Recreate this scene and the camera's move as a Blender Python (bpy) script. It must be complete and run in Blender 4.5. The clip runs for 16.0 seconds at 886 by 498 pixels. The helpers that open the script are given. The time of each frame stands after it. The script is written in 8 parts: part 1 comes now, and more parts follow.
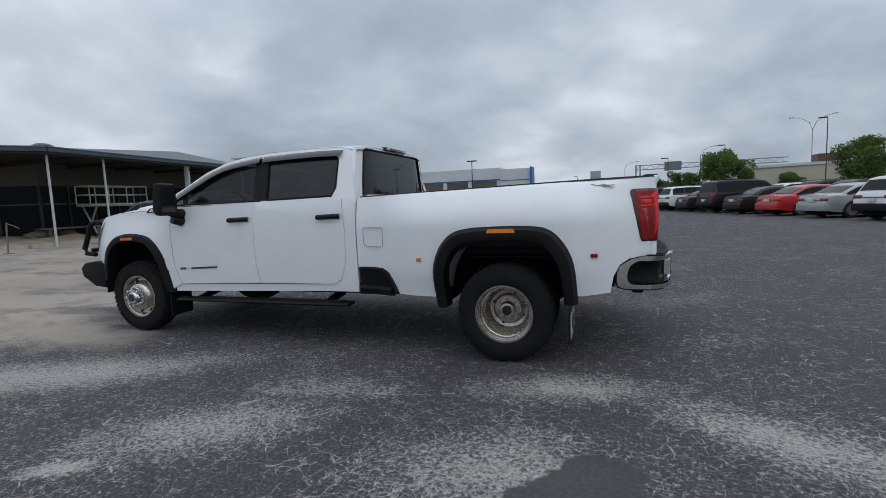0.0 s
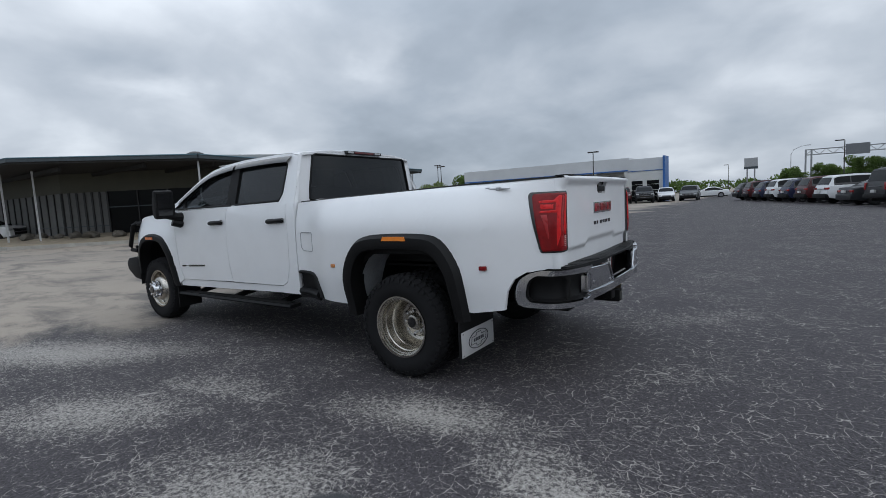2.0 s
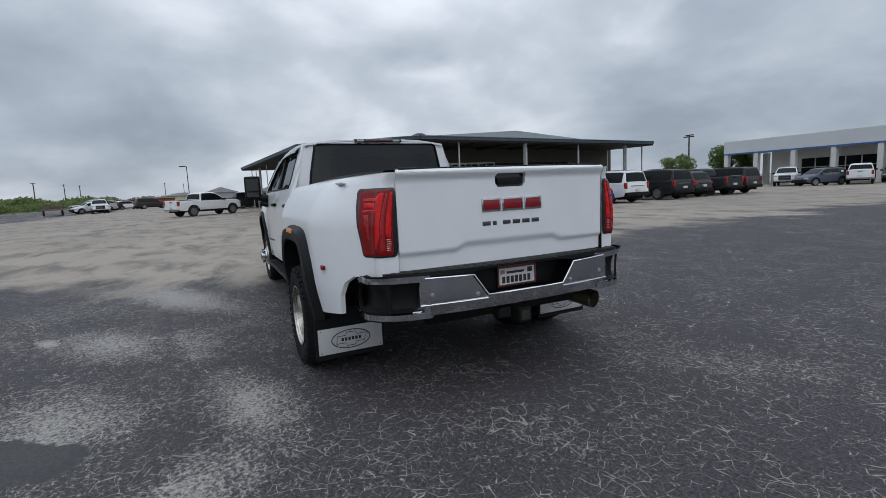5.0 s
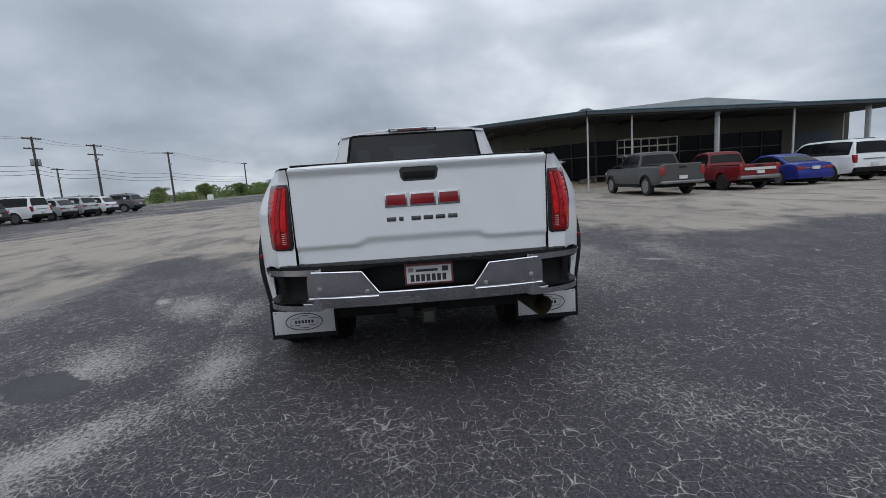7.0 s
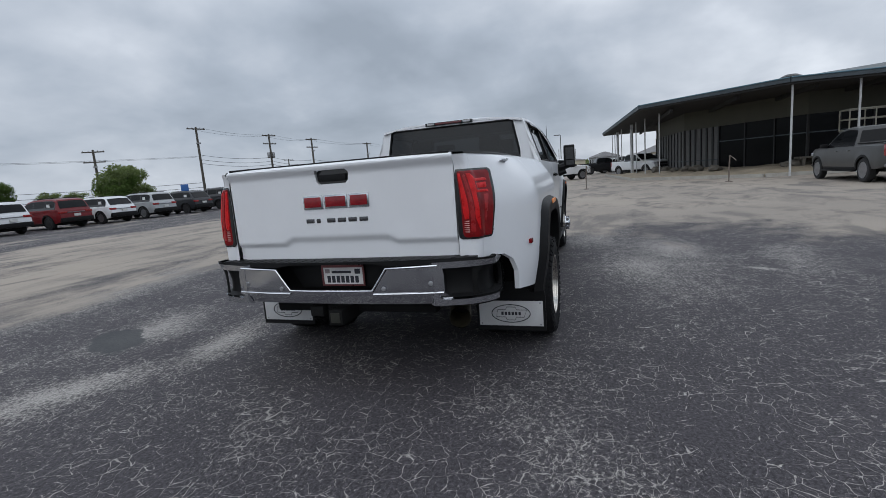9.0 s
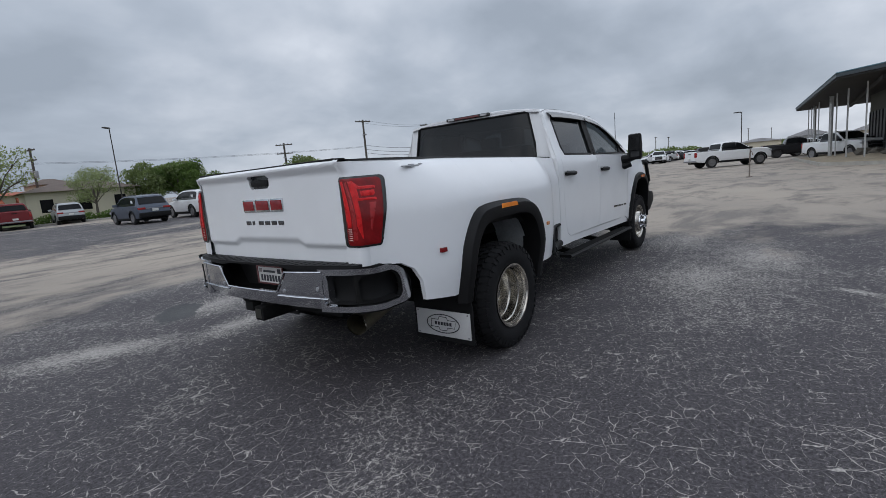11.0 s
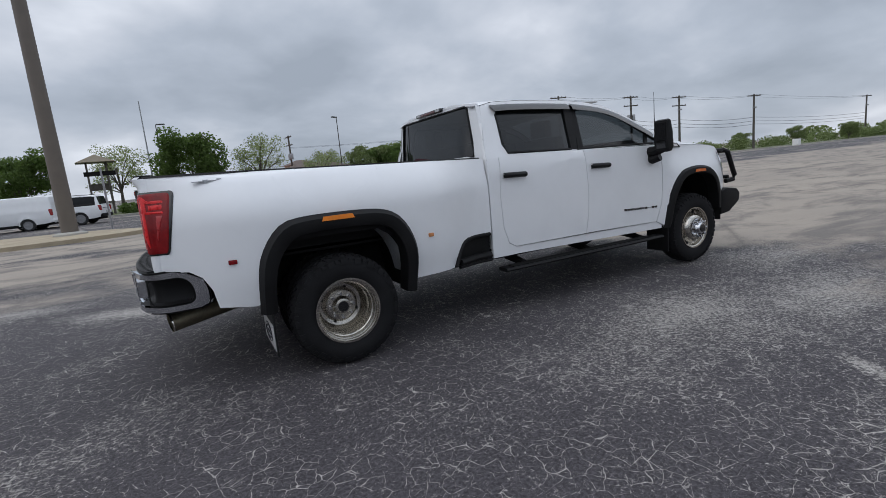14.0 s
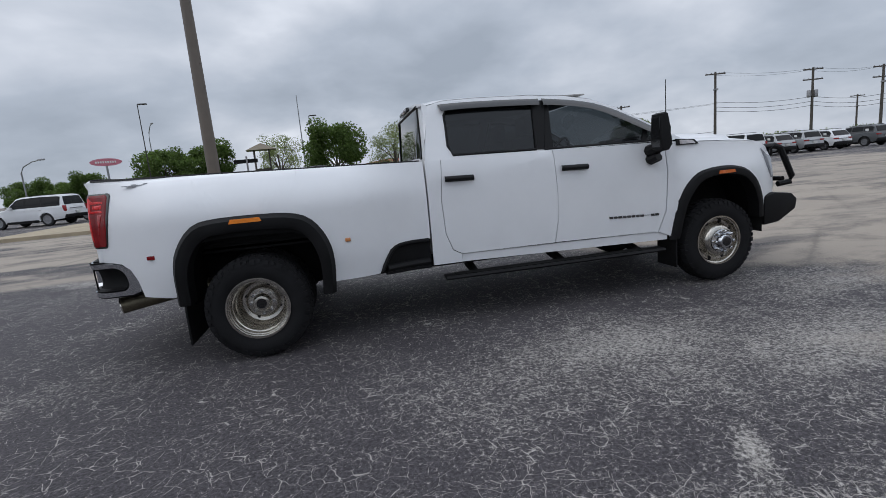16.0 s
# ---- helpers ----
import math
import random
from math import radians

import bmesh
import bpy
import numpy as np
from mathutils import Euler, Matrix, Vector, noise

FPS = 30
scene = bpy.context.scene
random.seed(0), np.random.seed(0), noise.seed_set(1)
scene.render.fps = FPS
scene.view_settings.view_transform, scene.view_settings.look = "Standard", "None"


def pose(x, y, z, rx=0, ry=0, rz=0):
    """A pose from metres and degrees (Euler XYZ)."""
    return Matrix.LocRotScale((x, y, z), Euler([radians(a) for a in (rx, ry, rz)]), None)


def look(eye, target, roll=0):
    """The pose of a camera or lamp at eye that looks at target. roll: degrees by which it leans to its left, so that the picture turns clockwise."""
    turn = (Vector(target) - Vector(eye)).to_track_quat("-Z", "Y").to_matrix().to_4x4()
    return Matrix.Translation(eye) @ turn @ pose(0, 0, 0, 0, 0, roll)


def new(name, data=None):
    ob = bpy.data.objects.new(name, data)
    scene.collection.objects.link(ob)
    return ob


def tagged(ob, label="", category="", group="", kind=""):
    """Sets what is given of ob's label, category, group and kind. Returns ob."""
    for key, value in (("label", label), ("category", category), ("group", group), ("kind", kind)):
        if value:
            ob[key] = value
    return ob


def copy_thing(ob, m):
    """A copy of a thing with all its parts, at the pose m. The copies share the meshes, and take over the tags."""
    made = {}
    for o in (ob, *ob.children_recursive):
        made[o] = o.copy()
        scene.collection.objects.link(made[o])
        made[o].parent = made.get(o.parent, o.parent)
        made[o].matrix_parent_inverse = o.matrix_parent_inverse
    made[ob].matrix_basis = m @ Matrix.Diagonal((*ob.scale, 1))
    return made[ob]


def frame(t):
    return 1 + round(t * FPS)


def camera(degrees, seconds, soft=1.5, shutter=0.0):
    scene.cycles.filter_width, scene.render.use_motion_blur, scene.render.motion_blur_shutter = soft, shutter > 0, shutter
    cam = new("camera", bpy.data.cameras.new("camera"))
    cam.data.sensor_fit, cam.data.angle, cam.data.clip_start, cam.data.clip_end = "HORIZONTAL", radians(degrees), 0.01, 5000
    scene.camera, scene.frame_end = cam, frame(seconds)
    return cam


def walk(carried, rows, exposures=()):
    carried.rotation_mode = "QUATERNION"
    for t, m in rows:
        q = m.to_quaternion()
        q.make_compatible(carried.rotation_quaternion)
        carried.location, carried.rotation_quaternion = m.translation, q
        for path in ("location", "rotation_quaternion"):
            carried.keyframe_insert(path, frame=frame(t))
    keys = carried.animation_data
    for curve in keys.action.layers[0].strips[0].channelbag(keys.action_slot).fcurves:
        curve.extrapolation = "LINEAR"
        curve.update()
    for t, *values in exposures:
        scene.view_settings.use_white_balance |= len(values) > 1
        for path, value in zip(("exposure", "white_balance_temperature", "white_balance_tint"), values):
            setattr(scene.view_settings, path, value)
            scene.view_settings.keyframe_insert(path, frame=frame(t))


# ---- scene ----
cam = camera(85.9, 16.0, soft=0.8)
PATH = [
    (0, (0.789, -5.12, 1.374), (0.152, -3.234, 1.175), -2.4),
    (0.5, (1.177, -4.905, 1.377), (0.42, -3.065, 1.174), -2.5),
    (1, (1.637, -4.669, 1.387), (0.746, -2.889, 1.183), -2.6),
    (1.5, (1.988, -4.407, 1.376), (0.986, -2.688, 1.175), -2.8),
    (2, (2.385, -4.092, 1.382), (1.256, -2.453, 1.183), -3.0),
    (2.5, (2.688, -3.786, 1.382), (1.445, -2.232, 1.18), -3.0),
    (3, (2.998, -3.395, 1.391), (1.627, -1.954, 1.183), -3.2),
    (3.5, (3.293, -3.051, 1.397), (1.805, -1.732, 1.182), -3.3),
    (4, (3.551, -2.61, 1.391), (1.946, -1.439, 1.164), -3.2),
    (4.2, (3.643, -2.459, 1.394), (1.997, -1.347, 1.162), -3.0),
    (6.5, (4.272, -0.533, 1.397), (2.32, -0.214, 1.105), -3.3),
    (7, (4.317, -0.045, 1.396), (2.342, 0.063, 1.098), -3.7),
    (7.5, (4.259, 0.37, 1.389), (2.283, 0.297, 1.087), -4.1),
    (8, (4.218, 0.835, 1.383), (2.26, 0.563, 1.075), -4.3),
    (8.5, (4.116, 1.229, 1.378), (2.191, 0.783, 1.069), -4.4),
    (9, (3.97, 1.664, 1.387), (2.099, 1.027, 1.079), -4.5),
    (9.5, (3.828, 2.037, 1.387), (2.019, 1.242, 1.076), -4.7),
    (10, (3.585, 2.425, 1.388), (1.858, 1.466, 1.073), -4.8),
    (10.2, (3.504, 2.569, 1.387), (1.811, 1.553, 1.07), -4.8),
    (12.3, (2.26, 3.762, 1.38), (0.944, 2.285, 1.062), -5.3),
    (12.5, (2.105, 3.884, 1.387), (0.838, 2.371, 1.062), -5.3),
    (13, (1.718, 4.195, 1.386), (0.572, 2.588, 1.064), -5.4),
    (13.5, (1.34, 4.419, 1.379), (0.301, 2.74, 1.056), -5.5),
    (14, (0.918, 4.657, 1.377), (0.012, 2.904, 1.05), -5.4),
    (14.5, (0.54, 4.814, 1.372), (-0.246, 3.005, 1.042), -5.4),
    (15, (0.093, 4.945, 1.379), (-0.552, 3.08, 1.05), -5.4),
    (15.5, (-0.324, 5.082, 1.376), (-0.839, 3.178, 1.047), -5.4),
    (16, (-0.796, 5.13, 1.371), (-1.158, 3.191, 1.037), -5.2),
]
walk(cam, [(t, look(eye, target, roll)) for t, eye, target, roll in PATH],
     [(0.0, 0.0, 6390, 10.0), (4.0, -0.02, 6390, 10.0), (7.0, 0.03, 6450, 11.0), (10.0, 0.05, 6450, 11.5), (13.0, 0.12, 6520, 13.0), (16.0, 0.12, 6520, 13.0)])

# ---- world, sun and exposure ----
SUN_ELEVATION, SUN_HEADING = radians(47), radians(-79)


def node(tree, kind, **values):
    n = tree.nodes.new(kind)
    for key, value in values.items():
        n.inputs[key.replace("_", " ")].default_value = value
    return n


def math_node(tree, op, a, b=None, c=None, clamp=False):
    n = tree.nodes.new("ShaderNodeMath")
    n.operation, n.use_clamp = op, clamp
    for i, v in enumerate((a, b, c)):
        if v is None:
            continue
        if isinstance(v, (int, float)):
            n.inputs[i].default_value = v
        else:
            tree.links.new(v, n.inputs[i])
    return n.outputs[0]


def ramp(tree, fac, stops, mode="LINEAR"):
    n = tree.nodes.new("ShaderNodeValToRGB")
    n.color_ramp.interpolation = mode
    els = n.color_ramp.elements
    while len(els) < len(stops):
        els.new(0.5)
    for e, (p, c) in zip(els, stops):
        e.position = p
        e.color = (*c, 1) if isinstance(c, tuple) else (c, c, c, 1)
    tree.links.new(fac, n.inputs[0])
    return n.outputs[0]


def mix(tree, fac, a, b, kind="MIX"):
    n = tree.nodes.new("ShaderNodeMixRGB")
    n.blend_type = kind
    for i, v in enumerate((fac, a, b)):
        if isinstance(v, (int, float)):
            n.inputs[i].default_value = v if i == 0 else (v, v, v, 1)
        elif isinstance(v, tuple):
            n.inputs[i].default_value = (*v, 1)
        else:
            tree.links.new(v, n.inputs[i])
    return n.outputs[0]


world = bpy.data.worlds.new("overcast_sky")
scene.world = world
world.use_nodes = True
wt = world.node_tree
wt.nodes.clear()
wc = wt.nodes.new("ShaderNodeTexCoord")
sep = wt.nodes.new("ShaderNodeSeparateXYZ")
wt.links.new(wc.outputs["Generated"], sep.inputs[0])
up = math_node(wt, "MAXIMUM", sep.outputs[2], 0.0)
flat = math_node(wt, "ADD", up, 0.36)
comb = wt.nodes.new("ShaderNodeCombineXYZ")
wt.links.new(math_node(wt, "DIVIDE", sep.outputs[0], flat), comb.inputs[0])
wt.links.new(math_node(wt, "DIVIDE", sep.outputs[1], flat), comb.inputs[1])
big = node(wt, "ShaderNodeTexNoise", Scale=0.8, Detail=6.0, Roughness=0.46, Distortion=0.3)
wt.links.new(comb.outputs[0], big.inputs["Vector"])
small = node(wt, "ShaderNodeTexNoise", Scale=2.6, Detail=5.0, Roughness=0.5, Distortion=0.2)
wt.links.new(comb.outputs[0], small.inputs["Vector"])
cloud = math_node(wt, "ADD", math_node(wt, "MULTIPLY", big.outputs[0], 0.72), math_node(wt, "MULTIPLY", small.outputs[0], 0.28))
# Single dark bellies and bright breaks: place and half sizes on the flattened dome, turn, depth.
CLOUDS = (
    (-0.57, 1.26, 0.23, 0.23, 25, -0.055), (-0.08, 1.35, 0.12, 0.10, 15, -0.050), (0.38, 1.70, 0.40, 0.14, 6, -0.050), (0.67, 1.58, 0.10, 0.16, 1, -0.040),
    (0.69, 1.84, 0.25, 0.10, -1, 0.050), (-0.98, 1.15, 0.07, 0.29, 34, 0.045), (-1.50, 0.74, 0.14, 0.08, 65, 0.095), (-0.90, 1.39, 0.22, 0.22, 48, -0.045),
    (-1.36, 0.44, 0.10, 0.11, 68, 0.045), (-1.01, 1.17, 0.08, 0.17, 52, 0.050), (-1.28, -0.72, 0.19, 0.13, 112, -0.050), (-1.00, -1.11, 0.17, 0.08, 149, -0.055),
    (-0.81, -1.62, 0.26, 0.11, 160, -0.035), (-1.17, -1.38, 0.14, 0.13, 151, 0.040), (-1.81, -0.69, 0.18, 0.18, 134, 0.045), (-1.25, 0.85, 0.62, 0.55, 0, -0.045), (-0.06, -1.54, 0.15, 0.08, 171, -0.035),
)
ragged = wt.nodes.new("ShaderNodeVectorMath")
ragged.operation = "MULTIPLY_ADD"
wisp = node(wt, "ShaderNodeTexNoise", Scale=2.2, Detail=5.0, Roughness=0.55)
wt.links.new(comb.outputs[0], wisp.inputs["Vector"])
wt.links.new(wisp.outputs[1], ragged.inputs[0])
ragged.inputs[1].default_value = (0.34, 0.34, 0.0)
wt.links.new(comb.outputs[0], ragged.inputs[2])
place = wt.nodes.new("ShaderNodeSeparateXYZ")
wt.links.new(ragged.outputs[0], place.inputs[0])
for cx, cy, rx, ry, turn, depth in CLOUDS:
    c, s = math.cos(radians(turn)), math.sin(radians(turn))
    dx, dy = math_node(wt, "SUBTRACT", place.outputs[0], cx + 0.17), math_node(wt, "SUBTRACT", place.outputs[1], cy + 0.17)
    u = math_node(wt, "ADD", math_node(wt, "MULTIPLY", dx, c / rx), math_node(wt, "MULTIPLY", dy, s / rx))
    v = math_node(wt, "ADD", math_node(wt, "MULTIPLY", dx, -s / ry), math_node(wt, "MULTIPLY", dy, c / ry))
    fall = math_node(wt, "ADD", math_node(wt, "MULTIPLY", u, u), math_node(wt, "MULTIPLY", v, v))
    fall = math_node(wt, "POWER", 2.0, math_node(wt, "MULTIPLY", fall, -1.3))
    cloud = math_node(wt, "ADD", cloud, math_node(wt, "MULTIPLY", fall, depth))
tone = ramp(wt, cloud, [(0.37, (0.325, 0.380, 0.448)), (0.45, (0.42, 0.482, 0.560)), (0.53, (0.57, 0.628, 0.702)), (0.62, (0.82, 0.88, 0.95))])
# An overcast dome: brighter towards the zenith.
lift = ramp(wt, up, [(0.0, 0.95), (0.28, 1.02), (0.5, 1.36), (0.75, 1.72), (1.0, 1.8)], "EASE")
tone = mix(wt, 1.0, tone, lift, "MULTIPLY")
nishita = wt.nodes.new("ShaderNodeTexSky")
nishita.sky_type, nishita.sun_disc = "NISHITA", False
nishita.sun_elevation, nishita.sun_rotation = SUN_ELEVATION, SUN_HEADING
veil = wt.nodes.new("ShaderNodeBackground")
veil.inputs[1].default_value = 0.05
wt.links.new(nishita.outputs[0], veil.inputs[0])
clouds = wt.nodes.new("ShaderNodeBackground")
wt.links.new(tone, clouds.inputs[0])
blend = wt.nodes.new("ShaderNodeMixShader")
blend.inputs[0].default_value = 0.94
wt.links.new(veil.outputs[0], blend.inputs[1])
wt.links.new(clouds.outputs[0], blend.inputs[2])
world_out = wt.nodes.new("ShaderNodeOutputWorld")
wt.links.new(blend.outputs[0], world_out.inputs[0])

sun = new("sun", bpy.data.lights.new("sun", "SUN"))
sun.data.energy, sun.data.angle, sun.data.color = 0.5, radians(60), (1.0, 0.98, 0.95)
sun.matrix_world = look((30 * math.sin(-SUN_HEADING), 30 * math.cos(SUN_HEADING), 30 * math.tan(SUN_ELEVATION)), (0, 0, 0))


# ---- materials ----
def material(name):
    m = bpy.data.materials.new(name)
    m.use_nodes = True
    return m, m.node_tree, m.node_tree.nodes["Principled BSDF"]


def noise_of(t, scale, detail=4.0, rough=0.55, space="Object", distortion=0.0):
    tc = t.nodes.new("ShaderNodeTexCoord") if space != "World" else t.nodes.new("ShaderNodeNewGeometry")
    n = node(t, "ShaderNodeTexNoise", Scale=scale, Detail=detail, Roughness=rough, Distortion=distortion)
    t.links.new(tc.outputs["Position" if space == "World" else space], n.inputs["Vector"])
    return n.outputs[0]


def bump_on(t, p, height, strength, distance=0.01):
    b = node(t, "ShaderNodeBump", Strength=strength, Distance=distance)
    t.links.new(height, b.inputs["Height"])
    t.links.new(b.outputs[0], p.inputs["Normal"])


def surface(name, c, vary=0.12, scale=6.0, fine=90.0, rough=0.5, metal=0.0, coat=0.0, bump=0.05, spec=0.5):
    """A surface with stains at one scale and grain at another."""
    m, t, p = material(name)
    dark = tuple(v * (1 - vary) for v in c)
    light = tuple(min(1.0, v * (1 + vary)) for v in c)
    broad, grain = noise_of(t, scale), noise_of(t, fine, 3.0)
    both = math_node(t, "ADD", math_node(t, "MULTIPLY", broad, 0.65), math_node(t, "MULTIPLY", grain, 0.35))
    t.links.new(ramp(t, both, [(0.35, dark), (0.65, light)]), p.inputs["Base Color"])
    r = math_node(t, "MULTIPLY_ADD", broad, 0.24, rough - 0.12, clamp=True)
    t.links.new(r, p.inputs["Roughness"])
    p.inputs["Metallic"].default_value = metal
    p.inputs["Coat Weight"].default_value = coat
    p.inputs["Coat Roughness"].default_value = 0.06
    p.inputs["Specular IOR Level"].default_value = spec
    if bump:
        bump_on(t, p, grain, bump, 0.004)
    return m


def paint(name, c, flake=0.0):
    """Car paint under a clear coat, with a film of dust."""
    m, t, p = material(name)
    dust = noise_of(t, 3.0, 5.0)
    fine = noise_of(t, 160.0, 2.0)
    dusty = tuple(v * 0.94 + 0.004 + 0.012 * min(1.0, v * 4) for v in c)
    t.links.new(ramp(t, dust, [(0.4, c), (0.7, dusty)]), p.inputs["Base Color"])
    t.links.new(math_node(t, "MULTIPLY_ADD", dust, 0.16, 0.28), p.inputs["Roughness"])
    p.inputs["Metallic"].default_value = flake
    p.inputs["Coat Weight"].default_value = 0.6 if max(c) > 0.3 else 0.15
    p.inputs["Specular IOR Level"].default_value = 0.5 if max(c) > 0.3 else 0.3
    p.inputs["Coat Roughness"].default_value = 0.07
    bump_on(t, p, fine, 0.015, 0.002)
    return m


def tinted_glass(name, c, see=0.12, rough=0.02):
    m, t, p = material(name)
    p.inputs["Base Color"].default_value = (*c, 1)
    p.inputs["Roughness"].default_value = rough
    p.inputs["IOR"].default_value = 1.5
    tr = t.nodes.new("ShaderNodeBsdfTransparent")
    tr.inputs[0].default_value = (0.55, 0.6, 0.62, 1)
    mx = t.nodes.new("ShaderNodeMixShader")
    mx.inputs[0].default_value = see
    t.links.new(p.outputs[0], mx.inputs[1])
    t.links.new(tr.outputs[0], mx.inputs[2])
    t.links.new(mx.outputs[0], t.nodes["Material Output"].inputs[0])
    return m


WHITE = paint("white_paint", (0.795, 0.805, 0.82))
BLACK_TRIM = surface("black_textured_plastic", (0.0075, 0.0075, 0.008), 0.3, 5, 220, 0.55, bump=0.15, spec=0.2)
DARK = surface("dark_underbody", (0.008, 0.008, 0.008), 0.4, 5, 60, 0.85, spec=0.2)
GLOSS_BLACK = surface("gloss_black", (0.008, 0.008, 0.009), 0.2, 4, 80, 0.2, coat=0.5, bump=0)
RUBBER = surface("tyre_rubber", (0.010, 0.010, 0.011), 0.35, 7, 120, 0.8, bump=0.25, spec=0.22)
CHROME = surface("chrome", (0.58, 0.59, 0.61), 0.08, 5, 60, 0.12, metal=1.0, bump=0.0)
STEEL = surface("polished_steel", (0.82, 0.78, 0.71), 0.10, 8, 80, 0.16, metal=1.0, bump=0.02)
GREY_METAL = surface("grey_metal", (0.3, 0.3, 0.31), 0.15, 6, 80, 0.5, metal=0.6)
GALVANIZED = surface("galvanized_liner", (0.5, 0.52, 0.54), 0.2, 6, 50, 0.45, metal=0.3)
TINT = tinted_glass("tinted_glass", (0.008, 0.009, 0.010), 0.10)
CLEAR_TINT = tinted_glass("front_door_glass", (0.012, 0.013, 0.014), 0.42)
CABIN = surface("cabin_trim", (0.03, 0.03, 0.032), 0.2, 5, 90, 0.8)


# ---- building tools ----
def thing(name, label, category, at=(0, 0, 0), turn=0.0, group="", kind=""):
    ob = new(name)
    ob.empty_display_size = 0.2
    ob.matrix_world = pose(*at, 0, 0, turn)
    return tagged(ob, label, category, group, kind)


def link_mesh(name, bm, mat, smooth=35):
    bmesh.ops.recalc_face_normals(bm, faces=bm.faces)
    for f in bm.faces:
        f.smooth = smooth > 0
    for e in bm.edges:
        e.smooth = len(e.link_faces) == 2 and e.calc_face_angle(0) < radians(smooth)
    me = bpy.data.meshes.new(name)
    bm.to_mesh(me)
    bm.free()
    for m in mat if isinstance(mat, (list, tuple)) else (mat,):
        me.materials.append(m)
    return new(name, me)


def part(name, bm, mat, parent, label="", smooth=35):
    ob = link_mesh(name, bm, mat, smooth)
    ob.parent = parent
    if label:
        ob["label"] = label
    return ob


def solid(name, bm, mat, label, category, at=(0, 0, 0), turn=0.0, group="", kind="", smooth=35):
    ob = link_mesh(name, bm, mat, smooth)
    ob.matrix_world = pose(*at, 0, 0, turn)
    return tagged(ob, label, category, group, kind)


def box(bm, x0, x1, y0, y1, z0, z1, bevel=0.0):
    made = bmesh.ops.create_cube(bm, size=1.0, matrix=Matrix.Translation(((x0 + x1) / 2, (y0 + y1) / 2, (z0 + z1) / 2)) @ Matrix.Diagonal((abs(x1 - x0), abs(y1 - y0), abs(z1 - z0), 1)))
    if bevel:
        edges = {e for v in made["verts"] for e in v.link_edges}
        bmesh.ops.bevel(bm, geom=list(edges), offset=bevel, segments=2, affect="EDGES", profile=0.6)
    return bm


def boxed(*size, bevel=0.0):
    return box(bmesh.new(), *size, bevel=bevel)


def prism(bm, poly, axis, a, b):
    """A polygon of (u, v) pairs pushed along an axis: y takes (x, z), x takes (y, z), z takes (x, y)."""
    def at(u, v, w):
        return {"y": (u, w, v), "x": (w, u, v), "z": (u, v, w)}[axis]
    lo = [bm.verts.new(at(u, v, a)) for u, v in poly]
    hi = [bm.verts.new(at(u, v, b)) for u, v in poly]
    bm.faces.new(lo)
    bm.faces.new(hi[::-1])
    for i in range(len(poly)):
        j = (i + 1) % len(poly)
        bm.faces.new((lo[i], hi[i], hi[j], lo[j]))
    return bm


def prismed(poly, axis, a, b, bevel=0.0):
    bm = prism(bmesh.new(), poly, axis, a, b)
    if bevel:
        bmesh.ops.bevel(bm, geom=bm.edges[:], offset=bevel, segments=2, affect="EDGES", profile=0.6)
    return bm


def lathe(bm, profile, axis="y", centre=(0, 0, 0), seg=40, turn=0.0, caps=(True, True)):
    """Turns (radius, along) pairs round an axis."""
    rings = []
    for r, a in profile:
        ring = []
        for i in range(seg):
            w = 2 * math.pi * i / seg + turn
            c, s = r * math.cos(w), r * math.sin(w)
            p = {"y": (c, a, s), "x": (a, c, s), "z": (c, s, a)}[axis]
            ring.append(bm.verts.new(Vector(p) + Vector(centre)))
        rings.append(ring)
    for p, q in zip(rings, rings[1:]):
        for i in range(seg):
            j = (i + 1) % seg
            bm.faces.new((p[i], p[j], q[j], q[i]))
    if profile[0][0] > 1e-4 and caps[0]:
        bm.faces.new(rings[0][::-1])
    if profile[-1][0] > 1e-4 and caps[1]:
        bm.faces.new(rings[-1])
    return bm


def tube(bm, points, r, seg=8, r_end=None):
    """A round bar along points."""
    pts = [Vector(p) for p in points]
    rings = []
    for i, p in enumerate(pts):
        d = (pts[min(i + 1, len(pts) - 1)] - pts[max(i - 1, 0)]).normalized()
        side = d.cross(Vector((0, 0, 1)) if abs(d.z) < 0.95 else Vector((1, 0, 0))).normalized()
        over = side.cross(d)
        rr = r if r_end is None else r + (r_end - r) * i / (len(pts) - 1)
        rings.append([bm.verts.new(p + rr * (math.cos(2 * math.pi * k / seg) * side + math.sin(2 * math.pi * k / seg) * over)) for k in range(seg)])
    for a, b in zip(rings, rings[1:]):
        for k in range(seg):
            bm.faces.new((a[k], a[(k + 1) % seg], b[(k + 1) % seg], b[k]))
    bm.faces.new(rings[0][::-1])
    bm.faces.new(rings[-1])
    return bm


def sheet(bm, nu, nv, f):
    """A grid of points f(u, v), with u and v from 0 to 1."""
    rows = [[bm.verts.new(f(i / nu, j / nv)) for i in range(nu + 1)] for j in range(nv + 1)]
    for a, b in zip(rows, rows[1:]):
        for i in range(nu):
            bm.faces.new((a[i], a[i + 1], b[i + 1], b[i]))
    return rows


def thicken(bm, depth):
    """Gives an open skin an edge, depth along its inner side."""
    rim = [e for e in bm.edges if e.is_boundary]
    out = bmesh.ops.extrude_edge_only(bm, edges=rim)
    bmesh.ops.translate(bm, verts=[g for g in out["geom"] if isinstance(g, bmesh.types.BMVert)], vec=depth)


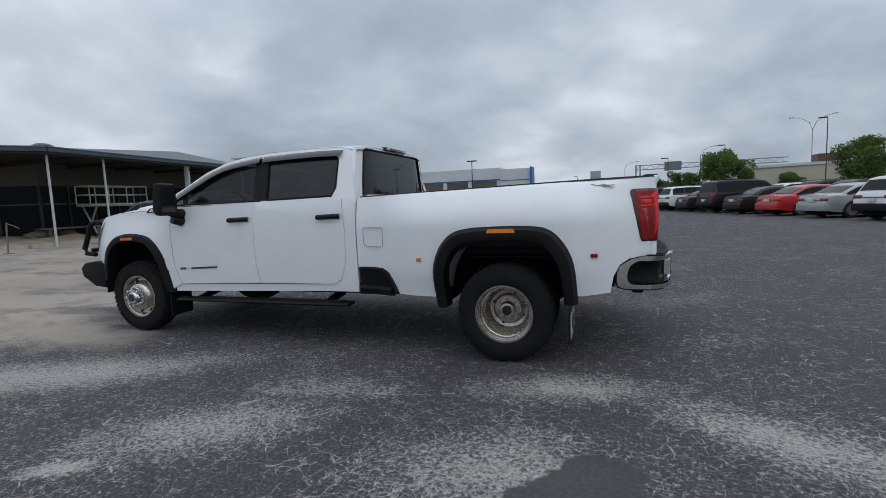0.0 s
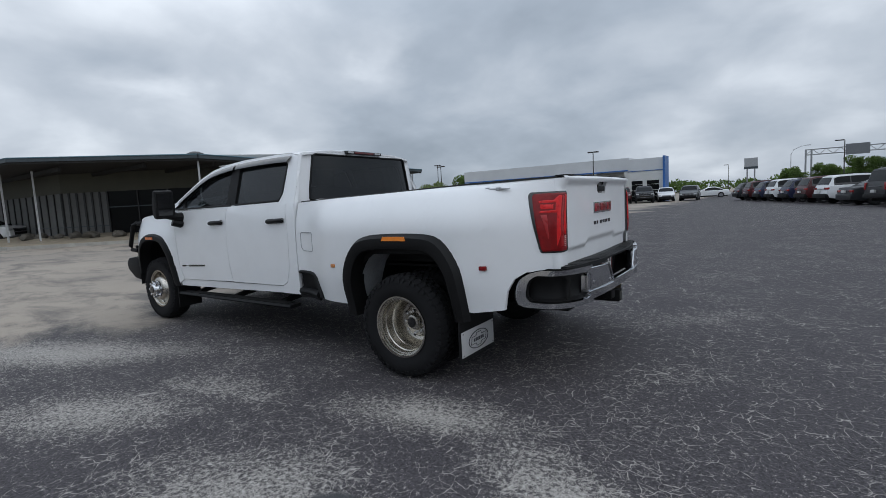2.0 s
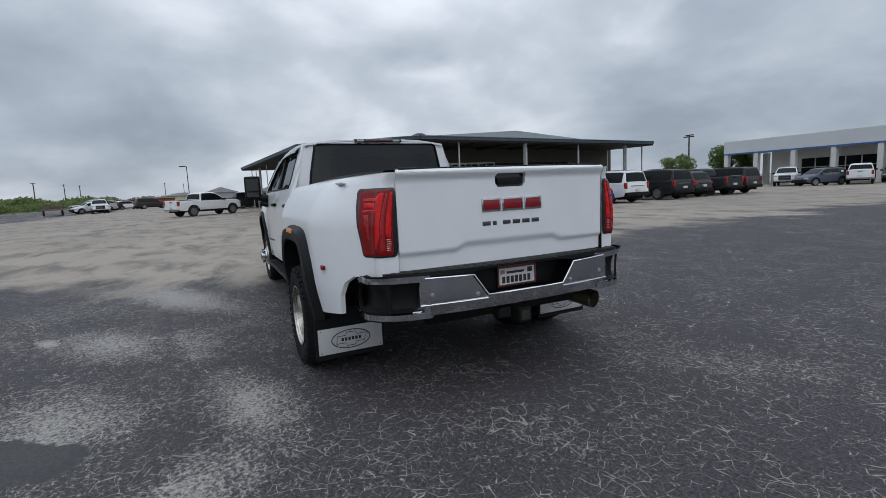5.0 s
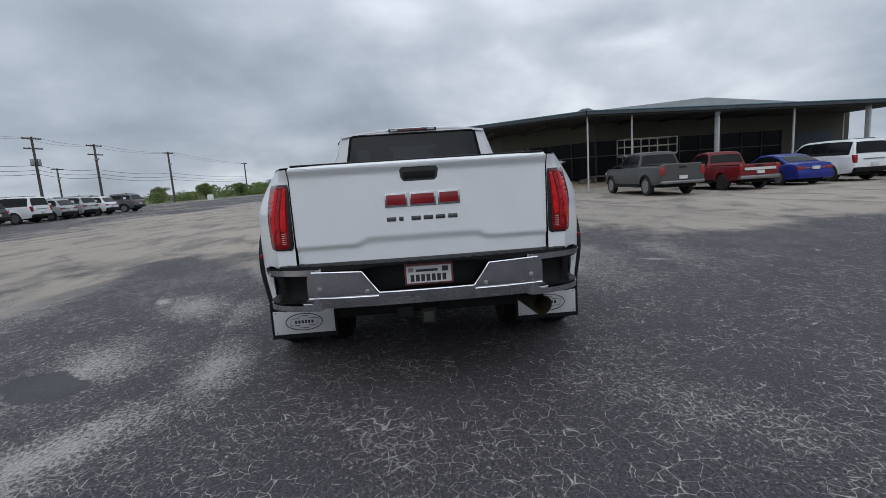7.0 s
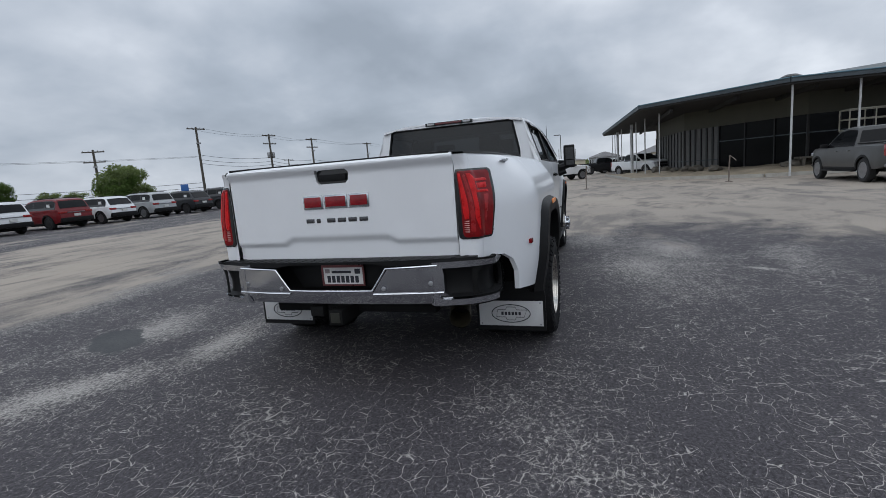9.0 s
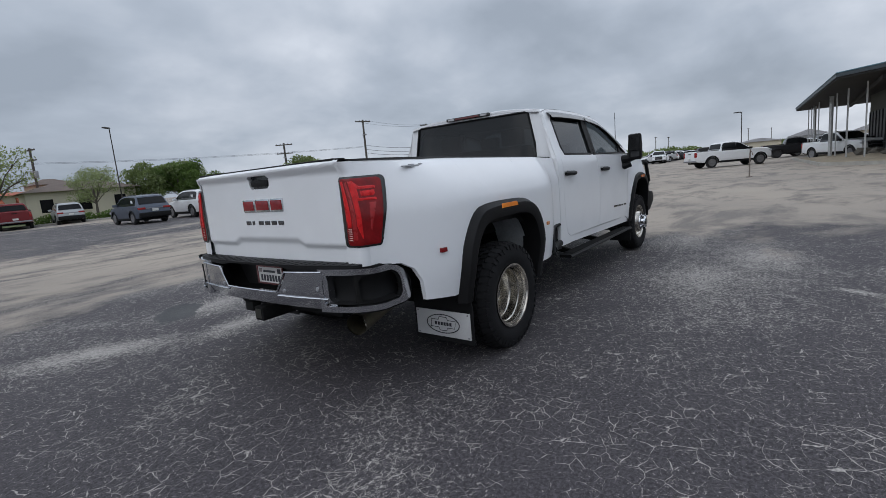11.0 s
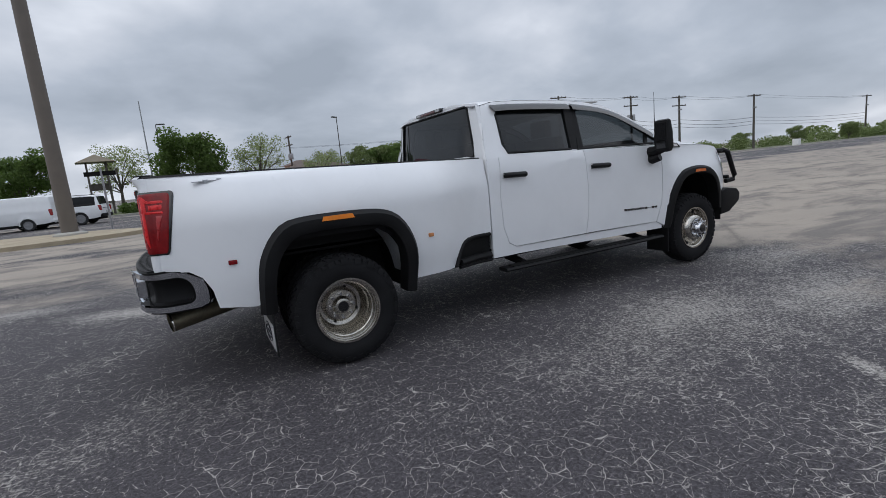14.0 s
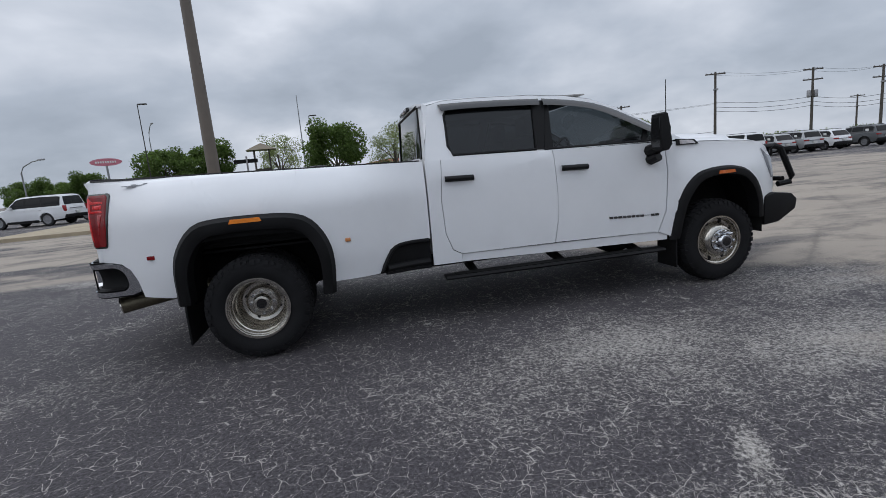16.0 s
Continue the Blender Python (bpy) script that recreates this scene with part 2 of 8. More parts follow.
def skin(poly, f, side, step=0.07, edge=0.03, holes=()):
    """A body panel: a polygon in (x, z), with holes, laid on y = f(x, z); side is -1 for the driver's side."""
    bm = bmesh.new()
    loops = [poly, *holes]
    edges = []
    for loop in loops:
        vs = [bm.verts.new((u, 0, v)) for u, v in loop]
        edges += [bm.edges.new((vs[i], vs[(i + 1) % len(vs)])) for i in range(len(vs))]
    bmesh.ops.triangle_fill(bm, edges=edges, use_beauty=True)
    us, vs = [p[0] for p in poly], [p[1] for p in poly]
    for lo, hi, axis in ((min(us), max(us), 0), (min(vs), max(vs), 2)):
        n = max(1, int((hi - lo) / step))
        for i in range(1, n):
            co, no = Vector(), Vector()
            co[axis], no[axis] = lo + (hi - lo) * i / n + 1e-5, 1
            bmesh.ops.bisect_plane(bm, geom=bm.verts[:] + bm.edges[:] + bm.faces[:], plane_co=co, plane_no=no, dist=1e-6)
    bmesh.ops.dissolve_limit(bm, angle_limit=0.001, verts=[], edges=[])
    for v in bm.verts:
        v.co.y = side * f(v.co.x, v.co.z)
    if edge:
        thicken(bm, (0, -side * edge, 0))
    return bm


def ease(a, b, x):
    u = min(1.0, max(0.0, (x - a) / (b - a)))
    return u * u * (3 - 2 * u)


def along(points, n):
    """n + 1 points evenly spaced on a smoothed polyline of pairs."""
    pts = [Vector(p) for p in points]
    for _ in range(2):
        cut = [pts[0]]
        for a, b in zip(pts, pts[1:]):
            cut += [a.lerp(b, 0.25), a.lerp(b, 0.75)]
        pts = cut + [pts[-1]]
    d = [0.0]
    for a, b in zip(pts, pts[1:]):
        d.append(d[-1] + (b - a).length)
    out = []
    for k in range(n + 1):
        s = d[-1] * k / n
        i = min(len(pts) - 2, max(j for j in range(len(d)) if d[j] <= s + 1e-9))
        w = 0 if d[i + 1] == d[i] else (s - d[i]) / (d[i + 1] - d[i])
        out.append(pts[i].lerp(pts[i + 1], w))
    return out


def line(points, x):
    """The height of a polyline of (x, z) at x."""
    for (a, p), (b, q) in zip(points, points[1:]):
        if a <= x <= b:
            return p + (q - p) * (x - a) / (b - a)
    return points[0][1] if x < points[0][0] else points[-1][1]


# ---- ground ----
WORN = ((1.75, -2.2, 1.0, 0.34, -30, 0.81), (0.55, -1.72, 0.85, 0.32, 10, 0.77), (-1.7, -2.9, 1.1, 0.42, 30, 0.59), (0.3, -2.9, 1.0, 0.5, 15, 0.55), (-2.07, -3.45, 0.26, 0.11, 25, 1.10), (-3.9, -2.4, 1.8, 0.5, 25, 0.85),
        (-1.1, -2.1, 0.7, 0.25, 10, 0.47), (-2.5, 2.7, 1.1, 0.8, -20, 0.42), (-2.44, 3.46, 0.36, 0.10, 60, 0.85), (1.8, 1.55, 1.1, 0.6, 20, 0.34), (3.4, -3.6, 1.2, 0.35, -20, 0.51), (-2.0, -5.5, 3.0, 0.8, 12, 0.51), (-4.1, 2.6, 1.7, 0.8, 20, 0.6), (-3.2, 4.0, 1.5, 0.5, -10, 0.45), (-5.2, 1.6, 1.4, 0.8, 0, 0.6), (-2.6, 2.1, 2.2, 0.9, 15, 0.5))


def pavement_material():
    m, t, p = material("worn_asphalt_and_concrete")
    geo = t.nodes.new("ShaderNodeNewGeometry")
    pos = geo.outputs["Position"]
    xyz = t.nodes.new("ShaderNodeSeparateXYZ")
    t.links.new(pos, xyz.inputs[0])
    X, Y = xyz.outputs[0], xyz.outputs[1]
    # Long drifts of dust that run along the lot's slope.
    stretch = t.nodes.new("ShaderNodeMapping")
    stretch.inputs["Scale"].default_value = (0.45, 1.0, 1.0)
    stretch.inputs["Rotation"].default_value = (0, 0, radians(62))
    t.links.new(pos, stretch.inputs[0])

    def noise_at(vec, scale, detail=5.0, rough=0.55, dist=0.0):
        n = node(t, "ShaderNodeTexNoise", Scale=scale, Detail=detail, Roughness=rough, Distortion=dist)
        t.links.new(vec, n.inputs["Vector"])
        return n.outputs[0]

    drift = noise_at(stretch.outputs[0], 0.33, 6.0, 0.6, 0.6)
    mid = noise_at(pos, 1.1, 6.0, 0.6)
    fine = noise_at(pos, 55.0, 3.0, 0.7)
    grit = noise_at(pos, 210.0, 2.0, 0.6)

    def blob(cx, cy, rx, ry, turn=0.0):
        c, s = math.cos(radians(turn)), math.sin(radians(turn))
        dx, dy = math_node(t, "SUBTRACT", X, cx), math_node(t, "SUBTRACT", Y, cy)
        u = math_node(t, "ADD", math_node(t, "MULTIPLY", dx, c / rx), math_node(t, "MULTIPLY", dy, s / rx))
        v = math_node(t, "ADD", math_node(t, "MULTIPLY", dx, -s / ry), math_node(t, "MULTIPLY", dy, c / ry))
        d = math_node(t, "SQRT", math_node(t, "ADD", math_node(t, "MULTIPLY", u, u), math_node(t, "MULTIPLY", v, v)))
        return math_node(t, "SUBTRACT", 1.0, d, clamp=True)

    # Bare tan concrete beyond the sealed strip, with drifting edges.
    west = ramp(t, math_node(t, "MULTIPLY_ADD", X, -0.1, 0.0), [(0.35, 0.0), (0.75, 1.0)])
    south = ramp(t, math_node(t, "MULTIPLY_ADD", Y, -0.1, 0.0), [(0.28, 0.0), (0.75, 0.68)])
    lane = ramp(t, math_node(t, "MULTIPLY_ADD", Y, -0.02, 0.0), [(0.30, 1.0), (0.37, 0.22), (0.58, 0.22), (0.8, 0.6)])
    bias = math_node(t, "MULTIPLY", math_node(t, "MAXIMUM", west, south), lane)
    bare = math_node(t, "ADD", bias, math_node(t, "MULTIPLY", math_node(t, "SUBTRACT", drift, 0.5), 2.6))
    bare = math_node(t, "ADD", bare, math_node(t, "MULTIPLY", math_node(t, "SUBTRACT", mid, 0.5), 0.9))
    bare = math_node(t, "ADD", bare, math_node(t, "MULTIPLY", math_node(t, "SUBTRACT", fine, 0.5), 0.5))
    bare = math_node(t, "MULTIPLY", ramp(t, bare, [(0.34, 0.0), (0.66, 1.0)]), ramp(t, bias, [(0.02, 0.0), (0.2, 1.0)]))
    # Worn, dusty drifts on the seal coat: x, y, half length, half width, turn, strength.
    spots = None
    for cx, cy, rx, ry, turn, strength in WORN:
        one = math_node(t, "MULTIPLY", blob(cx, cy, rx * 1.15, ry * 1.15, turn), strength * 1.08)
        spots = one if spots is None else math_node(t, "MAXIMUM", spots, one)
    left_side = ramp(t, math_node(t, "MULTIPLY_ADD", Y, -0.16, 0.3), [(0.2, 0.0), (0.75, 0.14)])
    broad = noise_at(pos, 0.75, 6.0, 0.62)
    rag = noise_at(pos, 6.0, 6.0, 0.7)
    crumb = noise_at(pos, 34.0, 4.0, 0.75)
    wear = math_node(t, "ADD", math_node(t, "ADD", spots, left_side), math_node(t, "MULTIPLY", math_node(t, "SUBTRACT", broad, 0.5), 0.85))
    wear = math_node(t, "ADD", wear, math_node(t, "MULTIPLY", math_node(t, "SUBTRACT", drift, 0.5), 0.5))
    speck = math_node(t, "ADD", math_node(t, "MULTIPLY", fine, 0.6), math_node(t, "MULTIPLY", grit, 0.4))
    # Wobbled place, so that no crack runs straight.
    warp = t.nodes.new("ShaderNodeVectorMath")
    warp.operation = "ADD"
    wob = node(t, "ShaderNodeTexNoise", Scale=11.0, Detail=6.0, Roughness=0.75)
    t.links.new(pos, wob.inputs["Vector"])
    scaled = t.nodes.new("ShaderNodeVectorMath")
    scaled.operation = "SCALE"
    scaled.inputs["Scale"].default_value = 0.15
    t.links.new(wob.outputs[1], scaled.inputs[0])
    t.links.new(pos, warp.inputs[0])
    t.links.new(scaled.outputs[0], warp.inputs[1])

    smooth = t.nodes.new("ShaderNodeVectorMath")
    smooth.operation = "MULTIPLY_ADD"
    sway = node(t, "ShaderNodeTexNoise", Scale=7.0, Detail=2.5, Roughness=0.6)
    t.links.new(pos, sway.inputs["Vector"])
    t.links.new(sway.outputs[1], smooth.inputs[0])
    smooth.inputs[1].default_value = (0.08, 0.08, 0.0)
    t.links.new(pos, smooth.inputs[2])

    def fissure(scale, lo, gate, gate_gain, ragged, bent):
        """Pale hairlines on the edges of cells, wider where the gate is high and gone where it is low."""
        v = node(t, "ShaderNodeTexVoronoi", Scale=scale, Randomness=1.0)
        v.feature = "DISTANCE_TO_EDGE"
        t.links.new(bent.outputs[0], v.inputs["Vector"])
        width = math_node(t, "MULTIPLY_ADD", gate, gate_gain, lo)
        width = math_node(t, "ADD", width, math_node(t, "MULTIPLY", math_node(t, "SUBTRACT", noise_at(pos, 11.0, 4.0, 0.6), 0.5), ragged))
        width = math_node(t, "MINIMUM", width, 0.030 if scale < 15 else 0.055)
        return math_node(t, "MULTIPLY_ADD", math_node(t, "SUBTRACT", width, v.outputs[0]), 110.0, 0.5, clamp=True)

    gate = noise_at(pos, 1.7, 5.0, 0.6)
    lines = fissure(11.0, -0.0235, gate, 0.062, 0.088, smooth)
    hair = math_node(t, "MULTIPLY", fissure(20.0, -0.064, math_node(t, "ADD", gate, math_node(t, "MULTIPLY", wear, 0.75)), 0.11, 0.17, smooth), 0.6)
    # Loose pale grit.
    chip = node(t, "ShaderNodeTexVoronoi", Scale=42.0, Randomness=1.0)
    t.links.new(warp.outputs[0], chip.inputs["Vector"])
    pick = t.nodes.new("ShaderNodeSeparateColor")
    t.links.new(chip.outputs["Color"], pick.inputs[0])
    rare = math_node(t, "GREATER_THAN", math_node(t, "ADD", pick.outputs[0], math_node(t, "MULTIPLY", wear, 0.22)), 0.93)
    chips = math_node(t, "MULTIPLY", rare, math_node(t, "MULTIPLY", math_node(t, "SUBTRACT", math_node(t, "MULTIPLY_ADD", pick.outputs[1], 0.22, 0.08), chip.outputs["Distance"]), 12.0, clamp=True))
    flecks = ramp(t, math_node(t, "ADD", crumb, math_node(t, "MULTIPLY", wear, 0.16)), [(0.625, 0.0), (0.665, 0.8)])
    flecks = math_node(t, "MAXIMUM", flecks, chips)
    dusty = math_node(t, "ADD", math_node(t, "MULTIPLY", wear, 1.0), math_node(t, "MULTIPLY", math_node(t, "SUBTRACT", rag, 0.5), 0.9))
    dusty = math_node(t, "ADD", dusty, math_node(t, "MULTIPLY", math_node(t, "SUBTRACT", crumb, 0.5), 3.6))
    dusty = math_node(t, "ADD", dusty, math_node(t, "MULTIPLY", math_node(t, "SUBTRACT", grit, 0.5), 1.6))
    dust = ramp(t, dusty, [(0.44, 0.0), (0.60, 0.50), (0.95, 0.92)])
    film = ramp(t, wear, [(0.25, 0.0), (0.9, 0.22)])
    cracks = math_node(t, "MAXIMUM", math_node(t, "MAXIMUM", lines, hair), flecks)
    grain = ramp(t, speck, [(0.42, 0.0), (0.60, 1.0)])
    asphalt = mix(t, grain, (0.0155, 0.0142, 0.0158), (0.089, 0.080, 0.0885))
    asphalt = mix(t, ramp(t, mid, [(0.4, 0.0), (0.7, 0.35)]), asphalt, (0.080, 0.073, 0.079))
    pale = mix(t, grain, (0.22, 0.206, 0.19), (0.49, 0.46, 0.425))
    col = mix(t, film, asphalt, (0.17, 0.158, 0.142))
    col = mix(t, cracks, col, pale)
    col = mix(t, dust, col, pale)
    concrete = mix(t, mid, (0.268, 0.228, 0.184), (0.412, 0.355, 0.292))
    concrete = mix(t, math_node(t, "MULTIPLY", speck, 0.5), concrete, (0.36, 0.315, 0.27))
    streaks = noise_at(stretch.outputs[0], 1.0, 6.0, 0.68, 0.5)
    concrete = mix(t, math_node(t, "MULTIPLY", ramp(t, streaks, [(0.48, 0.0), (0.63, 1.0)]), 0.72), concrete, (0.105, 0.096, 0.092))
    concrete = mix(t, ramp(t, noise_at(pos, 0.11, 4.0, 0.55), [(0.42, 0.0), (0.62, 0.35)]), concrete, (0.16, 0.143, 0.13))
    slab = node(t, "ShaderNodeTexVoronoi", Scale=0.11, Randomness=0.9)
    slab.feature = "DISTANCE_TO_EDGE"
    t.links.new(warp.outputs[0], slab.inputs["Vector"])
    seam = math_node(t, "MULTIPLY", ramp(t, slab.outputs[0], [(0.0, 1.0), (0.005, 0.0)]), ramp(t, noise_at(pos, 0.35, 3.0, 0.5), [(0.50, 0.0), (0.60, 0.55)]))
    concrete = mix(t, seam, concrete, (0.09, 0.082, 0.075))
    col = mix(t, bare, col, concrete)
    # A fresh dark patch.
    fresh = math_node(t, "ADD", blob(0.66, -3.0, 0.70, 0.34, 55), math_node(t, "MULTIPLY", math_node(t, "SUBTRACT", noise_at(pos, 4.0, 5.0, 0.6), 0.5), 0.9))
    col = mix(t, ramp(t, fresh, [(0.30, 0.0), (0.36, 0.92)]), col, (0.050, 0.052, 0.054))
    t.links.new(col, p.inputs["Base Color"])
    t.links.new(math_node(t, "MULTIPLY_ADD", mid, 0.3, 0.62, clamp=True), p.inputs["Roughness"])
    p.inputs["Specular IOR Level"].default_value = 0.3
    rough = math_node(t, "ADD", math_node(t, "MULTIPLY", speck, 0.9), math_node(t, "MULTIPLY", cracks, -0.25))
    bump_on(t, p, rough, 0.45, 0.012)
    return m


bm = bmesh.new()
rings = (0, 4, 8, 14, 24, 40, 70, 120, 250, 600, 1500, 4000)
cells = sorted({s * r for r in rings for s in (-1, 1)})
grid = [[bm.verts.new((x, y, 0)) for x in cells] for y in cells]
for a, b in zip(grid, grid[1:]):
    for i in range(len(cells) - 1):
        bm.faces.new((a[i], a[i + 1], b[i + 1], b[i]))
solid("ground", bm, pavement_material(), "worn cracked asphalt and pale concrete car lot", "ground", kind="structure")


# ---- the pickup truck: rear axle at x = 0, nose towards -x ----
BELT, WHEELBASE, TYRE_R = 1.44, 4.37, 0.415


SHOULDER = [(0.0, 1.0), (1.18, 1.0), (1.25, 0.97), (1.31, 0.90), (1.38, 0.75), (1.45, 0.54), (1.48, 0.34), (1.51, 0.0)]


def body_y(x, z):
    """Half the width of the body at a height."""
    if z > BELT and x < -1.46:
        return 1.022 - 0.335 * (z - BELT) - 0.10 * max(0, z - 1.88)
    y = 1.036 + 0.018 * (1 - ((z - 1.0) / 0.5) ** 2)
    if x > -1.46:
        hip = ease(-1.38, -0.78, x) * (1 - ease(0.5, 1.2, x))
        y += 0.188 * hip * line(SHOULDER, z) * (0.85 + 0.15 * ease(0.5, 0.8, z))
        y -= 0.05 * ease(1.15, 1.52, z) + 0.09 * max(0, (x - 0.76) / 0.40) ** 2
    if x < -3.9:
        hip = ease(-3.8, -4.1, x)
        y += 0.035 * hip * (1 - ease(0.9, 1.3, z)) - 0.05 * hip * ease(1.1, 1.4, z)
        y -= 0.13 * max(0, (-4.55 - x) / 0.5) ** 2
    return y


REAR_ARCH = [(-0.60, 0.445), (-0.63, 0.72), (-0.60, 0.90), (-0.50, 1.07), (-0.36, 1.14), (-0.05, 1.155), (0.30, 1.15), (0.42, 1.10), (0.53, 0.95), (0.575, 0.80), (0.59, 0.50)]
REAR_INNER = [(-0.505, 0.45), (-0.525, 0.70), (-0.49, 0.85), (-0.41, 0.97), (-0.30, 1.01), (-0.05, 1.02), (0.25, 1.015), (0.34, 0.98), (0.43, 0.87), (0.475, 0.74), (0.49, 0.50)]
FRONT_ARCH = [(-4.90, 0.60), (-4.88, 0.76), (-4.80, 0.95), (-4.66, 1.08), (-4.50, 1.125), (-4.30, 1.125), (-4.10, 1.09), (-3.97, 0.97), (-3.90, 0.80), (-3.84, 0.48)]
FRONT_INNER = [(-4.82, 0.60), (-4.80, 0.75), (-4.72, 0.91), (-4.62, 1.01), (-4.48, 1.045), (-4.31, 1.045), (-4.15, 1.015), (-4.05, 0.92), (-3.98, 0.77), (-3.93, 0.48)]



def grown(poly, cx, cz, kx, kz):
    return [(cx + (u - cx) * kx, cz + (v - cz) * kz) if v > 0.62 else (cx + (u - cx) * kx, v) for u, v in poly]


REAR_ARCH, REAR_INNER = grown(REAR_ARCH, -0.02, 0.5, 1.015, 1.0), grown(REAR_INNER, -0.02, 0.5, 1.0, 1.03)
FRONT_ARCH, FRONT_INNER = grown(FRONT_ARCH, -4.37, 0.5, 1.04, 1.05), grown(FRONT_INNER, -4.37, 0.5, 1.03, 1.045)

truck = thing("pickup_truck", "white crew-cab long-bed dual-wheel pickup truck parked on asphalt", "pickup truck")


def both(name, build, mat, label="", parent=None, smooth=35):
    for side in (-1, 1):
        part(name, build(side), mat, parent or truck, label, smooth)


def shifted(poly, dx, dz):
    return [(u + dx, v + dz) for u, v in poly]


# Bed sides with the wide rear hips.
arch_cut = [(p.x, p.y) for p in along([((a[0] + b[0]) / 2, (a[1] + b[1]) / 2) for a, b in zip(REAR_ARCH, REAR_INNER)], 26)]
arch_cut = [(arch_cut[0][0], 0.535)] + [p for p in arch_cut if p[1] > 0.56]
BED = [(-1.455, 1.44), (-1.455, 0.775), (-1.17, 0.775), (-1.09, 0.735), (-1.02, 0.615), (-0.985, 0.545), *arch_cut, (0.62, 0.565), (0.845, 0.59), (0.868, 0.72), (0.915, 0.81), (0.99, 0.858), (1.15, 0.868), (1.15, 1.50)]
BED_TOP = [(1.15, 1.504), (0.4, 1.488), (-0.4, 1.468), (-1.455, 1.443)]
bed_poly = [p for p in BED[1:-1]] + BED_TOP
both("bed_side", lambda s: skin(bed_poly, body_y, s, 0.045, 0.03), WHITE, "white bed side with a wide rear fender hip")


def bed_rail(s):
    bm = bmesh.new()
    n = 24
    for i in range(n):
        a, b = -1.43 + 2.60 * i / n, -1.43 + 2.60 * (i + 1) / n
        za, zb = line(BED_TOP[::-1], a), line(BED_TOP[::-1], b)
        ya, yb = body_y(a, 1.49), body_y(b, 1.49)
        p = [(a, s * (ya - 0.012), za + 0.012), (b, s * (yb - 0.012), zb + 0.012), (b, s * (yb - 0.10), zb + 0.014), (a, s * (ya - 0.10), za + 0.014)]
        q = [(a, s * (ya + 0.001), za - 0.002), (b, s * (yb + 0.001), zb - 0.002), (b, s * (yb - 0.10), zb - 0.1), (a, s * (ya - 0.10), za - 0.1)]
        p, q = [bm.verts.new(v) for v in p], [bm.verts.new(v) for v in q]
        bm.faces.new(p)
        bm.faces.new((p[0], p[1], q[1], q[0]))
        bm.faces.new((p[2], p[3], q[3], q[2]))
    bmesh.ops.remove_doubles(bm, verts=bm.verts, dist=1e-4)
    return bm


both("bed_rail", bed_rail, BLACK_TRIM, "black plastic bed rail cap")
bm = bmesh.new()
for s in (-1, 1):
    box(bm, -1.42, 1.14, s * 0.80, s * 0.87, 0.86, 1.45)
box(bm, -1.42, -1.36, -0.87, 0.87, 0.86, 1.43)
box(bm, -1.42, 1.14, -0.87, 0.87, 0.84, 0.88)
part("bed_liner", bm, BLACK_TRIM, truck, "dark bed floor and inner walls")


def arch_flare(outer, inner, s, proud):
    bm = bmesh.new()
    o, i = along(outer, 34), along(inner, 34)
    rows = []
    for a, b in zip(o, i):
        m = a.lerp(b, 0.28)
        n = a.lerp(b, 0.75)
        ring = [(a.x, body_y(a.x, a.y) - 0.004, a.y), (m.x, body_y(m.x, m.y) + proud * 0.9, m.y), (n.x, body_y(n.x, n.y) + proud, n.y),
                (b.x, body_y(n.x, n.y) + proud * 0.75, b.y), (b.x, body_y(n.x, n.y) - 0.12, b.y)]
        rows.append([bm.verts.new((x, s * y, z)) for x, y, z in ring])
    for p, q in zip(rows, rows[1:]):
        for k in range(4):
            bm.faces.new((p[k], p[k + 1], q[k + 1], q[k]))
    for r in (rows[0], rows[-1]):
        bm.faces.new(r)
    return bm


both("rear_wheel_flare", lambda s: arch_flare(REAR_ARCH, REAR_INNER, s, 0.058), BLACK_TRIM, "black plastic wheel arch flare")
both("front_wheel_flare", lambda s: arch_flare(FRONT_ARCH, FRONT_INNER, s, 0.022), BLACK_TRIM, "black plastic wheel arch flare")


def wheel_house(x0, x1, top, s, floor=0.45):
    bm = bmesh.new()
    pts = along([(x0, floor), (x0, 0.75), (x0 + 0.12, top - 0.08), (x0 + 0.3, top), (x1 - 0.3, top), (x1 - 0.12, top - 0.08), (x1, 0.75), (x1, floor)], 16)
    rows = [[bm.verts.new((p.x, s * y, p.y)) for y in (0.60, 1.05)] for p in pts]
    for a, b in zip(rows, rows[1:]):
        bm.faces.new((a[0], a[1], b[1], b[0]))
    bm.faces.new([r[0] for r in rows])
    return bm


both("wheel_house", lambda s: wheel_house(-0.56, 0.52, 1.05, s), DARK)
both("wheel_house", lambda s: wheel_house(-4.86, -3.90, 1.08, s), DARK)


def fender_liner(s):
    bm = bmesh.new()
    pts = along([(-0.60, 0.56), (-0.56, 0.78), (-0.46, 0.95), (-0.33, 1.03)], 8)
    rows = [[bm.verts.new((p.x + 0.035, s * y, p.y - 0.01)) for y in (0.86, 1.0, 1.14)] for p in pts]
    for a, b in zip(rows, rows[1:]):
        for k in range(2):
            bm.faces.new((a[k], a[k + 1], b[k + 1], b[k]))
    return bm


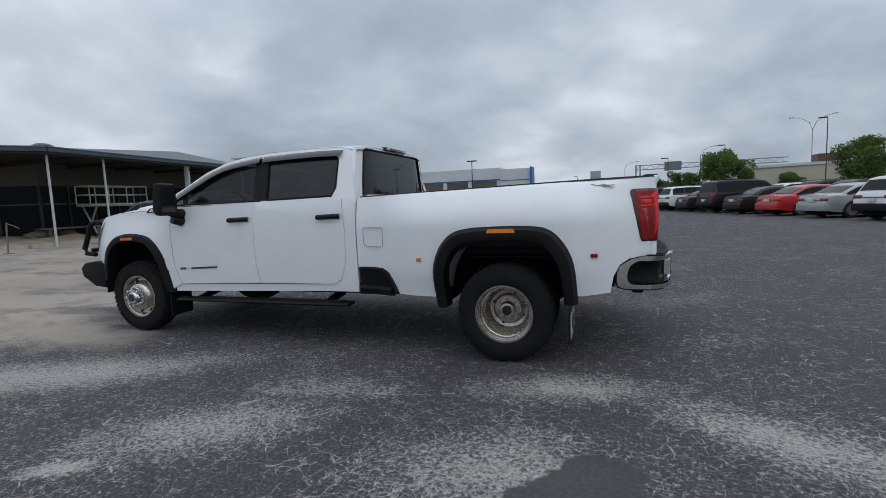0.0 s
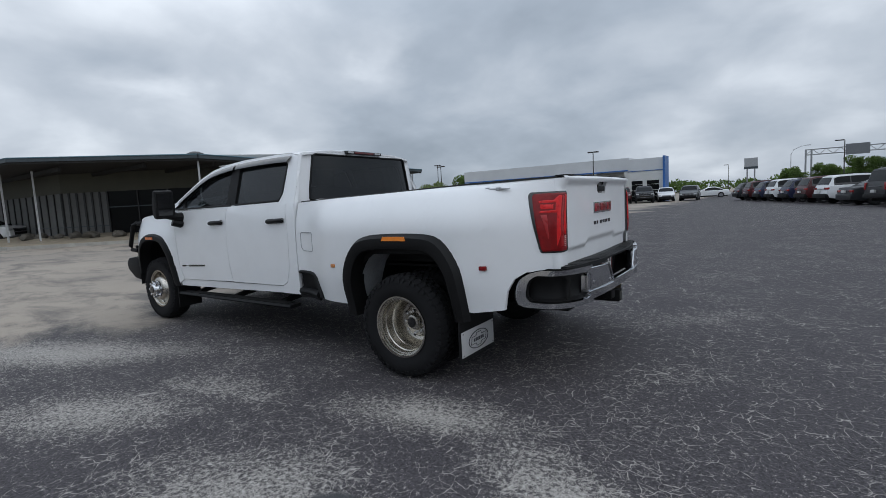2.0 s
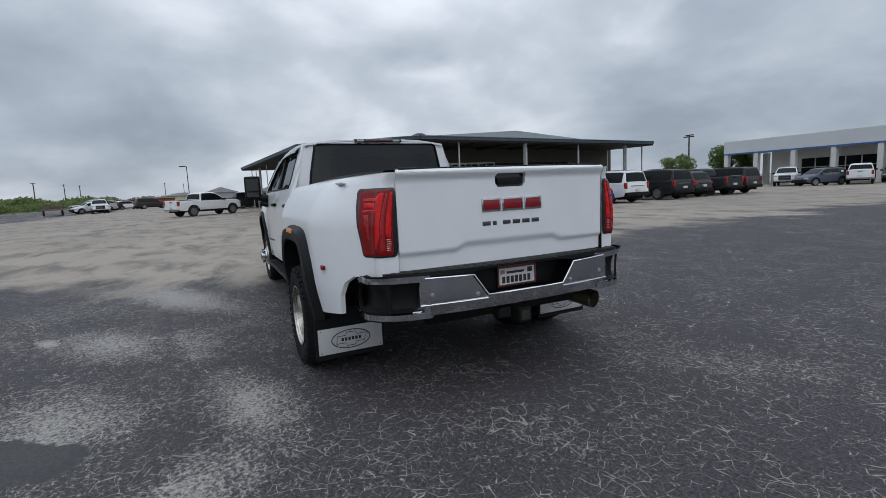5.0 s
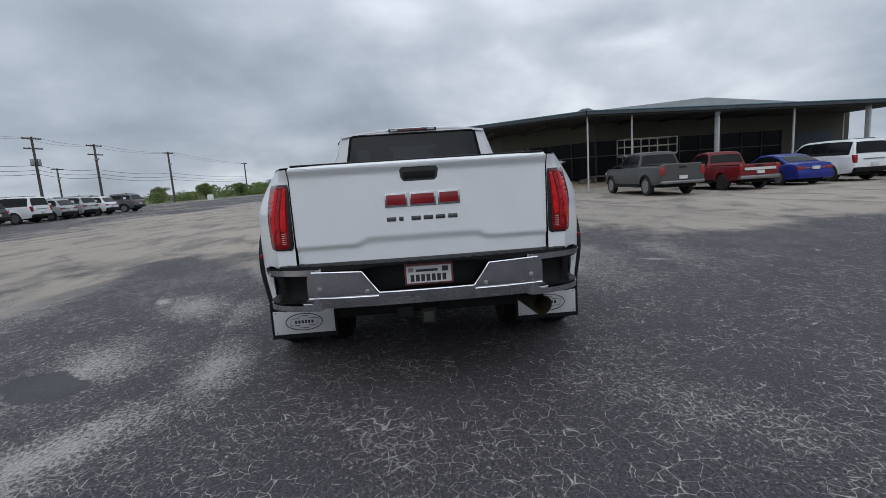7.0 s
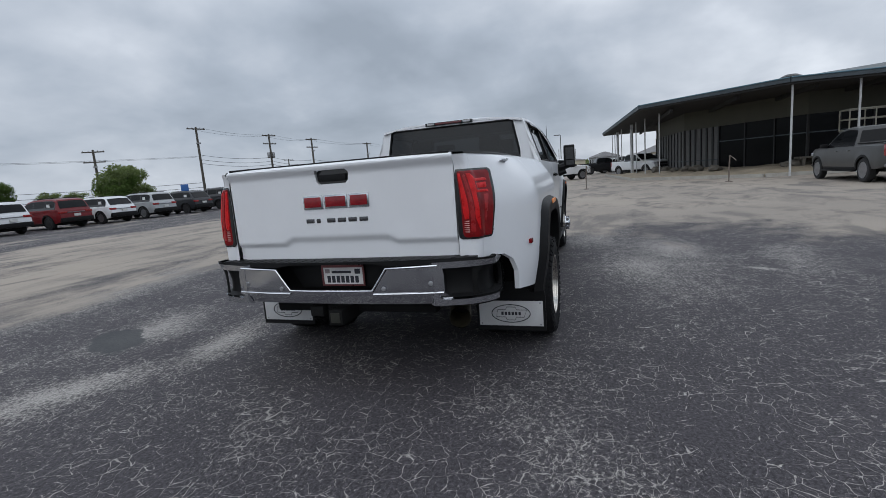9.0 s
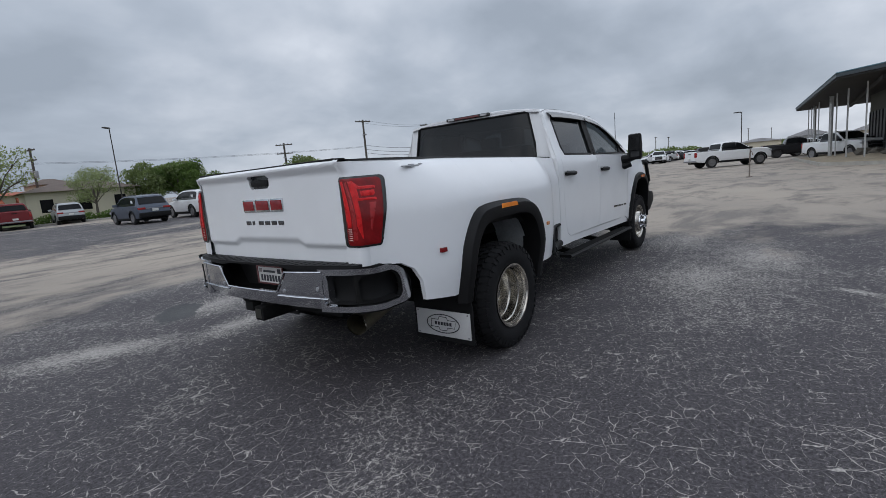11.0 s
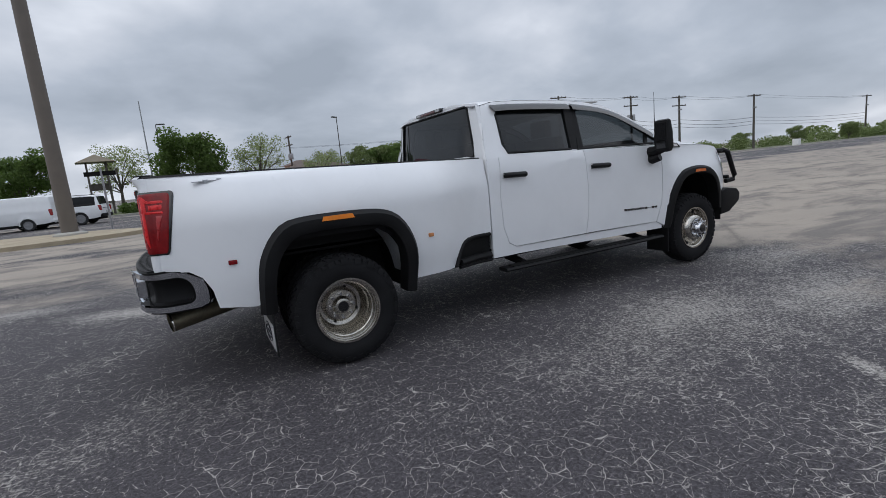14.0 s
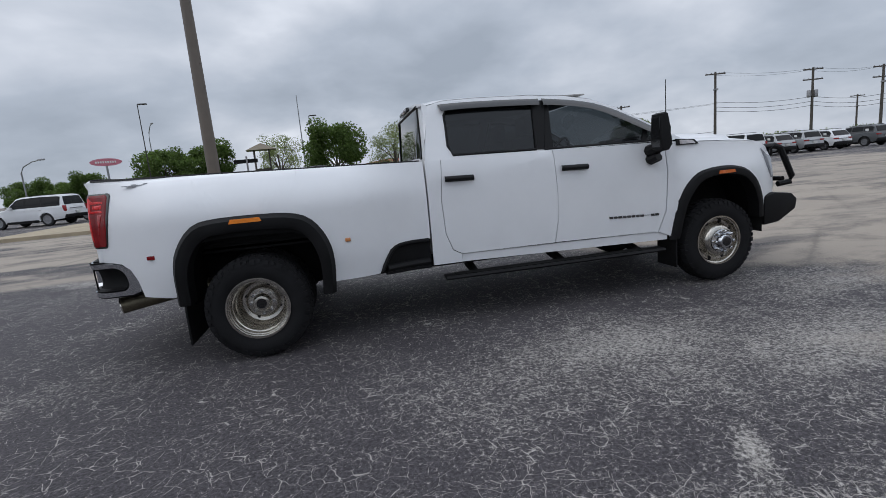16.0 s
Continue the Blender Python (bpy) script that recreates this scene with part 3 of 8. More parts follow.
both("fender_lip", lambda s: skin([(-0.40, 1.04), (0.33, 1.04), (0.43, 0.93), (0.36, 0.965), (0.20, 0.985), (-0.10, 0.982), (-0.34, 0.975), (-0.46, 0.90)], lambda x, z: body_y(x, 1.0) - 0.07, s, 0.2, 0.02), BLACK_TRIM, "black inner lip of the wheel arch")
both("fender_liner", fender_liner, GALVANIZED, "bare grey fender inner panel")
both("side_marker", lambda s: skin([(-0.125, 1.098), (0.115, 1.098), (0.10, 1.130), (-0.11, 1.130)], lambda x, z: body_y(x, z) + 0.060, s, 0.1, 0.012),
     surface("amber_lens", (0.85, 0.24, 0.02), 0.1, 9, 60, 0.35, coat=0.1), "amber side marker lamp")
both("side_marker", lambda s: skin([(-4.50, 1.080), (-4.32, 1.080), (-4.33, 1.110), (-4.49, 1.110)], lambda x, z: body_y(x, 1.12) + 0.036, s, 0.1, 0.012),
     surface("amber_lens_dim", (0.65, 0.17, 0.05), 0.1, 9, 60, 0.25, coat=0.5), "amber side marker lamp")
RED_LENS = surface("red_lens", (0.20, 0.004, 0.006), 0.25, 14, 60, 0.22, coat=0.12, bump=0, spec=0.3)
RED_DEEP = surface("deep_red_reflector", (0.34, 0.006, 0.008), 0.25, 20, 60, 0.3, coat=0.2, bump=0)
both("clearance_lamp", lambda s: box(bmesh.new(), 0.695, 0.75, s * (body_y(0.72, 0.9) - 0.01), s * (body_y(0.72, 0.9) + 0.014), 0.882, 0.912, 0.005), RED_LENS, "small red clearance lamp")
both("clearance_lamp", lambda s: box(bmesh.new(), -0.772, -0.73, s * (body_y(-0.75, 0.87) - 0.01), s * (body_y(-0.75, 0.87) + 0.014), 0.858, 0.888, 0.005),
     surface("amber_dot", (0.55, 0.22, 0.07), 0.1, 9, 60, 0.3, coat=0.5), "small amber clearance lamp")


def corner_step(s):
    f = lambda x, z: body_y(x, z) - 0.035
    bm = skin([(-1.455, 0.53), (-1.455, 0.785), (-1.16, 0.785), (-1.075, 0.74), (-1.0, 0.61), (-0.965, 0.53)], f, s, 0.08, 0.02)
    return bm


both("corner_step_pocket", corner_step, BLACK_TRIM, "black lower step recess ahead of the rear wheel")


def corner_frame(s):
    bm = bmesh.new()
    y = lambda x: s * (body_y(x, 0.7) + 0.002)
    pts = along([(-1.44, 0.765), (-1.18, 0.765), (-1.10, 0.73), (-1.02, 0.59), (-1.0, 0.55), (-1.06, 0.535), (-1.44, 0.53)], 22)
    tube(bm, [(u, y(u), v) for u, v in pts], 0.017, 7)
    tube(bm, [(-1.43, y(-1.43), 0.575), (-1.25, y(-1.25), 0.575), (-1.05, y(-1.05), 0.575)], 0.034, 8)
    return bm


both("corner_step_frame", corner_frame, BLACK_TRIM)

# Cab sides: doors, corner, sill and front fender.
both("front_door", lambda s: skin([(-3.76, 1.43), (-3.79, 1.15), (-3.77, 0.78), (-3.69, 0.580), (-2.627, 0.602), (-2.660, 0.8), (-2.670, 1.05), (-2.650, 1.44)], body_y, s, 0.08), WHITE, "white front door")
both("rear_door", lambda s: skin([(-2.645, 1.44), (-2.665, 1.05), (-2.655, 0.8), (-2.62, 0.60), (-1.733, 0.606), (-1.655, 0.650), (-1.60, 0.80), (-1.585, 1.1), (-1.615, 1.44)], body_y, s, 0.08), WHITE, "white rear door")
both("cab_corner", lambda s: skin([(-1.610, 1.44), (-1.580, 1.1), (-1.595, 0.80), (-1.650, 0.646), (-1.73, 0.602), (-1.73, 0.53), (-1.468, 0.53), (-1.468, 1.44)], body_y, s, 0.08), WHITE)
both("sill", lambda s: skin([(-3.80, 0.49), (-3.80, 0.575), (-1.735, 0.60), (-1.735, 0.53)], lambda x, z: body_y(x, z) - 0.012, s, 0.15), WHITE, "white rocker sill")
front_cut = [(p.x, p.y) for p in along([((a[0] + b[0]) / 2, (a[1] + b[1]) / 2) for a, b in zip(FRONT_ARCH, FRONT_INNER)], 24)]
both("front_fender", lambda s: skin([*front_cut, (-3.83, 0.52), (-3.70, 0.575), (-3.78, 0.78), (-3.80, 1.15), (-3.77, 1.43), (-4.2, 1.403), (-4.6, 1.385), (-4.92, 1.35), (-5.04, 1.30), (-5.085, 1.20), (-5.10, 0.82), (-4.98, 0.66)], body_y, s, 0.07), WHITE, "white front fender")

# Greenhouse: a white frame with window openings, and the roof.
ROOF = [(-4.02, 1.43), (-3.75, 1.575), (-3.34, 1.80), (-3.1, 1.89), (-2.85, 1.935), (-2.5, 1.962), (-2.0, 1.968), (-1.7, 1.96), (-1.56, 1.925)]
WIN_R = [(-2.50, 1.462), (-2.535, 1.875), (-1.735, 1.885), (-1.70, 1.83), (-1.695, 1.55), (-1.73, 1.474)]
WIN_F = [(-3.80, 1.452), (-3.56, 1.60), (-3.30, 1.745), (-3.05, 1.825), (-2.80, 1.862), (-2.66, 1.87), (-2.575, 1.458)]
green = [(-3.98, BELT), *[(x, z - 0.004) for x, z in ROOF[1:]], (-1.475, BELT)]
both("cab_frame", lambda s: skin(green, body_y, s, 0.08, 0.04, holes=(WIN_R, WIN_F)), WHITE, "white cab pillars and roof side")
both("rear_door_glass", lambda s: skin(WIN_R, lambda x, z: body_y(x, z) - 0.012, s, 0.3, 0), TINT, "dark tinted glass")
both("front_door_glass", lambda s: skin(WIN_F, lambda x, z: body_y(x, z) - 0.012, s, 0.3, 0), CLEAR_TINT, "tinted glass")


def window_rim(poly, s, r=0.012):
    bm = bmesh.new()
    pts = [(u, s * (body_y(u, v) - 0.002), v) for u, v in poly]
    tube(bm, pts + [pts[0]], r, 6)
    return bm


both("window_seal", lambda s: window_rim(WIN_R, s), BLACK_TRIM)
both("window_seal", lambda s: window_rim(WIN_F, s), BLACK_TRIM)
both("door_pillar", lambda s: skin([(-2.655, 1.455), (-2.69, 1.90), (-2.53, 1.905), (-2.49, 1.46)], lambda x, z: body_y(x, z) + 0.006, s, 0.1, 0.02), BLACK_TRIM, "black pillar cover between the doors")
both("quarter_bar", lambda s: skin([(-3.60, 1.455), (-3.55, 1.455), (-3.60, 1.59), (-3.63, 1.57)], lambda x, z: body_y(x, z) + 0.004, s, 0.1, 0.02), BLACK_TRIM)


def visor(poly):
    def make(s):
        bm = bmesh.new()
        top = along([p[0] for p in poly], 14)
        low = along([p[1] for p in poly], 14)
        rows = []
        for a, b in zip(top, low):
            rows.append([bm.verts.new((a.x, s * (body_y(a.x, a.y) + 0.006), a.y)), bm.verts.new(((a.x + b.x) / 2, s * (body_y(a.x, (a.y + b.y) / 2) + 0.034), (a.y + b.y) / 2)),
                         bm.verts.new((b.x, s * (body_y(b.x, b.y) + 0.040), b.y)), bm.verts.new((b.x, s * (body_y(b.x, b.y) + 0.028), b.y + 0.006))])
        for p, q in zip(rows, rows[1:]):
            for k in range(3):
                bm.faces.new((p[k], p[k + 1], q[k + 1], q[k]))
        return bm
    return make


both("window_visor", visor([((-1.655, 1.925), (-1.675, 1.862)), ((-1.9, 1.935), (-1.9, 1.872)), ((-2.3, 1.93), (-2.3, 1.868)), ((-2.60, 1.92), (-2.59, 1.858))]), GLOSS_BLACK, "smoked plastic rain visor")
both("window_visor", visor([((-2.63, 1.92), (-2.63, 1.856)), ((-2.95, 1.885), (-2.94, 1.825)), ((-3.2, 1.83), (-3.16, 1.772)), ((-3.45, 1.715), (-3.40, 1.655)), ((-3.72, 1.565), (-3.66, 1.515))]), GLOSS_BLACK, "smoked plastic rain visor")

bm = bmesh.new()


def roof_point(u, v):
    x = -3.16 + (3.16 - 1.545) * u
    z = line(ROOF, x)
    w = body_y(x, z) - 0.004
    k = 2 * v - 1
    return (x + 0.05 * (k * k - 1) * ease(0.8, 1.0, u) * -1, k * w, z + 0.062 * (1 - abs(k) ** 2.6) * (0.55 + 0.45 * ease(0, 0.4, u)))


sheet(bm, 22, 22, roof_point)
part("roof", bm, WHITE, truck, "white roof")
bm = bmesh.new()


def shield(u, v):
    x = -4.0 + 0.85 * u
    z = line(ROOF, x)
    w = body_y(x, max(z, BELT + 0.01)) - 0.03
    k = 2 * v - 1
    return (x - 0.16 * (1 - k * k), k * w, z + 0.055 * (1 - k * k))


sheet(bm, 12, 14, shield)
part("windshield", bm, CLEAR_TINT, truck, "tinted windscreen")


# Back of the cab.
def cab_back(y, z):
    k = abs(y)
    return -1.462 - 0.05 * max(0, z - 1.47) - 0.35 * max(0, k - 0.55) ** 2


def back_panel(poly, off=0.0, holes=(), edge=0.03):
    bm = skin([(y, z) for y, z in poly], lambda u, v: 0, 1, 0.09, 0, holes=holes)
    for v in bm.verts:
        y, z = v.co.x, v.co.z
        v.co = Vector((cab_back(y, z) + off, y, z))
    if edge:
        thicken(bm, (-edge, 0, 0))
    return bm


GLASS = [(-0.815, 1.475), (0.815, 1.475), (0.80, 1.60), (0.735, 1.92), (0.70, 1.935), (-0.70, 1.935), (-0.735, 1.92), (-0.80, 1.60)]
part("cab_back", back_panel([(-1.0, 0.6), (1.0, 0.6), (1.005, 1.45), (0.845, 1.945), (0.5, 1.985), (-0.5, 1.985), (-0.845, 1.945), (-1.005, 1.45)], 0, (GLASS,)), WHITE, truck, "white cab rear wall")
part("rear_window", back_panel(GLASS, -0.006, (), 0), TINT, truck, "dark tinted rear window")
bm = bmesh.new()
pts = [(cab_back(y, z) + 0.002, y, z) for y, z in GLASS]
tube(bm, pts + [pts[0]], 0.012, 6)
part("rear_window_seal", bm, BLACK_TRIM, truck)


def cab_side_close(s):
    bm = bmesh.new()
    sheet(bm, 4, 8, lambda u, v: (cab_back(0.85, 0.6 + 1.33 * v) * (1 - u) + (-1.56 + 0.09 * (1 - ease(1.44, 1.95, 0.6 + 1.33 * v))) * u,
                                   s * ((0.85 + 0.15 * (1 - ease(1.44, 1.95, 0.6 + 1.33 * v))) * (1 - u) + body_y(-1.6, 0.6 + 1.33 * v) * u), 0.6 + 1.33 * v))
    return bm


both("cab_rear_corner", cab_side_close, WHITE)
bm = bmesh.new()
sheet(bm, 3, 14, lambda u, v: (-1.545 - 0.0 + 0.062 * u, (2 * v - 1) * (0.86 - 0.02 * u), line(ROOF, -1.56) + 0.062 * (1 - abs(2 * v - 1) ** 2.6) - 0.012 * u * u))
part("roof_lip", bm, surface("grey_roof_lip", (0.10, 0.10, 0.105), 0.1, 5, 80, 0.4), truck, "dark grey strip over the rear window")
lamp = part("brake_lamp", boxed(-1.56, -1.455, -0.285, 0.285, 1.957, 1.993, bevel=0.008), GLOSS_BLACK, truck, "high-mounted brake lamp housing")
part("brake_lens", boxed(-1.46, -1.452, -0.16, 0.16, 1.964, 1.986, bevel=0.003), surface("dark_red_lens", (0.10, 0.01, 0.012), 0.1, 9, 60, 0.2, coat=0.6), lamp, "dark red lens")
part("cargo_lens", boxed(-1.46, -1.452, -0.26, -0.175, 1.964, 1.986, bevel=0.003), surface("clear_lens", (0.45, 0.45, 0.46), 0.1, 9, 60, 0.2, coat=0.5), lamp)
part("cargo_lens", boxed(-1.46, -1.452, 0.175, 0.26, 1.964, 1.986, bevel=0.003), bpy.data.materials["clear_lens"], lamp)

# Hood and nose.
bm = bmesh.new()


def hood_point(u, v):
    k = 2 * v - 1
    x = -5.07 + 1.10 * u - 0.05 * (1 - k * k) * (1 - u)
    w = body_y(x, 1.3) - 0.02
    edge = line([(-5.12, 1.27), (-5.04, 1.31), (-4.92, 1.355), (-4.6, 1.388), (-4.2, 1.41), (-3.97, 1.42)], x)
    crown = 0.058 * (1 - k ** 4) + 0.048 * ease(0.62, 0.48, abs(k)) * ease(-0.05, 0.12, u)
    return (x, k * w, edge + crown)


sheet(bm, 18, 24, hood_point)
part("hood", bm, WHITE, truck, "white hood with a raised centre")
for s in (-1, 1):
    vent_frame = part("hood_vent", skin([(-3.90, 1.385), (-3.90, 1.445), (-4.12, 1.432), (-4.17, 1.384)], lambda x, z: body_y(x, 1.38) - 0.10 * (z - 1.385) + 0.012, s, 0.1, 0.05), BLACK_TRIM, truck, "black hood side vent")
    part("vent_badge", skin([(-3.94, 1.396), (-3.94, 1.434), (-4.10, 1.424), (-4.13, 1.392)], lambda x, z: body_y(x, 1.38) - 0.10 * (z - 1.385) + 0.017, s, 0.1, 0.01), surface("pale_badge", (0.52, 0.50, 0.50), 0.2, 30, 90, 0.35, metal=0.4), vent_frame, "pale metal badge")
bm = bmesh.new()
sheet(bm, 6, 16, lambda u, v: (-5.09 - 0.06 * (1 - (2 * v - 1) ** 2) - 0.03 * u, (2 * v - 1) * 0.88, 0.62 + 0.66 * (1 - u)))
part("grille", bm, GLOSS_BLACK, truck, "dark grille")


def headlamp(s):
    return skin([(-5.085, 1.20), (-5.00, 1.22), (-4.93, 1.285), (-4.97, 1.12), (-5.05, 0.98), (-5.09, 0.98)], lambda x, z: body_y(x, z) + 0.008, s, 0.1, 0.05)


both("headlamp", headlamp, surface("lamp_lens", (0.30, 0.31, 0.33), 0.3, 15, 50, 0.15, coat=0.8), "clear headlamp")
bm = bmesh.new()
prism(bm, [(-5.31, 0.74), (-5.24, 0.805), (-5.04, 0.83), (-4.91, 0.80), (-4.91, 0.50), (-5.09, 0.52), (-5.29, 0.64)], "y", -1.03, 1.03)
bmesh.ops.bevel(bm, geom=bm.edges[:], offset=0.03, segments=2, affect="EDGES", profile=0.6)
part("front_bumper", bm, BLACK_TRIM, truck, "heavy black steel front bumper")
guard = bmesh.new()
for s in (-1, 1):
    tube(guard, [(-5.10, s * 0.92, 1.30), (-5.16, s * 0.95, 1.27), (-5.31, s * 0.95, 0.97), (-5.30, s * 0.94, 0.915), (-5.17, s * 0.92, 0.90)], 0.03)
    tube(guard, [(-5.15, s * 0.45, 0.82), (-5.22, s * 0.45, 1.28)], 0.03)
    tube(guard, [(-5.12, s * 0.93, 1.29), (-5.22, s * 0.45, 1.29), (-5.24, 0, 1.29)], 0.03)
    tube(guard, [(-5.24, s * 0.91, 0.95), (-5.26, 0, 0.95)], 0.025)
part("grille_guard", guard, BLACK_TRIM, truck, "black tubular grille guard")

# Door handles, mirrors, fuel door, badges, antenna.
for hx in (-1.755, -2.84):
    def handle(s, hx=hx):
        bm = bmesh.new()
        y = body_y(hx, 1.27)
        sheet(bm, 12, 7, lambda u, v: (hx - 0.13 + 0.26 * u, s * (y + 0.004 + 0.045 * math.sin(math.pi * v) ** 0.5 * (0.7 + 0.3 * math.sin(math.pi * u))), 1.243 + 0.050 * v + 0.006 * u))
        box(bm, hx - 0.12, hx - 0.09, s * (y - 0.005), s * (y + 0.03), 1.256, 1.282)
        box(bm, hx + 0.09, hx + 0.12, s * (y - 0.005), s * (y + 0.03), 1.256, 1.282)
        return bm
    both("door_handle", handle, BLACK_TRIM, "black door handle")
    both("handle_cup", lambda s, hx=hx: skin([(hx - 0.06, 1.265), (hx - 0.045, 1.31), (hx + 0.045, 1.31), (hx + 0.06, 1.265)], lambda x, z: body_y(x, z) + 0.003, s, 0.1, 0.006),
         bpy.data.materials["white_paint"])


def mirror_arm(s):
    bm = bmesh.new()
    tube(bm, [(-3.60, s * 1.00, 1.36), (-3.61, s * 1.10, 1.36), (-3.63, s * 1.20, 1.40)], 0.055, 8)
    tube(bm, [(-3.60, s * 1.00, 1.30), (-3.61, s * 1.07, 1.27), (-3.63, s * 1.15, 1.30)], 0.045, 8)
    return bm


def mirror_head(s):
    prof = [(-3.565, 1.672), (-3.60, 1.685), (-3.632, 1.672), (-3.648, 1.60), (-3.628, 1.545), (-3.668, 1.47), (-3.672, 1.40), (-3.64, 1.352), (-3.59, 1.345), (-3.562, 1.37), (-3.555, 1.50)]
    bm = prismed(prof, "y", s * 1.135, s * (1.35 if s < 0 else 1.295))
    bmesh.ops.bevel(bm, geom=[e for e in bm.edges if abs(e.verts[0].co.y - e.verts[1].co.y) < 0.01], offset=0.022, segments=3, affect="EDGES", profile=0.6)
    return bm


for s in (-1, 1):
    edge = 1.335 if s < 0 else 1.28
    m = part("tow_mirror", mirror_head(s), BLACK_TRIM, truck, "black folding tow mirror")
    part("mirror_arm", mirror_arm(s), BLACK_TRIM, m)
    part("mirror_glass", prismed([(s * 1.165, 1.47), (s * edge, 1.47), (s * edge, 1.645), (s * 1.165, 1.645)], "x", -3.562, -3.548), GLOSS_BLACK, m, "mirror glass")
    part("lower_mirror_glass", prismed([(s * 1.17, 1.385), (s * edge, 1.385), (s * edge, 1.455), (s * 1.17, 1.455)], "x", -3.566, -3.550), GLOSS_BLACK, m)
bm = bmesh.new()
tube(bm, [(-3.92, 0.86, 1.42), (-3.92, 0.86, 2.02)], 0.006, 6, 0.003)
part("antenna", bm, DARK, truck, "thin black whip antenna")
bm = bmesh.new()
lp = [(-1.385, 1.14), (-1.37, 1.155), (-1.175, 1.155), (-1.155, 1.14), (-1.155, 0.99), (-1.17, 0.975), (-1.35, 0.975), (-1.385, 1.01)]
tube(bm, [(u, -body_y(u, v) - 0.0005, v) for u, v in lp + lp[:1]], 0.0035, 5)
part("fuel_door", bm, surface("panel_gap", (0.25, 0.26, 0.27), 0.1), truck, "fuel filler door outline")
part("fuel_latch", lathe(bmesh.new(), [(0.016, -1.06), (0.016, -1.045)], "y", (-1.165, 0, 1.075), 12), WHITE, truck)
BADGE = surface("dark_chrome_badge", (0.12, 0.12, 0.125), 0.2, 9, 60, 0.25, metal=0.8)
for s in (-1, 1):
    word = part("door_badge", skin([(-3.17, 0.768), (-3.70, 0.748), (-3.70, 0.752), (-3.17, 0.772)], lambda x, z: body_y(x, z) + 0.003, s, 0.1, 0.004), BADGE, truck, "row of dark chrome bars for the model badge")
    for i in range(11):
        u = -3.175 - 0.046 * i - (0.022 if i > 7 else 0)
        if i == 8:
            continue
        z = 0.757 - 0.0017 * i
        part("badge_bar", skin([(u, z), (u - 0.036, z - 0.001), (u - 0.033, z + 0.021), (u + 0.003, z + 0.022)], lambda x, z: body_y(x, z) + 0.005, s, 0.1, 0.005), BADGE, word)
    bm = bmesh.new()
    y = body_y(0.76, 1.45)
    for u, w, z, hh in ((0.88, 0.07, 1.446, 0.006), (0.81, 0.022, 1.438, 0.022), (0.78, 0.05, 1.446, 0.008), (0.725, 0.022, 1.440, 0.022), (0.70, 0.07, 1.450, 0.006)):
        prism(bm, [(u, z), (u - w, z), (u - w - 0.004, z + hh), (u + 0.006, z + hh)], "y", s * (y - 0.02), s * (y + 0.004))
    part("bed_decal", bm, surface("pale_decal", (0.42, 0.43, 0.45), 0.1), truck, "small grey decal bars")

# Running boards.
for s in (-1, 1):
    bm = bmesh.new()
    prism(bm, [(s * 0.98, 0.396), (s * 1.10, 0.392), (s * 1.118, 0.408), (s * 1.105, 0.425), (s * 0.98, 0.425)], "x", -3.72, -1.56)
    rb = part("running_board", bm, BLACK_TRIM, truck, "black tubular running board")
    for bx in (-1.85, -2.7, -3.5):
        part("bracket", prismed([(s * 0.70, 0.50), (s * 1.02, 0.425), (s * 1.02, 0.39), (s * 0.70, 0.43)], "x", bx - 0.03, bx + 0.03), DARK, rb)
    part("step_tread", prismed([(s * 0.98, 0.426), (s * 1.09, 0.426), (s * 1.09, 0.431), (s * 0.98, 0.431)], "x", -3.5, -1.65), DARK, rb)

# Tailgate.
CREASE = [(-0.83, 1.0), (-0.43, 1.0), (-0.365, 1.04), (0.365, 1.04), (0.43, 1.0), (0.83, 1.0)]


def gate_x(y, z):
    x = 1.205 + 0.012 * (1 - (y / 0.83) ** 2)
    x += 0.030 * ease(1.44, 1.50, z) - 0.02 * ease(1.500, 1.52, z)
    c = line(CREASE, y)
    x -= 0.020 * (1 - ease(c - 0.030 - 0.016 * ease(0.45, 0.36, abs(y)), c + 0.006, z))
    return x


gate_hole = [(-0.125, 1.455), (-0.11, 1.475), (0.11, 1.475), (0.125, 1.455), (0.118, 1.405), (0.10, 1.385), (-0.10, 1.385), (-0.118, 1.405)]


def gate_skin(poly, off, step, holes=(), edge=0.03):
    bm = skin(poly, lambda u, v: 0, 1, step, 0, holes=holes)
    for v in bm.verts:
        y, z = v.co.x, v.co.z
        v.co = Vector((gate_x(y, z) + off, y, z))
    if edge:
        thicken(bm, (-edge, 0, 0))
    return bm


gate = part("tailgate", gate_skin([(-0.822, 0.885), (0.822, 0.885), (0.828, 1.495), (0.815, 1.518), (-0.815, 1.518), (-0.828, 1.495)], 0, 0.013, (gate_hole,)), WHITE, truck, "white tailgate with a stepped crease")
bm = bmesh.new()
hp = [(y * 1.02, 1.43 + (z - 1.43) * 1.02) for y, z in gate_hole]
part("handle_recess", prismed(hp, "x", 1.165, 1.19), GLOSS_BLACK, gate, "black handle recess")
part("tailgate_handle", prismed([(-0.10, 1.40), (0.10, 1.40), (0.105, 1.445), (-0.105, 1.445)], "x", 1.18, 1.218, 0.008), BLACK_TRIM, gate, "black pull handle")
part("gate_cap", prismed([(-0.81, 1.512), (0.81, 1.512), (0.81, 1.528), (-0.81, 1.528)], "x", 1.12, 1.222, 0.006), BLACK_TRIM, gate, "black tailgate top cap")
RED_BADGE = surface("red_badge", (0.24, 0.006, 0.012), 0.25, 9, 60, 0.25, coat=0.2, bump=0)


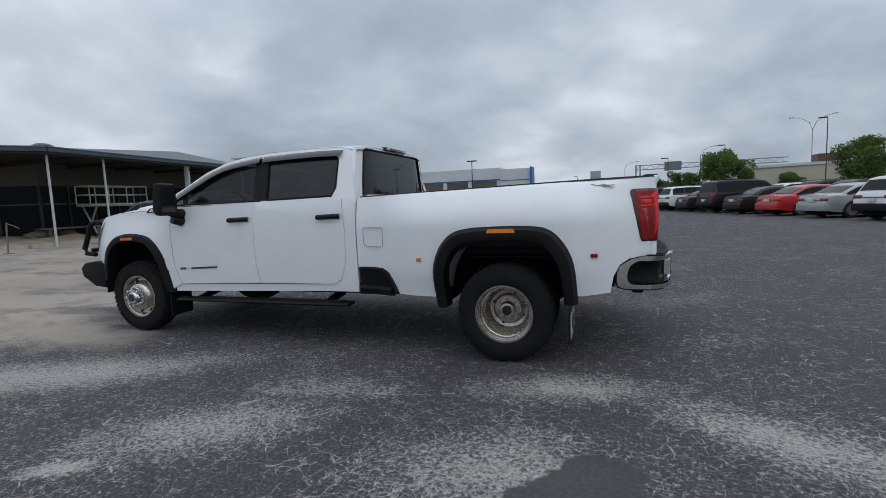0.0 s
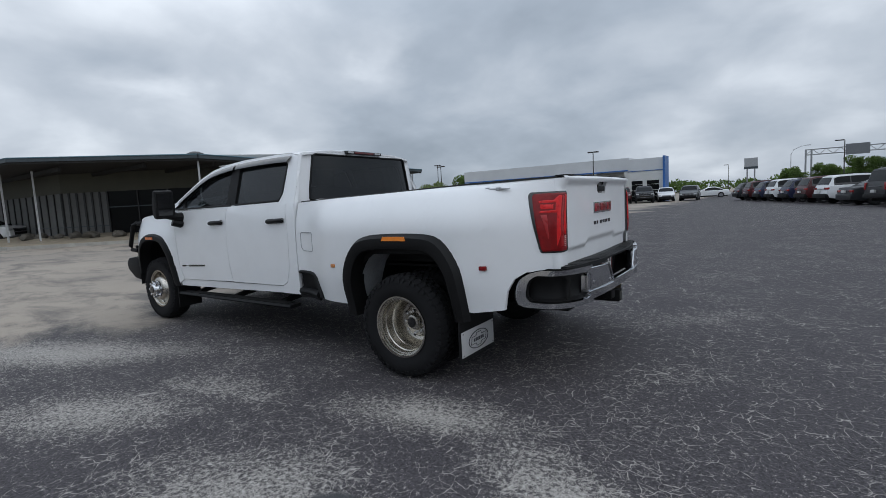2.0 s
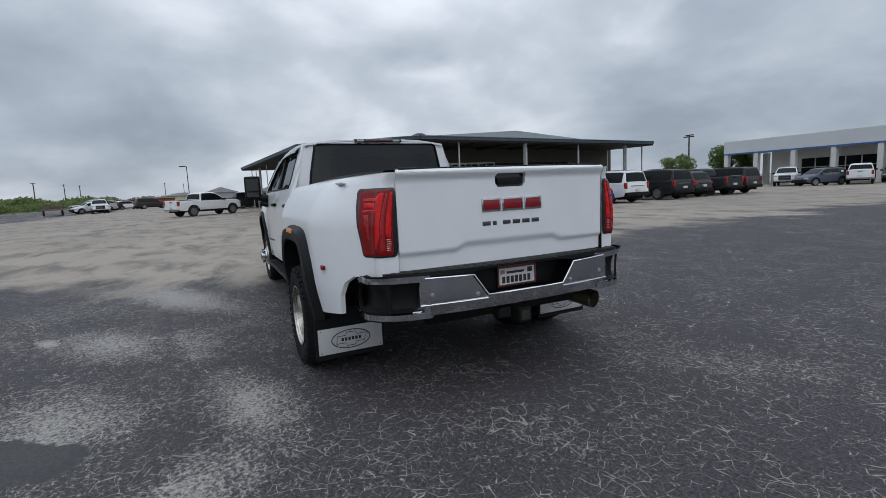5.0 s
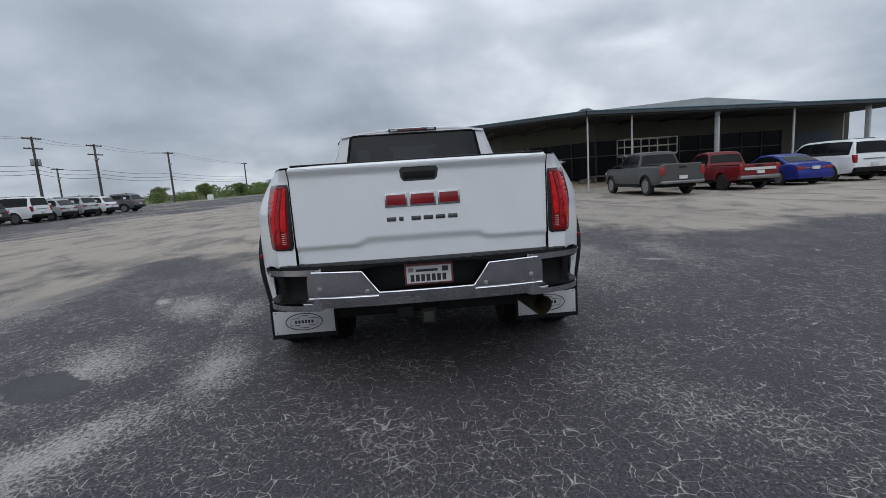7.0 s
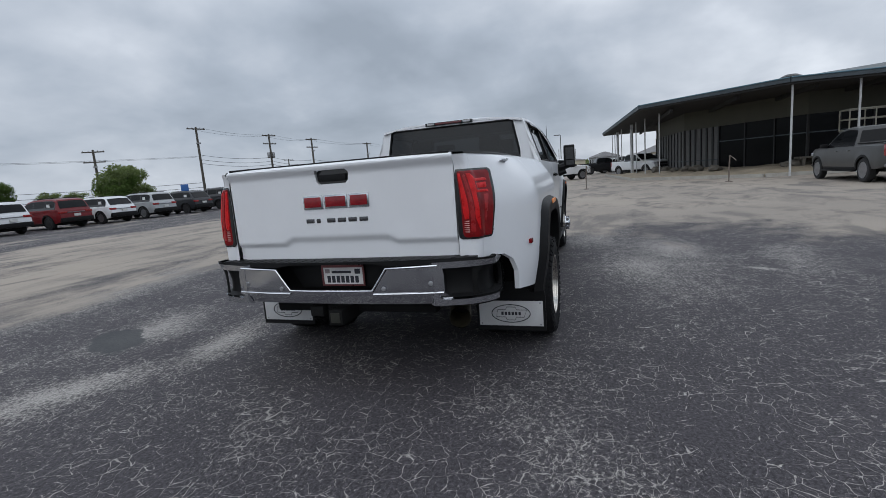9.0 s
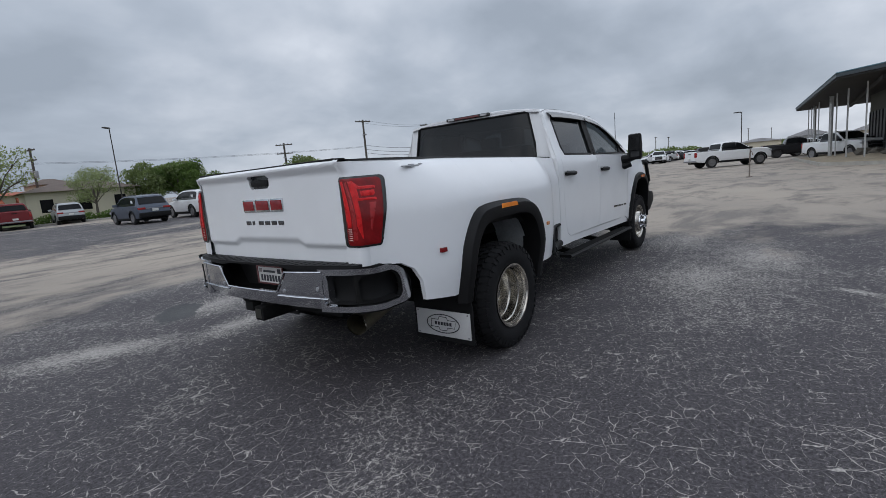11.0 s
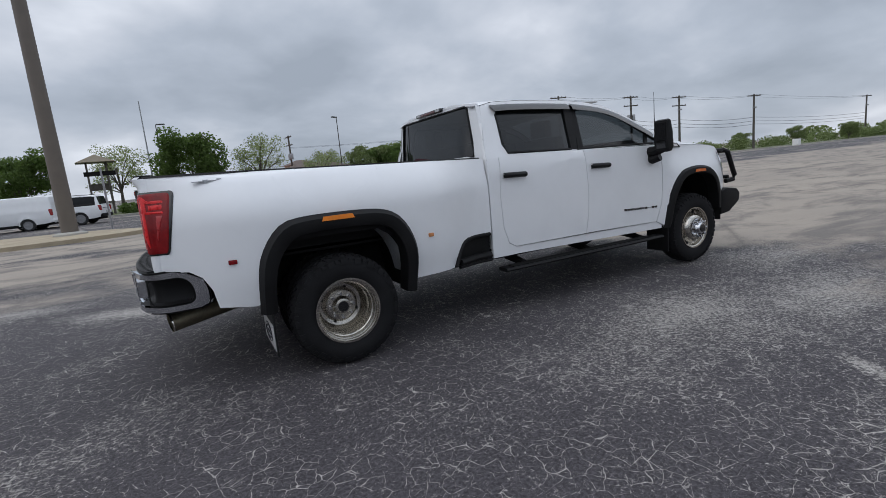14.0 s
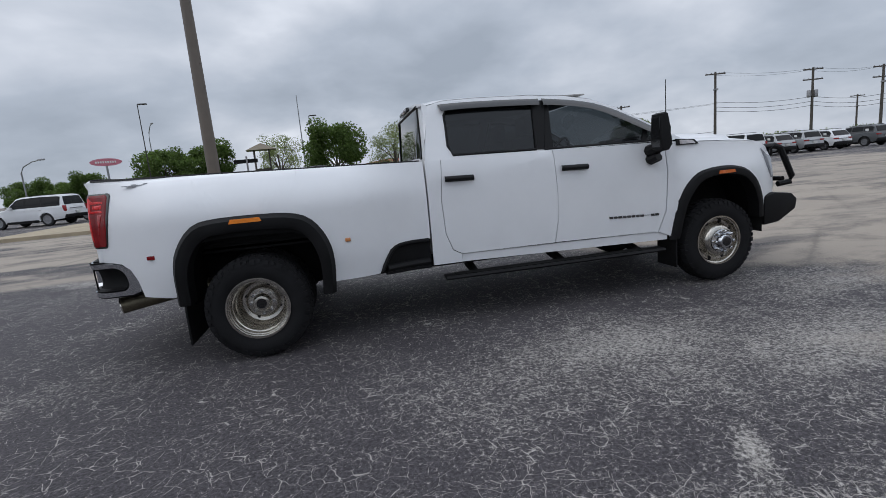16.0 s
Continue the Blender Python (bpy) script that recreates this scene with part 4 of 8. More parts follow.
def letter_block(y0, y1, z0, z1, d0, d1, slant=0.0):
    return prismed([(y0, z0), (y1, z0), (y1 + slant, z1), (y0 + slant, z1)], "x", d0, d1, 0.003)


badge = part("gate_emblem", letter_block(-0.232, 0.252, 1.222, 1.227, 1.214, 1.22), CHROME, gate, "emblem of three red bars with chrome rims")
for y0, y1 in ((-0.232, -0.085), (-0.072, 0.098), (0.112, 0.255)):
    rim = part("emblem_rim", letter_block(y0, y1, 1.226, 1.314, 1.213, 1.224), CHROME, badge, "chrome rim")
    part("emblem_bar", letter_block(y0 + 0.011, y1 - 0.011, 1.237, 1.303, 1.222, 1.229), RED_BADGE, badge, "red bar")
for i in range(6):
    y0 = -0.228 + 0.080 * i
    w = 0.030 if i == 1 else 0.062
    part("name_bar", letter_block(y0, y0 + w, 1.132, 1.16, 1.212, 1.220), BADGE, gate, "dark chrome bar")


# Tail lamps wrap the corners.
def lamp_path(u, z, off, s):
    """From the side of the bed (u = 0) round the corner to the tailgate (u = 1)."""
    front = 0.995 + 0.085 * ((1.405 - z) / 0.415)
    bend, r = 1.15, 0.055
    if u < 0.5:
        x = front + (bend - front) * (u / 0.5)
        return Vector((x, s * (body_y(x, z) + off), z))
    w = (u - 0.5) / 0.5
    y1 = body_y(bend, z)
    if w < 0.45:
        a = math.pi / 2 * w / 0.45
        return Vector((bend + (r + off) * math.sin(a), s * (y1 - r + (r + off) * math.cos(a)), z))
    k = (w - 0.45) / 0.55
    return Vector((bend + r + off + 0.006 * k, s * (y1 - r + (0.833 - y1 + r) * k), z))


def lamp_patch(u0, u1, z0, z1, off, s, nv=8):
    bm = bmesh.new()
    sheet(bm, max(2, round((u1 - u0) * 60)), nv, lambda u, v: lamp_path(u0 + (u1 - u0) * u, z0 + (z1 - z0) * v, off, s))
    return bm


def lamp_shape(poly, off, s):
    """A polygon in (u, z) wrapped round the corner, with a shallow edge."""
    bm = skin([(u * 0.4, z) for u, z in poly], lambda u, v: 0, 1, 0.012, 0)
    rim = {v for e in bm.edges if e.is_boundary for v in e.verts}
    for v in bm.verts:
        v.co = lamp_path(min(1.0, max(0.0, v.co.x / 0.4)), v.co.z, off - (0.004 if v in rim else 0), s)
    return bm


def rounded(u0, u1, z0, z1, r):
    """A box in (u, z) with rounded corners; u is worth 0.4 m."""
    out = []
    for cu, cz, a0 in ((u1 - r / 0.4, z1 - r, 0), (u0 + r / 0.4, z1 - r, 90), (u0 + r / 0.4, z0 + r, 180), (u1 - r / 0.4, z0 + r, 270)):
        out += [(cu + r / 0.4 * math.cos(radians(a0 + 22.5 * k)), cz + r * math.sin(radians(a0 + 22.5 * k))) for k in range(5)]
    return out


BRIGHT_RED = surface("bright_red_lens", (0.62, 0.010, 0.012), 0.2, 30, 90, 0.3, coat=0.1, bump=0, spec=0.3)
CLEAR_RED = surface("reverse_lens", (0.45, 0.22, 0.20), 0.2, 20, 90, 0.25, coat=0.3, bump=0)
def bed_corner(s):
    bm = lamp_patch(0.5, 1.0, 0.868, 1.502, -0.001, s, 22)
    for v in bm.verts:
        v.co.x += 0.028 * ease(1.435, 1.50, v.co.z) * ease(1.15, 1.205, v.co.x)
    return bm


both("bed_corner", bed_corner, WHITE, "white bed rear corner")
for s in (-1, 1):
    lampb = part("tail_lamp", lamp_shape(rounded(0.0, 0.995, 0.988, 1.412, 0.035), 0.007, s), GLOSS_BLACK, truck, "red tail lamp in a black housing")
    part("lens", lamp_shape(rounded(0.085, 0.90, 1.0, 1.400, 0.03), 0.011, s), RED_LENS, lampb, "dark red lens")
    part("light_bar", lamp_shape([(0.22, 1.350), (0.30, 1.352), (0.52, 1.352), (0.60, 1.385), (0.655, 1.385), (0.655, 1.12), (0.60, 1.04), (0.585, 1.04), (0.585, 1.265), (0.22, 1.265), (0.22, 1.282), (0.56, 1.282), (0.56, 1.334), (0.22, 1.334)], 0.0145, s), BRIGHT_RED, lampb, "bright red light bar")
    part("light_bar", lamp_shape([(0.24, 1.326), (0.53, 1.326), (0.53, 1.290), (0.24, 1.290)], 0.0142, s), BRIGHT_RED, lampb)
    part("light_bar", lamp_shape([(0.24, 1.255), (0.40, 1.255), (0.44, 1.10), (0.40, 1.08)], 0.0142, s), RED_DEEP, lampb, "deep red reflector")
    part("light_bar", lamp_shape([(0.74, 1.388), (0.87, 1.388), (0.87, 1.15), (0.84, 1.11), (0.76, 1.11), (0.74, 1.14)], 0.0145, s), BRIGHT_RED, lampb)
    part("dark_gap", lamp_shape([(0.675, 1.385), (0.725, 1.385), (0.725, 1.03), (0.64, 1.03)], 0.0138, s), RED_DEEP, lampb)
    for k in range(6):
        part("reflector_step", lamp_shape([(0.75, 1.030 + 0.013 * k), (0.87, 1.030 + 0.013 * k), (0.87, 1.037 + 0.013 * k), (0.75, 1.037 + 0.013 * k)], 0.0145, s), CLEAR_RED, lampb)

# Rear bumper.
bumper = part("rear_bumper", prismed([(-0.9, 0.62), (0.9, 0.62), (0.9, 0.86), (-0.9, 0.86)], "x", 1.10, 1.19, 0.01), DARK, truck, "chrome rear step bumper with black corner pockets")


def bump_x(y):
    return 1.385 - 0.10 * (abs(y) / 0.9) ** 3


def bump_face(poly, off, thick, step=0.05):
    bm = skin(poly, lambda u, v: 0, 1, step, 0)
    for v in bm.verts:
        y, z = v.co.x, v.co.z
        v.co = Vector((bump_x(y) + off - 0.30 * max(0, 0.685 - z), y, z))
    thicken(bm, (-thick, 0, 0))
    return bm


FACE = [(-0.745, 0.850), (-0.41, 0.842), (-0.305, 0.700), (0.305, 0.700), (0.41, 0.842), (0.745, 0.850), (0.755, 0.80), (0.755, 0.685), (0.80, 0.645), (0.70, 0.615), (0.40, 0.618), (-0.40, 0.618), (-0.70, 0.615), (-0.80, 0.645), (-0.755, 0.685), (-0.755, 0.80)]
part("bumper_centre", bump_face(FACE, 0.0, 0.05), CHROME, bumper, "chrome bumper face")
bm = bmesh.new()
for end in (-1, 1):
    tube(bm, [(bump_x(y) + 0.002, end * y, z) for y, z in ((0.305, 0.686), (0.5, 0.686), (0.75, 0.685))], 0.006, 6)
tube(bm, [(bump_x(y) + 0.004, y, z) for y, z in ((-0.72, 0.853), (-0.56, 0.85), (-0.40, 0.846), (-0.35, 0.775), (-0.30, 0.708), (-0.15, 0.706), (0, 0.706), (0.15, 0.706), (0.30, 0.708), (0.35, 0.775), (0.40, 0.846), (0.56, 0.85), (0.72, 0.853))], 0.007, 6)
part("bumper_lip", bm, CHROME, bumper, "bright chrome lip")
part("bumper_top_pad", bump_face([(-0.94, 0.860), (-0.42, 0.855), (-0.30, 0.872), (0.30, 0.872), (0.42, 0.855), (0.94, 0.860), (0.94, 0.888), (-0.94, 0.888)], -0.03, 0.15), BLACK_TRIM, bumper, "black step pad")
for k in range(26):
    y = -0.875 + 0.07 * k
    part("pad_rib", boxed(bump_x(y) - 0.13, bump_x(y) - 0.045, y - 0.014, y + 0.014, 0.887, 0.8905), BLACK_TRIM, bumper)
part("plate_recess", prismed([(-0.42, 0.862), (0.42, 0.862), (0.31, 0.69), (-0.31, 0.69)], "x", 1.185, 1.222), BLACK_TRIM, bumper, "black licence plate recess")
for s in (-1, 1):
    def wrap(u, v, off=0.0, s=s):
        """The chrome corner, from the rear face round to the side."""
        if u < 0.40:
            y = 0.69 + 0.20 * (u / 0.40)
            return Vector((bump_x(y) + off, s * y, v))
        w = (u - 0.40) / 0.60
        x0 = bump_x(0.89)
        end = 0.895 + 0.20 * (1 - math.sqrt(max(0.0, 1 - (max(0.0, v - 0.70) / 0.175) ** 2)))
        bend = math.sin(math.pi / 2 * min(1, w * 2.0))
        return Vector((x0 + (end - x0) * w ** 1.15 + off * (1 - bend), s * (0.89 + 0.150 * bend + off * bend), v))
    def ring_hole(u0, u1, z0, z1, r, n=5):
        out = []
        for cu, cz, a0 in ((u1 - r, z1 - r, 0), (u0 + r, z1 - r, 90), (u0 + r, z0 + r, 180), (u1 - r, z0 + r, 270)):
            out += [(cu + r * math.cos(radians(a0 + 90 * k / n)), cz + r * math.sin(radians(a0 + 90 * k / n))) for k in range(n + 1)]
        return out
    bm = skin([(0.0, 0.604), (0.60, 0.604), (0.64, 0.62), (0.655, 0.66), (0.655, 0.80), (0.63, 0.85), (0.58, 0.872), (0.0, 0.872)], lambda u, v: 0, 1, 0.018, 0, holes=(ring_hole(0.035, 0.585, 0.640, 0.834, 0.05),))
    for v in bm.verts:
        v.co = wrap(v.co.x / 0.655, v.co.z, 0.003)
    thicken(bm, (-0.03, -s * 0.03, 0))
    gap = skin([(0.30, 0.594), (0.605, 0.594), (0.652, 0.612), (0.668, 0.655), (0.668, 0.805), (0.64, 0.862), (0.59, 0.883), (0.30, 0.883)], lambda u, v: 0, 1, 0.02, 0, holes=(ring_hole(0.31, 0.575, 0.650, 0.824, 0.05),))
    for v in gap.verts:
        v.co = wrap(v.co.x / 0.655, v.co.z, -0.006)
    thicken(gap, (0, -s * 0.02, 0))
    part("corner_gap", gap, DARK, bumper)
    part("corner_shell", bm, CHROME, bumper, "chrome bumper corner round a step pocket")
    bm = bmesh.new()
    sheet(bm, 40, 6, lambda u, v: wrap(0.02 + 0.90 * u, 0.61 + 0.24 * v, -0.035 - 0.03 * math.sin(math.pi * v)))
    part("step_pocket", bm, BLACK_TRIM, bumper, "black corner step pocket")
    bm = bmesh.new()
    sheet(bm, 30, 3, lambda u, v: wrap(0.08 + 0.76 * u, 0.655 + 0.012 * v, 0.004 - 0.05 * v))
    part("corner_tread", bm, BLACK_TRIM, bumper)
    for y, z in ((0.675, 0.745), (0.375, 0.72)):
        sx = bump_x(y)
        part("sensor", lathe(bmesh.new(), [(0.014, sx - 0.01), (0.014, sx + 0.004), (0.010, sx + 0.006)], "x", (0, s * y, z), 14), GREY_METAL, bumper, "round parking sensor")
PY, PZ, PX = 0.02, 0.776, 1.236
plate = part("licence_plate", prismed([(PY - 0.148, PZ - 0.062), (PY + 0.148, PZ - 0.062), (PY + 0.148, PZ + 0.062), (PY - 0.148, PZ + 0.062)], "x", PX, PX + 0.004), surface("plate_white", (0.72, 0.70, 0.68), 0.06, 8, 60, 0.5), bumper, "white paper licence plate in a dark red frame")
bm = bmesh.new()
for a, b, c, d in ((-0.16, 0.16, 0.056, 0.072), (-0.16, 0.16, -0.069, -0.058), (-0.16, -0.148, -0.058, 0.056), (0.148, 0.16, -0.058, 0.056)):
    box(bm, PX + 0.002, PX + 0.010, PY + a, PY + b, PZ + c, PZ + d)
part("plate_frame", bm, surface("dark_red_frame", (0.20, 0.07, 0.07), 0.2, 9, 60, 0.3, metal=0.5), plate, "dark red metallic plate frame")
INK = surface("dark_ink", (0.03, 0.03, 0.04), 0.1)
for i in range(7):
    part("ink_bar", boxed(PX + 0.004, PX + 0.0052, PY - 0.122 + 0.035 * i, PY - 0.097 + 0.035 * i, PZ - 0.048, PZ - 0.002), INK, plate)
part("ink_bar", boxed(PX + 0.004, PX + 0.0052, PY - 0.085, PY + 0.06, PZ + 0.016, PZ + 0.032), INK, plate)
part("ink_patch", boxed(PX + 0.004, PX + 0.0052, PY + 0.088, PY + 0.128, PZ + 0.012, PZ + 0.046), INK, plate)
part("ink_patch", boxed(PX + 0.004, PX + 0.0052, PY - 0.135, PY - 0.10, PZ + 0.016, PZ + 0.044), surface("faint_ink", (0.3, 0.25, 0.25), 0.1), plate)

# Hitch, tow hooks, exhaust, frame and axles.
hitch = part("hitch_receiver", boxed(1.02, 1.36, -0.05, 0.05, 0.47, 0.57, bevel=0.008), DARK, truck, "black square hitch receiver")
part("receiver_mouth", boxed(1.352, 1.364, -0.033, 0.033, 0.487, 0.553), surface("receiver_plug", (0.02, 0.02, 0.014), 0.3, 9), hitch)
part("hitch_bar", boxed(1.03, 1.13, -0.62, 0.62, 0.49, 0.60, bevel=0.02), DARK, truck, "black hitch cross bar")
part("trailer_plug", boxed(1.27, 1.34, -0.20, -0.10, 0.52, 0.59, bevel=0.01), DARK, truck)
bm = bmesh.new()
tube(bm, [(-1.2, 0.42, 0.48), (0.3, 0.50, 0.52), (0.75, 0.68, 0.53), (1.165, 0.79, 0.478)], 0.070, 20)
bmesh.ops.delete(bm, geom=[f for f in bm.faces if len(f.verts) > 4 and f.calc_center_median().x > 1], context="FACES_ONLY")
tip = part("exhaust_pipe", bm, surface("exhaust_steel", (0.17, 0.15, 0.105), 0.3, 7, 60, 0.42, metal=0.8), truck, "brownish steel exhaust pipe")
bm = bmesh.new()
tube(bm, [(1.163, 0.7895, 0.4783), (1.172, 0.7919, 0.4772)], 0.070, 20)
bmesh.ops.delete(bm, geom=[f for f in bm.faces if len(f.verts) > 4], context="FACES_ONLY")
part("exhaust_lip", bm, STEEL, tip)
bm = bmesh.new()
tube(bm, [(0.90, 0.7198, 0.5112), (0.95, 0.733, 0.505)], 0.066, 20)
part("exhaust_mouth", bm, DARK, tip)
for s in (-1, 1):
    part("frame_rail", boxed(-4.9, 1.05, s * 0.38, s * 0.48, 0.52, 0.70), DARK, truck)
part("floor_pan", boxed(-4.0, -1.4, -0.95, 0.95, 0.50, 0.56), DARK, truck)
bm = bmesh.new()
tube(bm, [(0, -1.0, TYRE_R), (0, 1.0, TYRE_R)], 0.06, 12)
bmesh.ops.create_uvsphere(bm, u_segments=14, v_segments=8, radius=0.19, matrix=Matrix.Translation((0, 0.05, TYRE_R)))
part("rear_axle", bm, DARK, truck)
bm = bmesh.new()
tube(bm, [(-WHEELBASE, -0.9, TYRE_R), (-WHEELBASE, 0.9, TYRE_R)], 0.06, 12)
part("front_axle", bm, DARK, truck)
for s in (-1, 1):
    bm = bmesh.new()
    for k in range(4):
        tube(bm, [(-0.75 + 0.08 * k, s * 0.52, 0.50 - 0.02 * k), (0, s * 0.52, 0.46 - 0.02 * k), (0.75 - 0.08 * k, s * 0.52, 0.52 - 0.02 * k)], 0.02, 6)
    part("leaf_spring", bm, DARK, truck)


# Mud flaps with a plate.
def flap(s):
    t = part("mud_flap", prismed([(s * 0.735, 0.186), (s * 1.255, 0.186), (s * 1.255, 0.46), (s * 1.235, 0.56), (s * 0.735, 0.56)], "x", 0.525, 0.537), BLACK_TRIM, truck, "black rubber mud flap")
    p = part("flap_plate", prismed([(s * 0.752, 0.222), (s * 1.235, 0.222), (s * 1.235, 0.415), (s * 0.752, 0.415)], "x", 0.537, 0.542, 0.002), surface("brushed_plate", (0.60, 0.60, 0.60), 0.08, 4, 120, 0.42, metal=0.25), t, "pale metal plate")
    bm = bmesh.new()
    ring = [(0.544, s * 0.995 + 0.145 * math.cos(a), 0.318 + 0.068 * math.sin(a)) for a in [k * 2 * math.pi / 36 for k in range(37)]]
    tube(bm, ring, 0.0035, 5)
    tube(bm, [(0.544, s * 0.995 + u, 0.318 + v) for u, v in ((-0.11, -0.028), (-0.04, -0.028), (-0.03, -0.05), (0.03, -0.05), (0.04, -0.028), (0.10, -0.028), (0.12, 0.028), (0.045, 0.028), (0.035, 0.05), (-0.03, 0.05), (-0.04, 0.028), (-0.10, 0.028), (-0.11, -0.028))], 0.0025, 5)
    for i in range(6):
        y = s * 0.995 - 0.072 + 0.026 * i
        box(bm, 0.542, 0.5445, y, y + 0.017, 0.306, 0.330)
    part("plate_mark", bm, INK, p, "oval outline with a row of bars")
    for y, z in ((0.77, 0.236), (1.215, 0.236), (0.77, 0.40), (1.215, 0.40)):
        part("rivet", lathe(bmesh.new(), [(0.007, 0.542), (0.005, 0.547)], "x", (0, s * y, z), 8), GREY_METAL, p)


for s in (-1, 1):
    flap(s)


# Wheels.
RIM_STEEL = surface("dulled_rim_steel", (0.50, 0.475, 0.43), 0.25, 9, 80, 0.22, metal=1.0, bump=0.02)
def tyre_mesh(width, r=TYRE_R, rim=0.235):
    bm = bmesh.new()
    h = width / 2
    lathe(bm, [(rim, -h + 0.03), (rim + 0.02, -h + 0.012), (rim + 0.08, -h), (r - 0.05, -h + 0.006), (r - 0.018, -h + 0.03), (r - 0.012, -h + 0.05), (r - 0.012, h - 0.05), (r - 0.018, h - 0.03), (r - 0.05, h - 0.006), (rim + 0.08, h), (rim + 0.02, h - 0.012), (rim, h - 0.03)], "y", (0, 0, 0), 56)
    for f in [f for f in bm.faces if len(f.verts) > 8]:
        bm.faces.remove(f)
    return bm


def tread_mesh(width, r=TYRE_R):
    """Staggered off-road lugs round the tyre, with shoulder blocks that bite into the sidewall."""
    bm = bmesh.new()
    h = width / 2
    n = 46
    for row, (y0, y1, sh) in enumerate(((-h + 0.012, -h + 0.065, 0), (-h + 0.072, -0.012, 0.5), (0.0, h - 0.085, 0.1), (h - 0.075, h - 0.012, 0.6))):
        for i in range(n):
            a = 2 * math.pi * (i + sh) / n
            d = 2 * math.pi / n * (0.32 if i % 2 else 0.38)
            lug = []
            for y, cut in ((y0, 0.030 if row == 0 else 0.0), (y1, 0.030 if row == 3 else 0.0)):
                for b in (a - d + (0.02 if y == y1 else 0), a + d + (0.02 if y == y1 else 0)):
                    for rr in (r - 0.03 - cut, r - cut * 0.8):
                        lug.append(bm.verts.new((rr * math.cos(b), y, rr * math.sin(b))))
            for q in ((0, 1, 3, 2), (4, 6, 7, 5), (0, 4, 5, 1), (2, 3, 7, 6), (1, 5, 7, 3)):
                bm.faces.new([lug[k] for k in q])
    for i in range(n):
        for side in (-1, 1):
            a = 2 * math.pi * (i + (0.0 if side < 0 else 0.6)) / n
            d = 2 * math.pi / n * (0.36 if i % 2 else 0.22)
            low = r - (0.062 if i % 2 else 0.048)
            pts = [(low, -d), (low, d), (r - 0.022, d), (r - 0.022, -d)]
            outer = [bm.verts.new((q * math.cos(a + e), side * (h + 0.004 - (0.012 if q > r - 0.03 else 0)), q * math.sin(a + e))) for q, e in pts]
            inner = [bm.verts.new((q * math.cos(a + e), side * (h - 0.03), q * math.sin(a + e))) for q, e in pts]
            bm.faces.new(outer)
            for k in range(4):
                bm.faces.new((outer[k], outer[(k + 1) % 4], inner[(k + 1) % 4], inner[k]))
    return bm


def tread(wheel, width):
    ob = part("tread", tread_mesh(width), RUBBER, wheel, "chunky off-road tread lugs", 20)
    tagged(ob, "chunky off-road tread lugs", kind="stuff")


def ring_of(bm, n, r, y0, y1, size, seg=6, turn=0.0):
    for i in range(n):
        a = 2 * math.pi * i / n + turn
        lathe(bm, [(size, y0), (size, y1), (size * 0.7, y1 + 0.004)], "y", (r * math.cos(a), 0, r * math.sin(a)), seg)
    return bm


def rear_wheel(s):
    w = part("rear_wheel", tyre_mesh(0.25), RUBBER, truck, "dual rear wheel with an off-road tyre")
    tread(w, 0.25)
    dish = lathe(bmesh.new(), [(0.238, 0.105), (0.246, 0.108), (0.246, 0.118), (0.234, 0.118), (0.230, 0.106), (0.224, 0.104), (0.220, 0.088), (0.214, 0.086), (0.209, 0.050), (0.203, 0.044), (0.198, -0.020), (0.188, -0.032), (0.182, -0.085), (0.166, -0.125), (0.140, -0.132), (0.126, -0.120), (0.118, -0.104), (0.0, -0.104)], "y", (0, 0, 0), 48, caps=(False, False))
    part("rim", dish, RIM_STEEL, w, "deep-dish polished steel rim")
    for k in range(4):
        part("hand_hole", ring_of(bmesh.new(), 1, 0.152, -0.142, -0.133, 0.019, 12, 0.4 + math.pi / 2 * k), DARK, w)
    hub = lathe(bmesh.new(), [(0.114, -0.106), (0.112, -0.088), (0.075, -0.084), (0.064, -0.05), (0.060, -0.035), (0.052, -0.032), (0.0, -0.032)], "y", (0, 0, 0), 30)
    part("hub", hub, RIM_STEEL, w, "polished hub")
    part("hub_cap", lathe(bmesh.new(), [(0.042, -0.032), (0.04, -0.026), (0.0, -0.024)], "y", (0, 0, 0), 24), GLOSS_BLACK, w, "black hub cap")
    for k in range(8):
        part("lug_nut", ring_of(bmesh.new(), 1, 0.092, -0.09, -0.062, 0.013, 6, math.pi / 4 * k), CHROME, w)
    w.matrix_world = pose(0, s * 1.162, TYRE_R) @ (pose(0, 0, 0) if s > 0 else pose(0, 0, 0, 0, 0, 180))
    inner = part("inner_tyre", tyre_mesh(0.24), RUBBER, truck)
    tread(inner, 0.24)
    inner.matrix_world = pose(0, s * 0.80, TYRE_R)


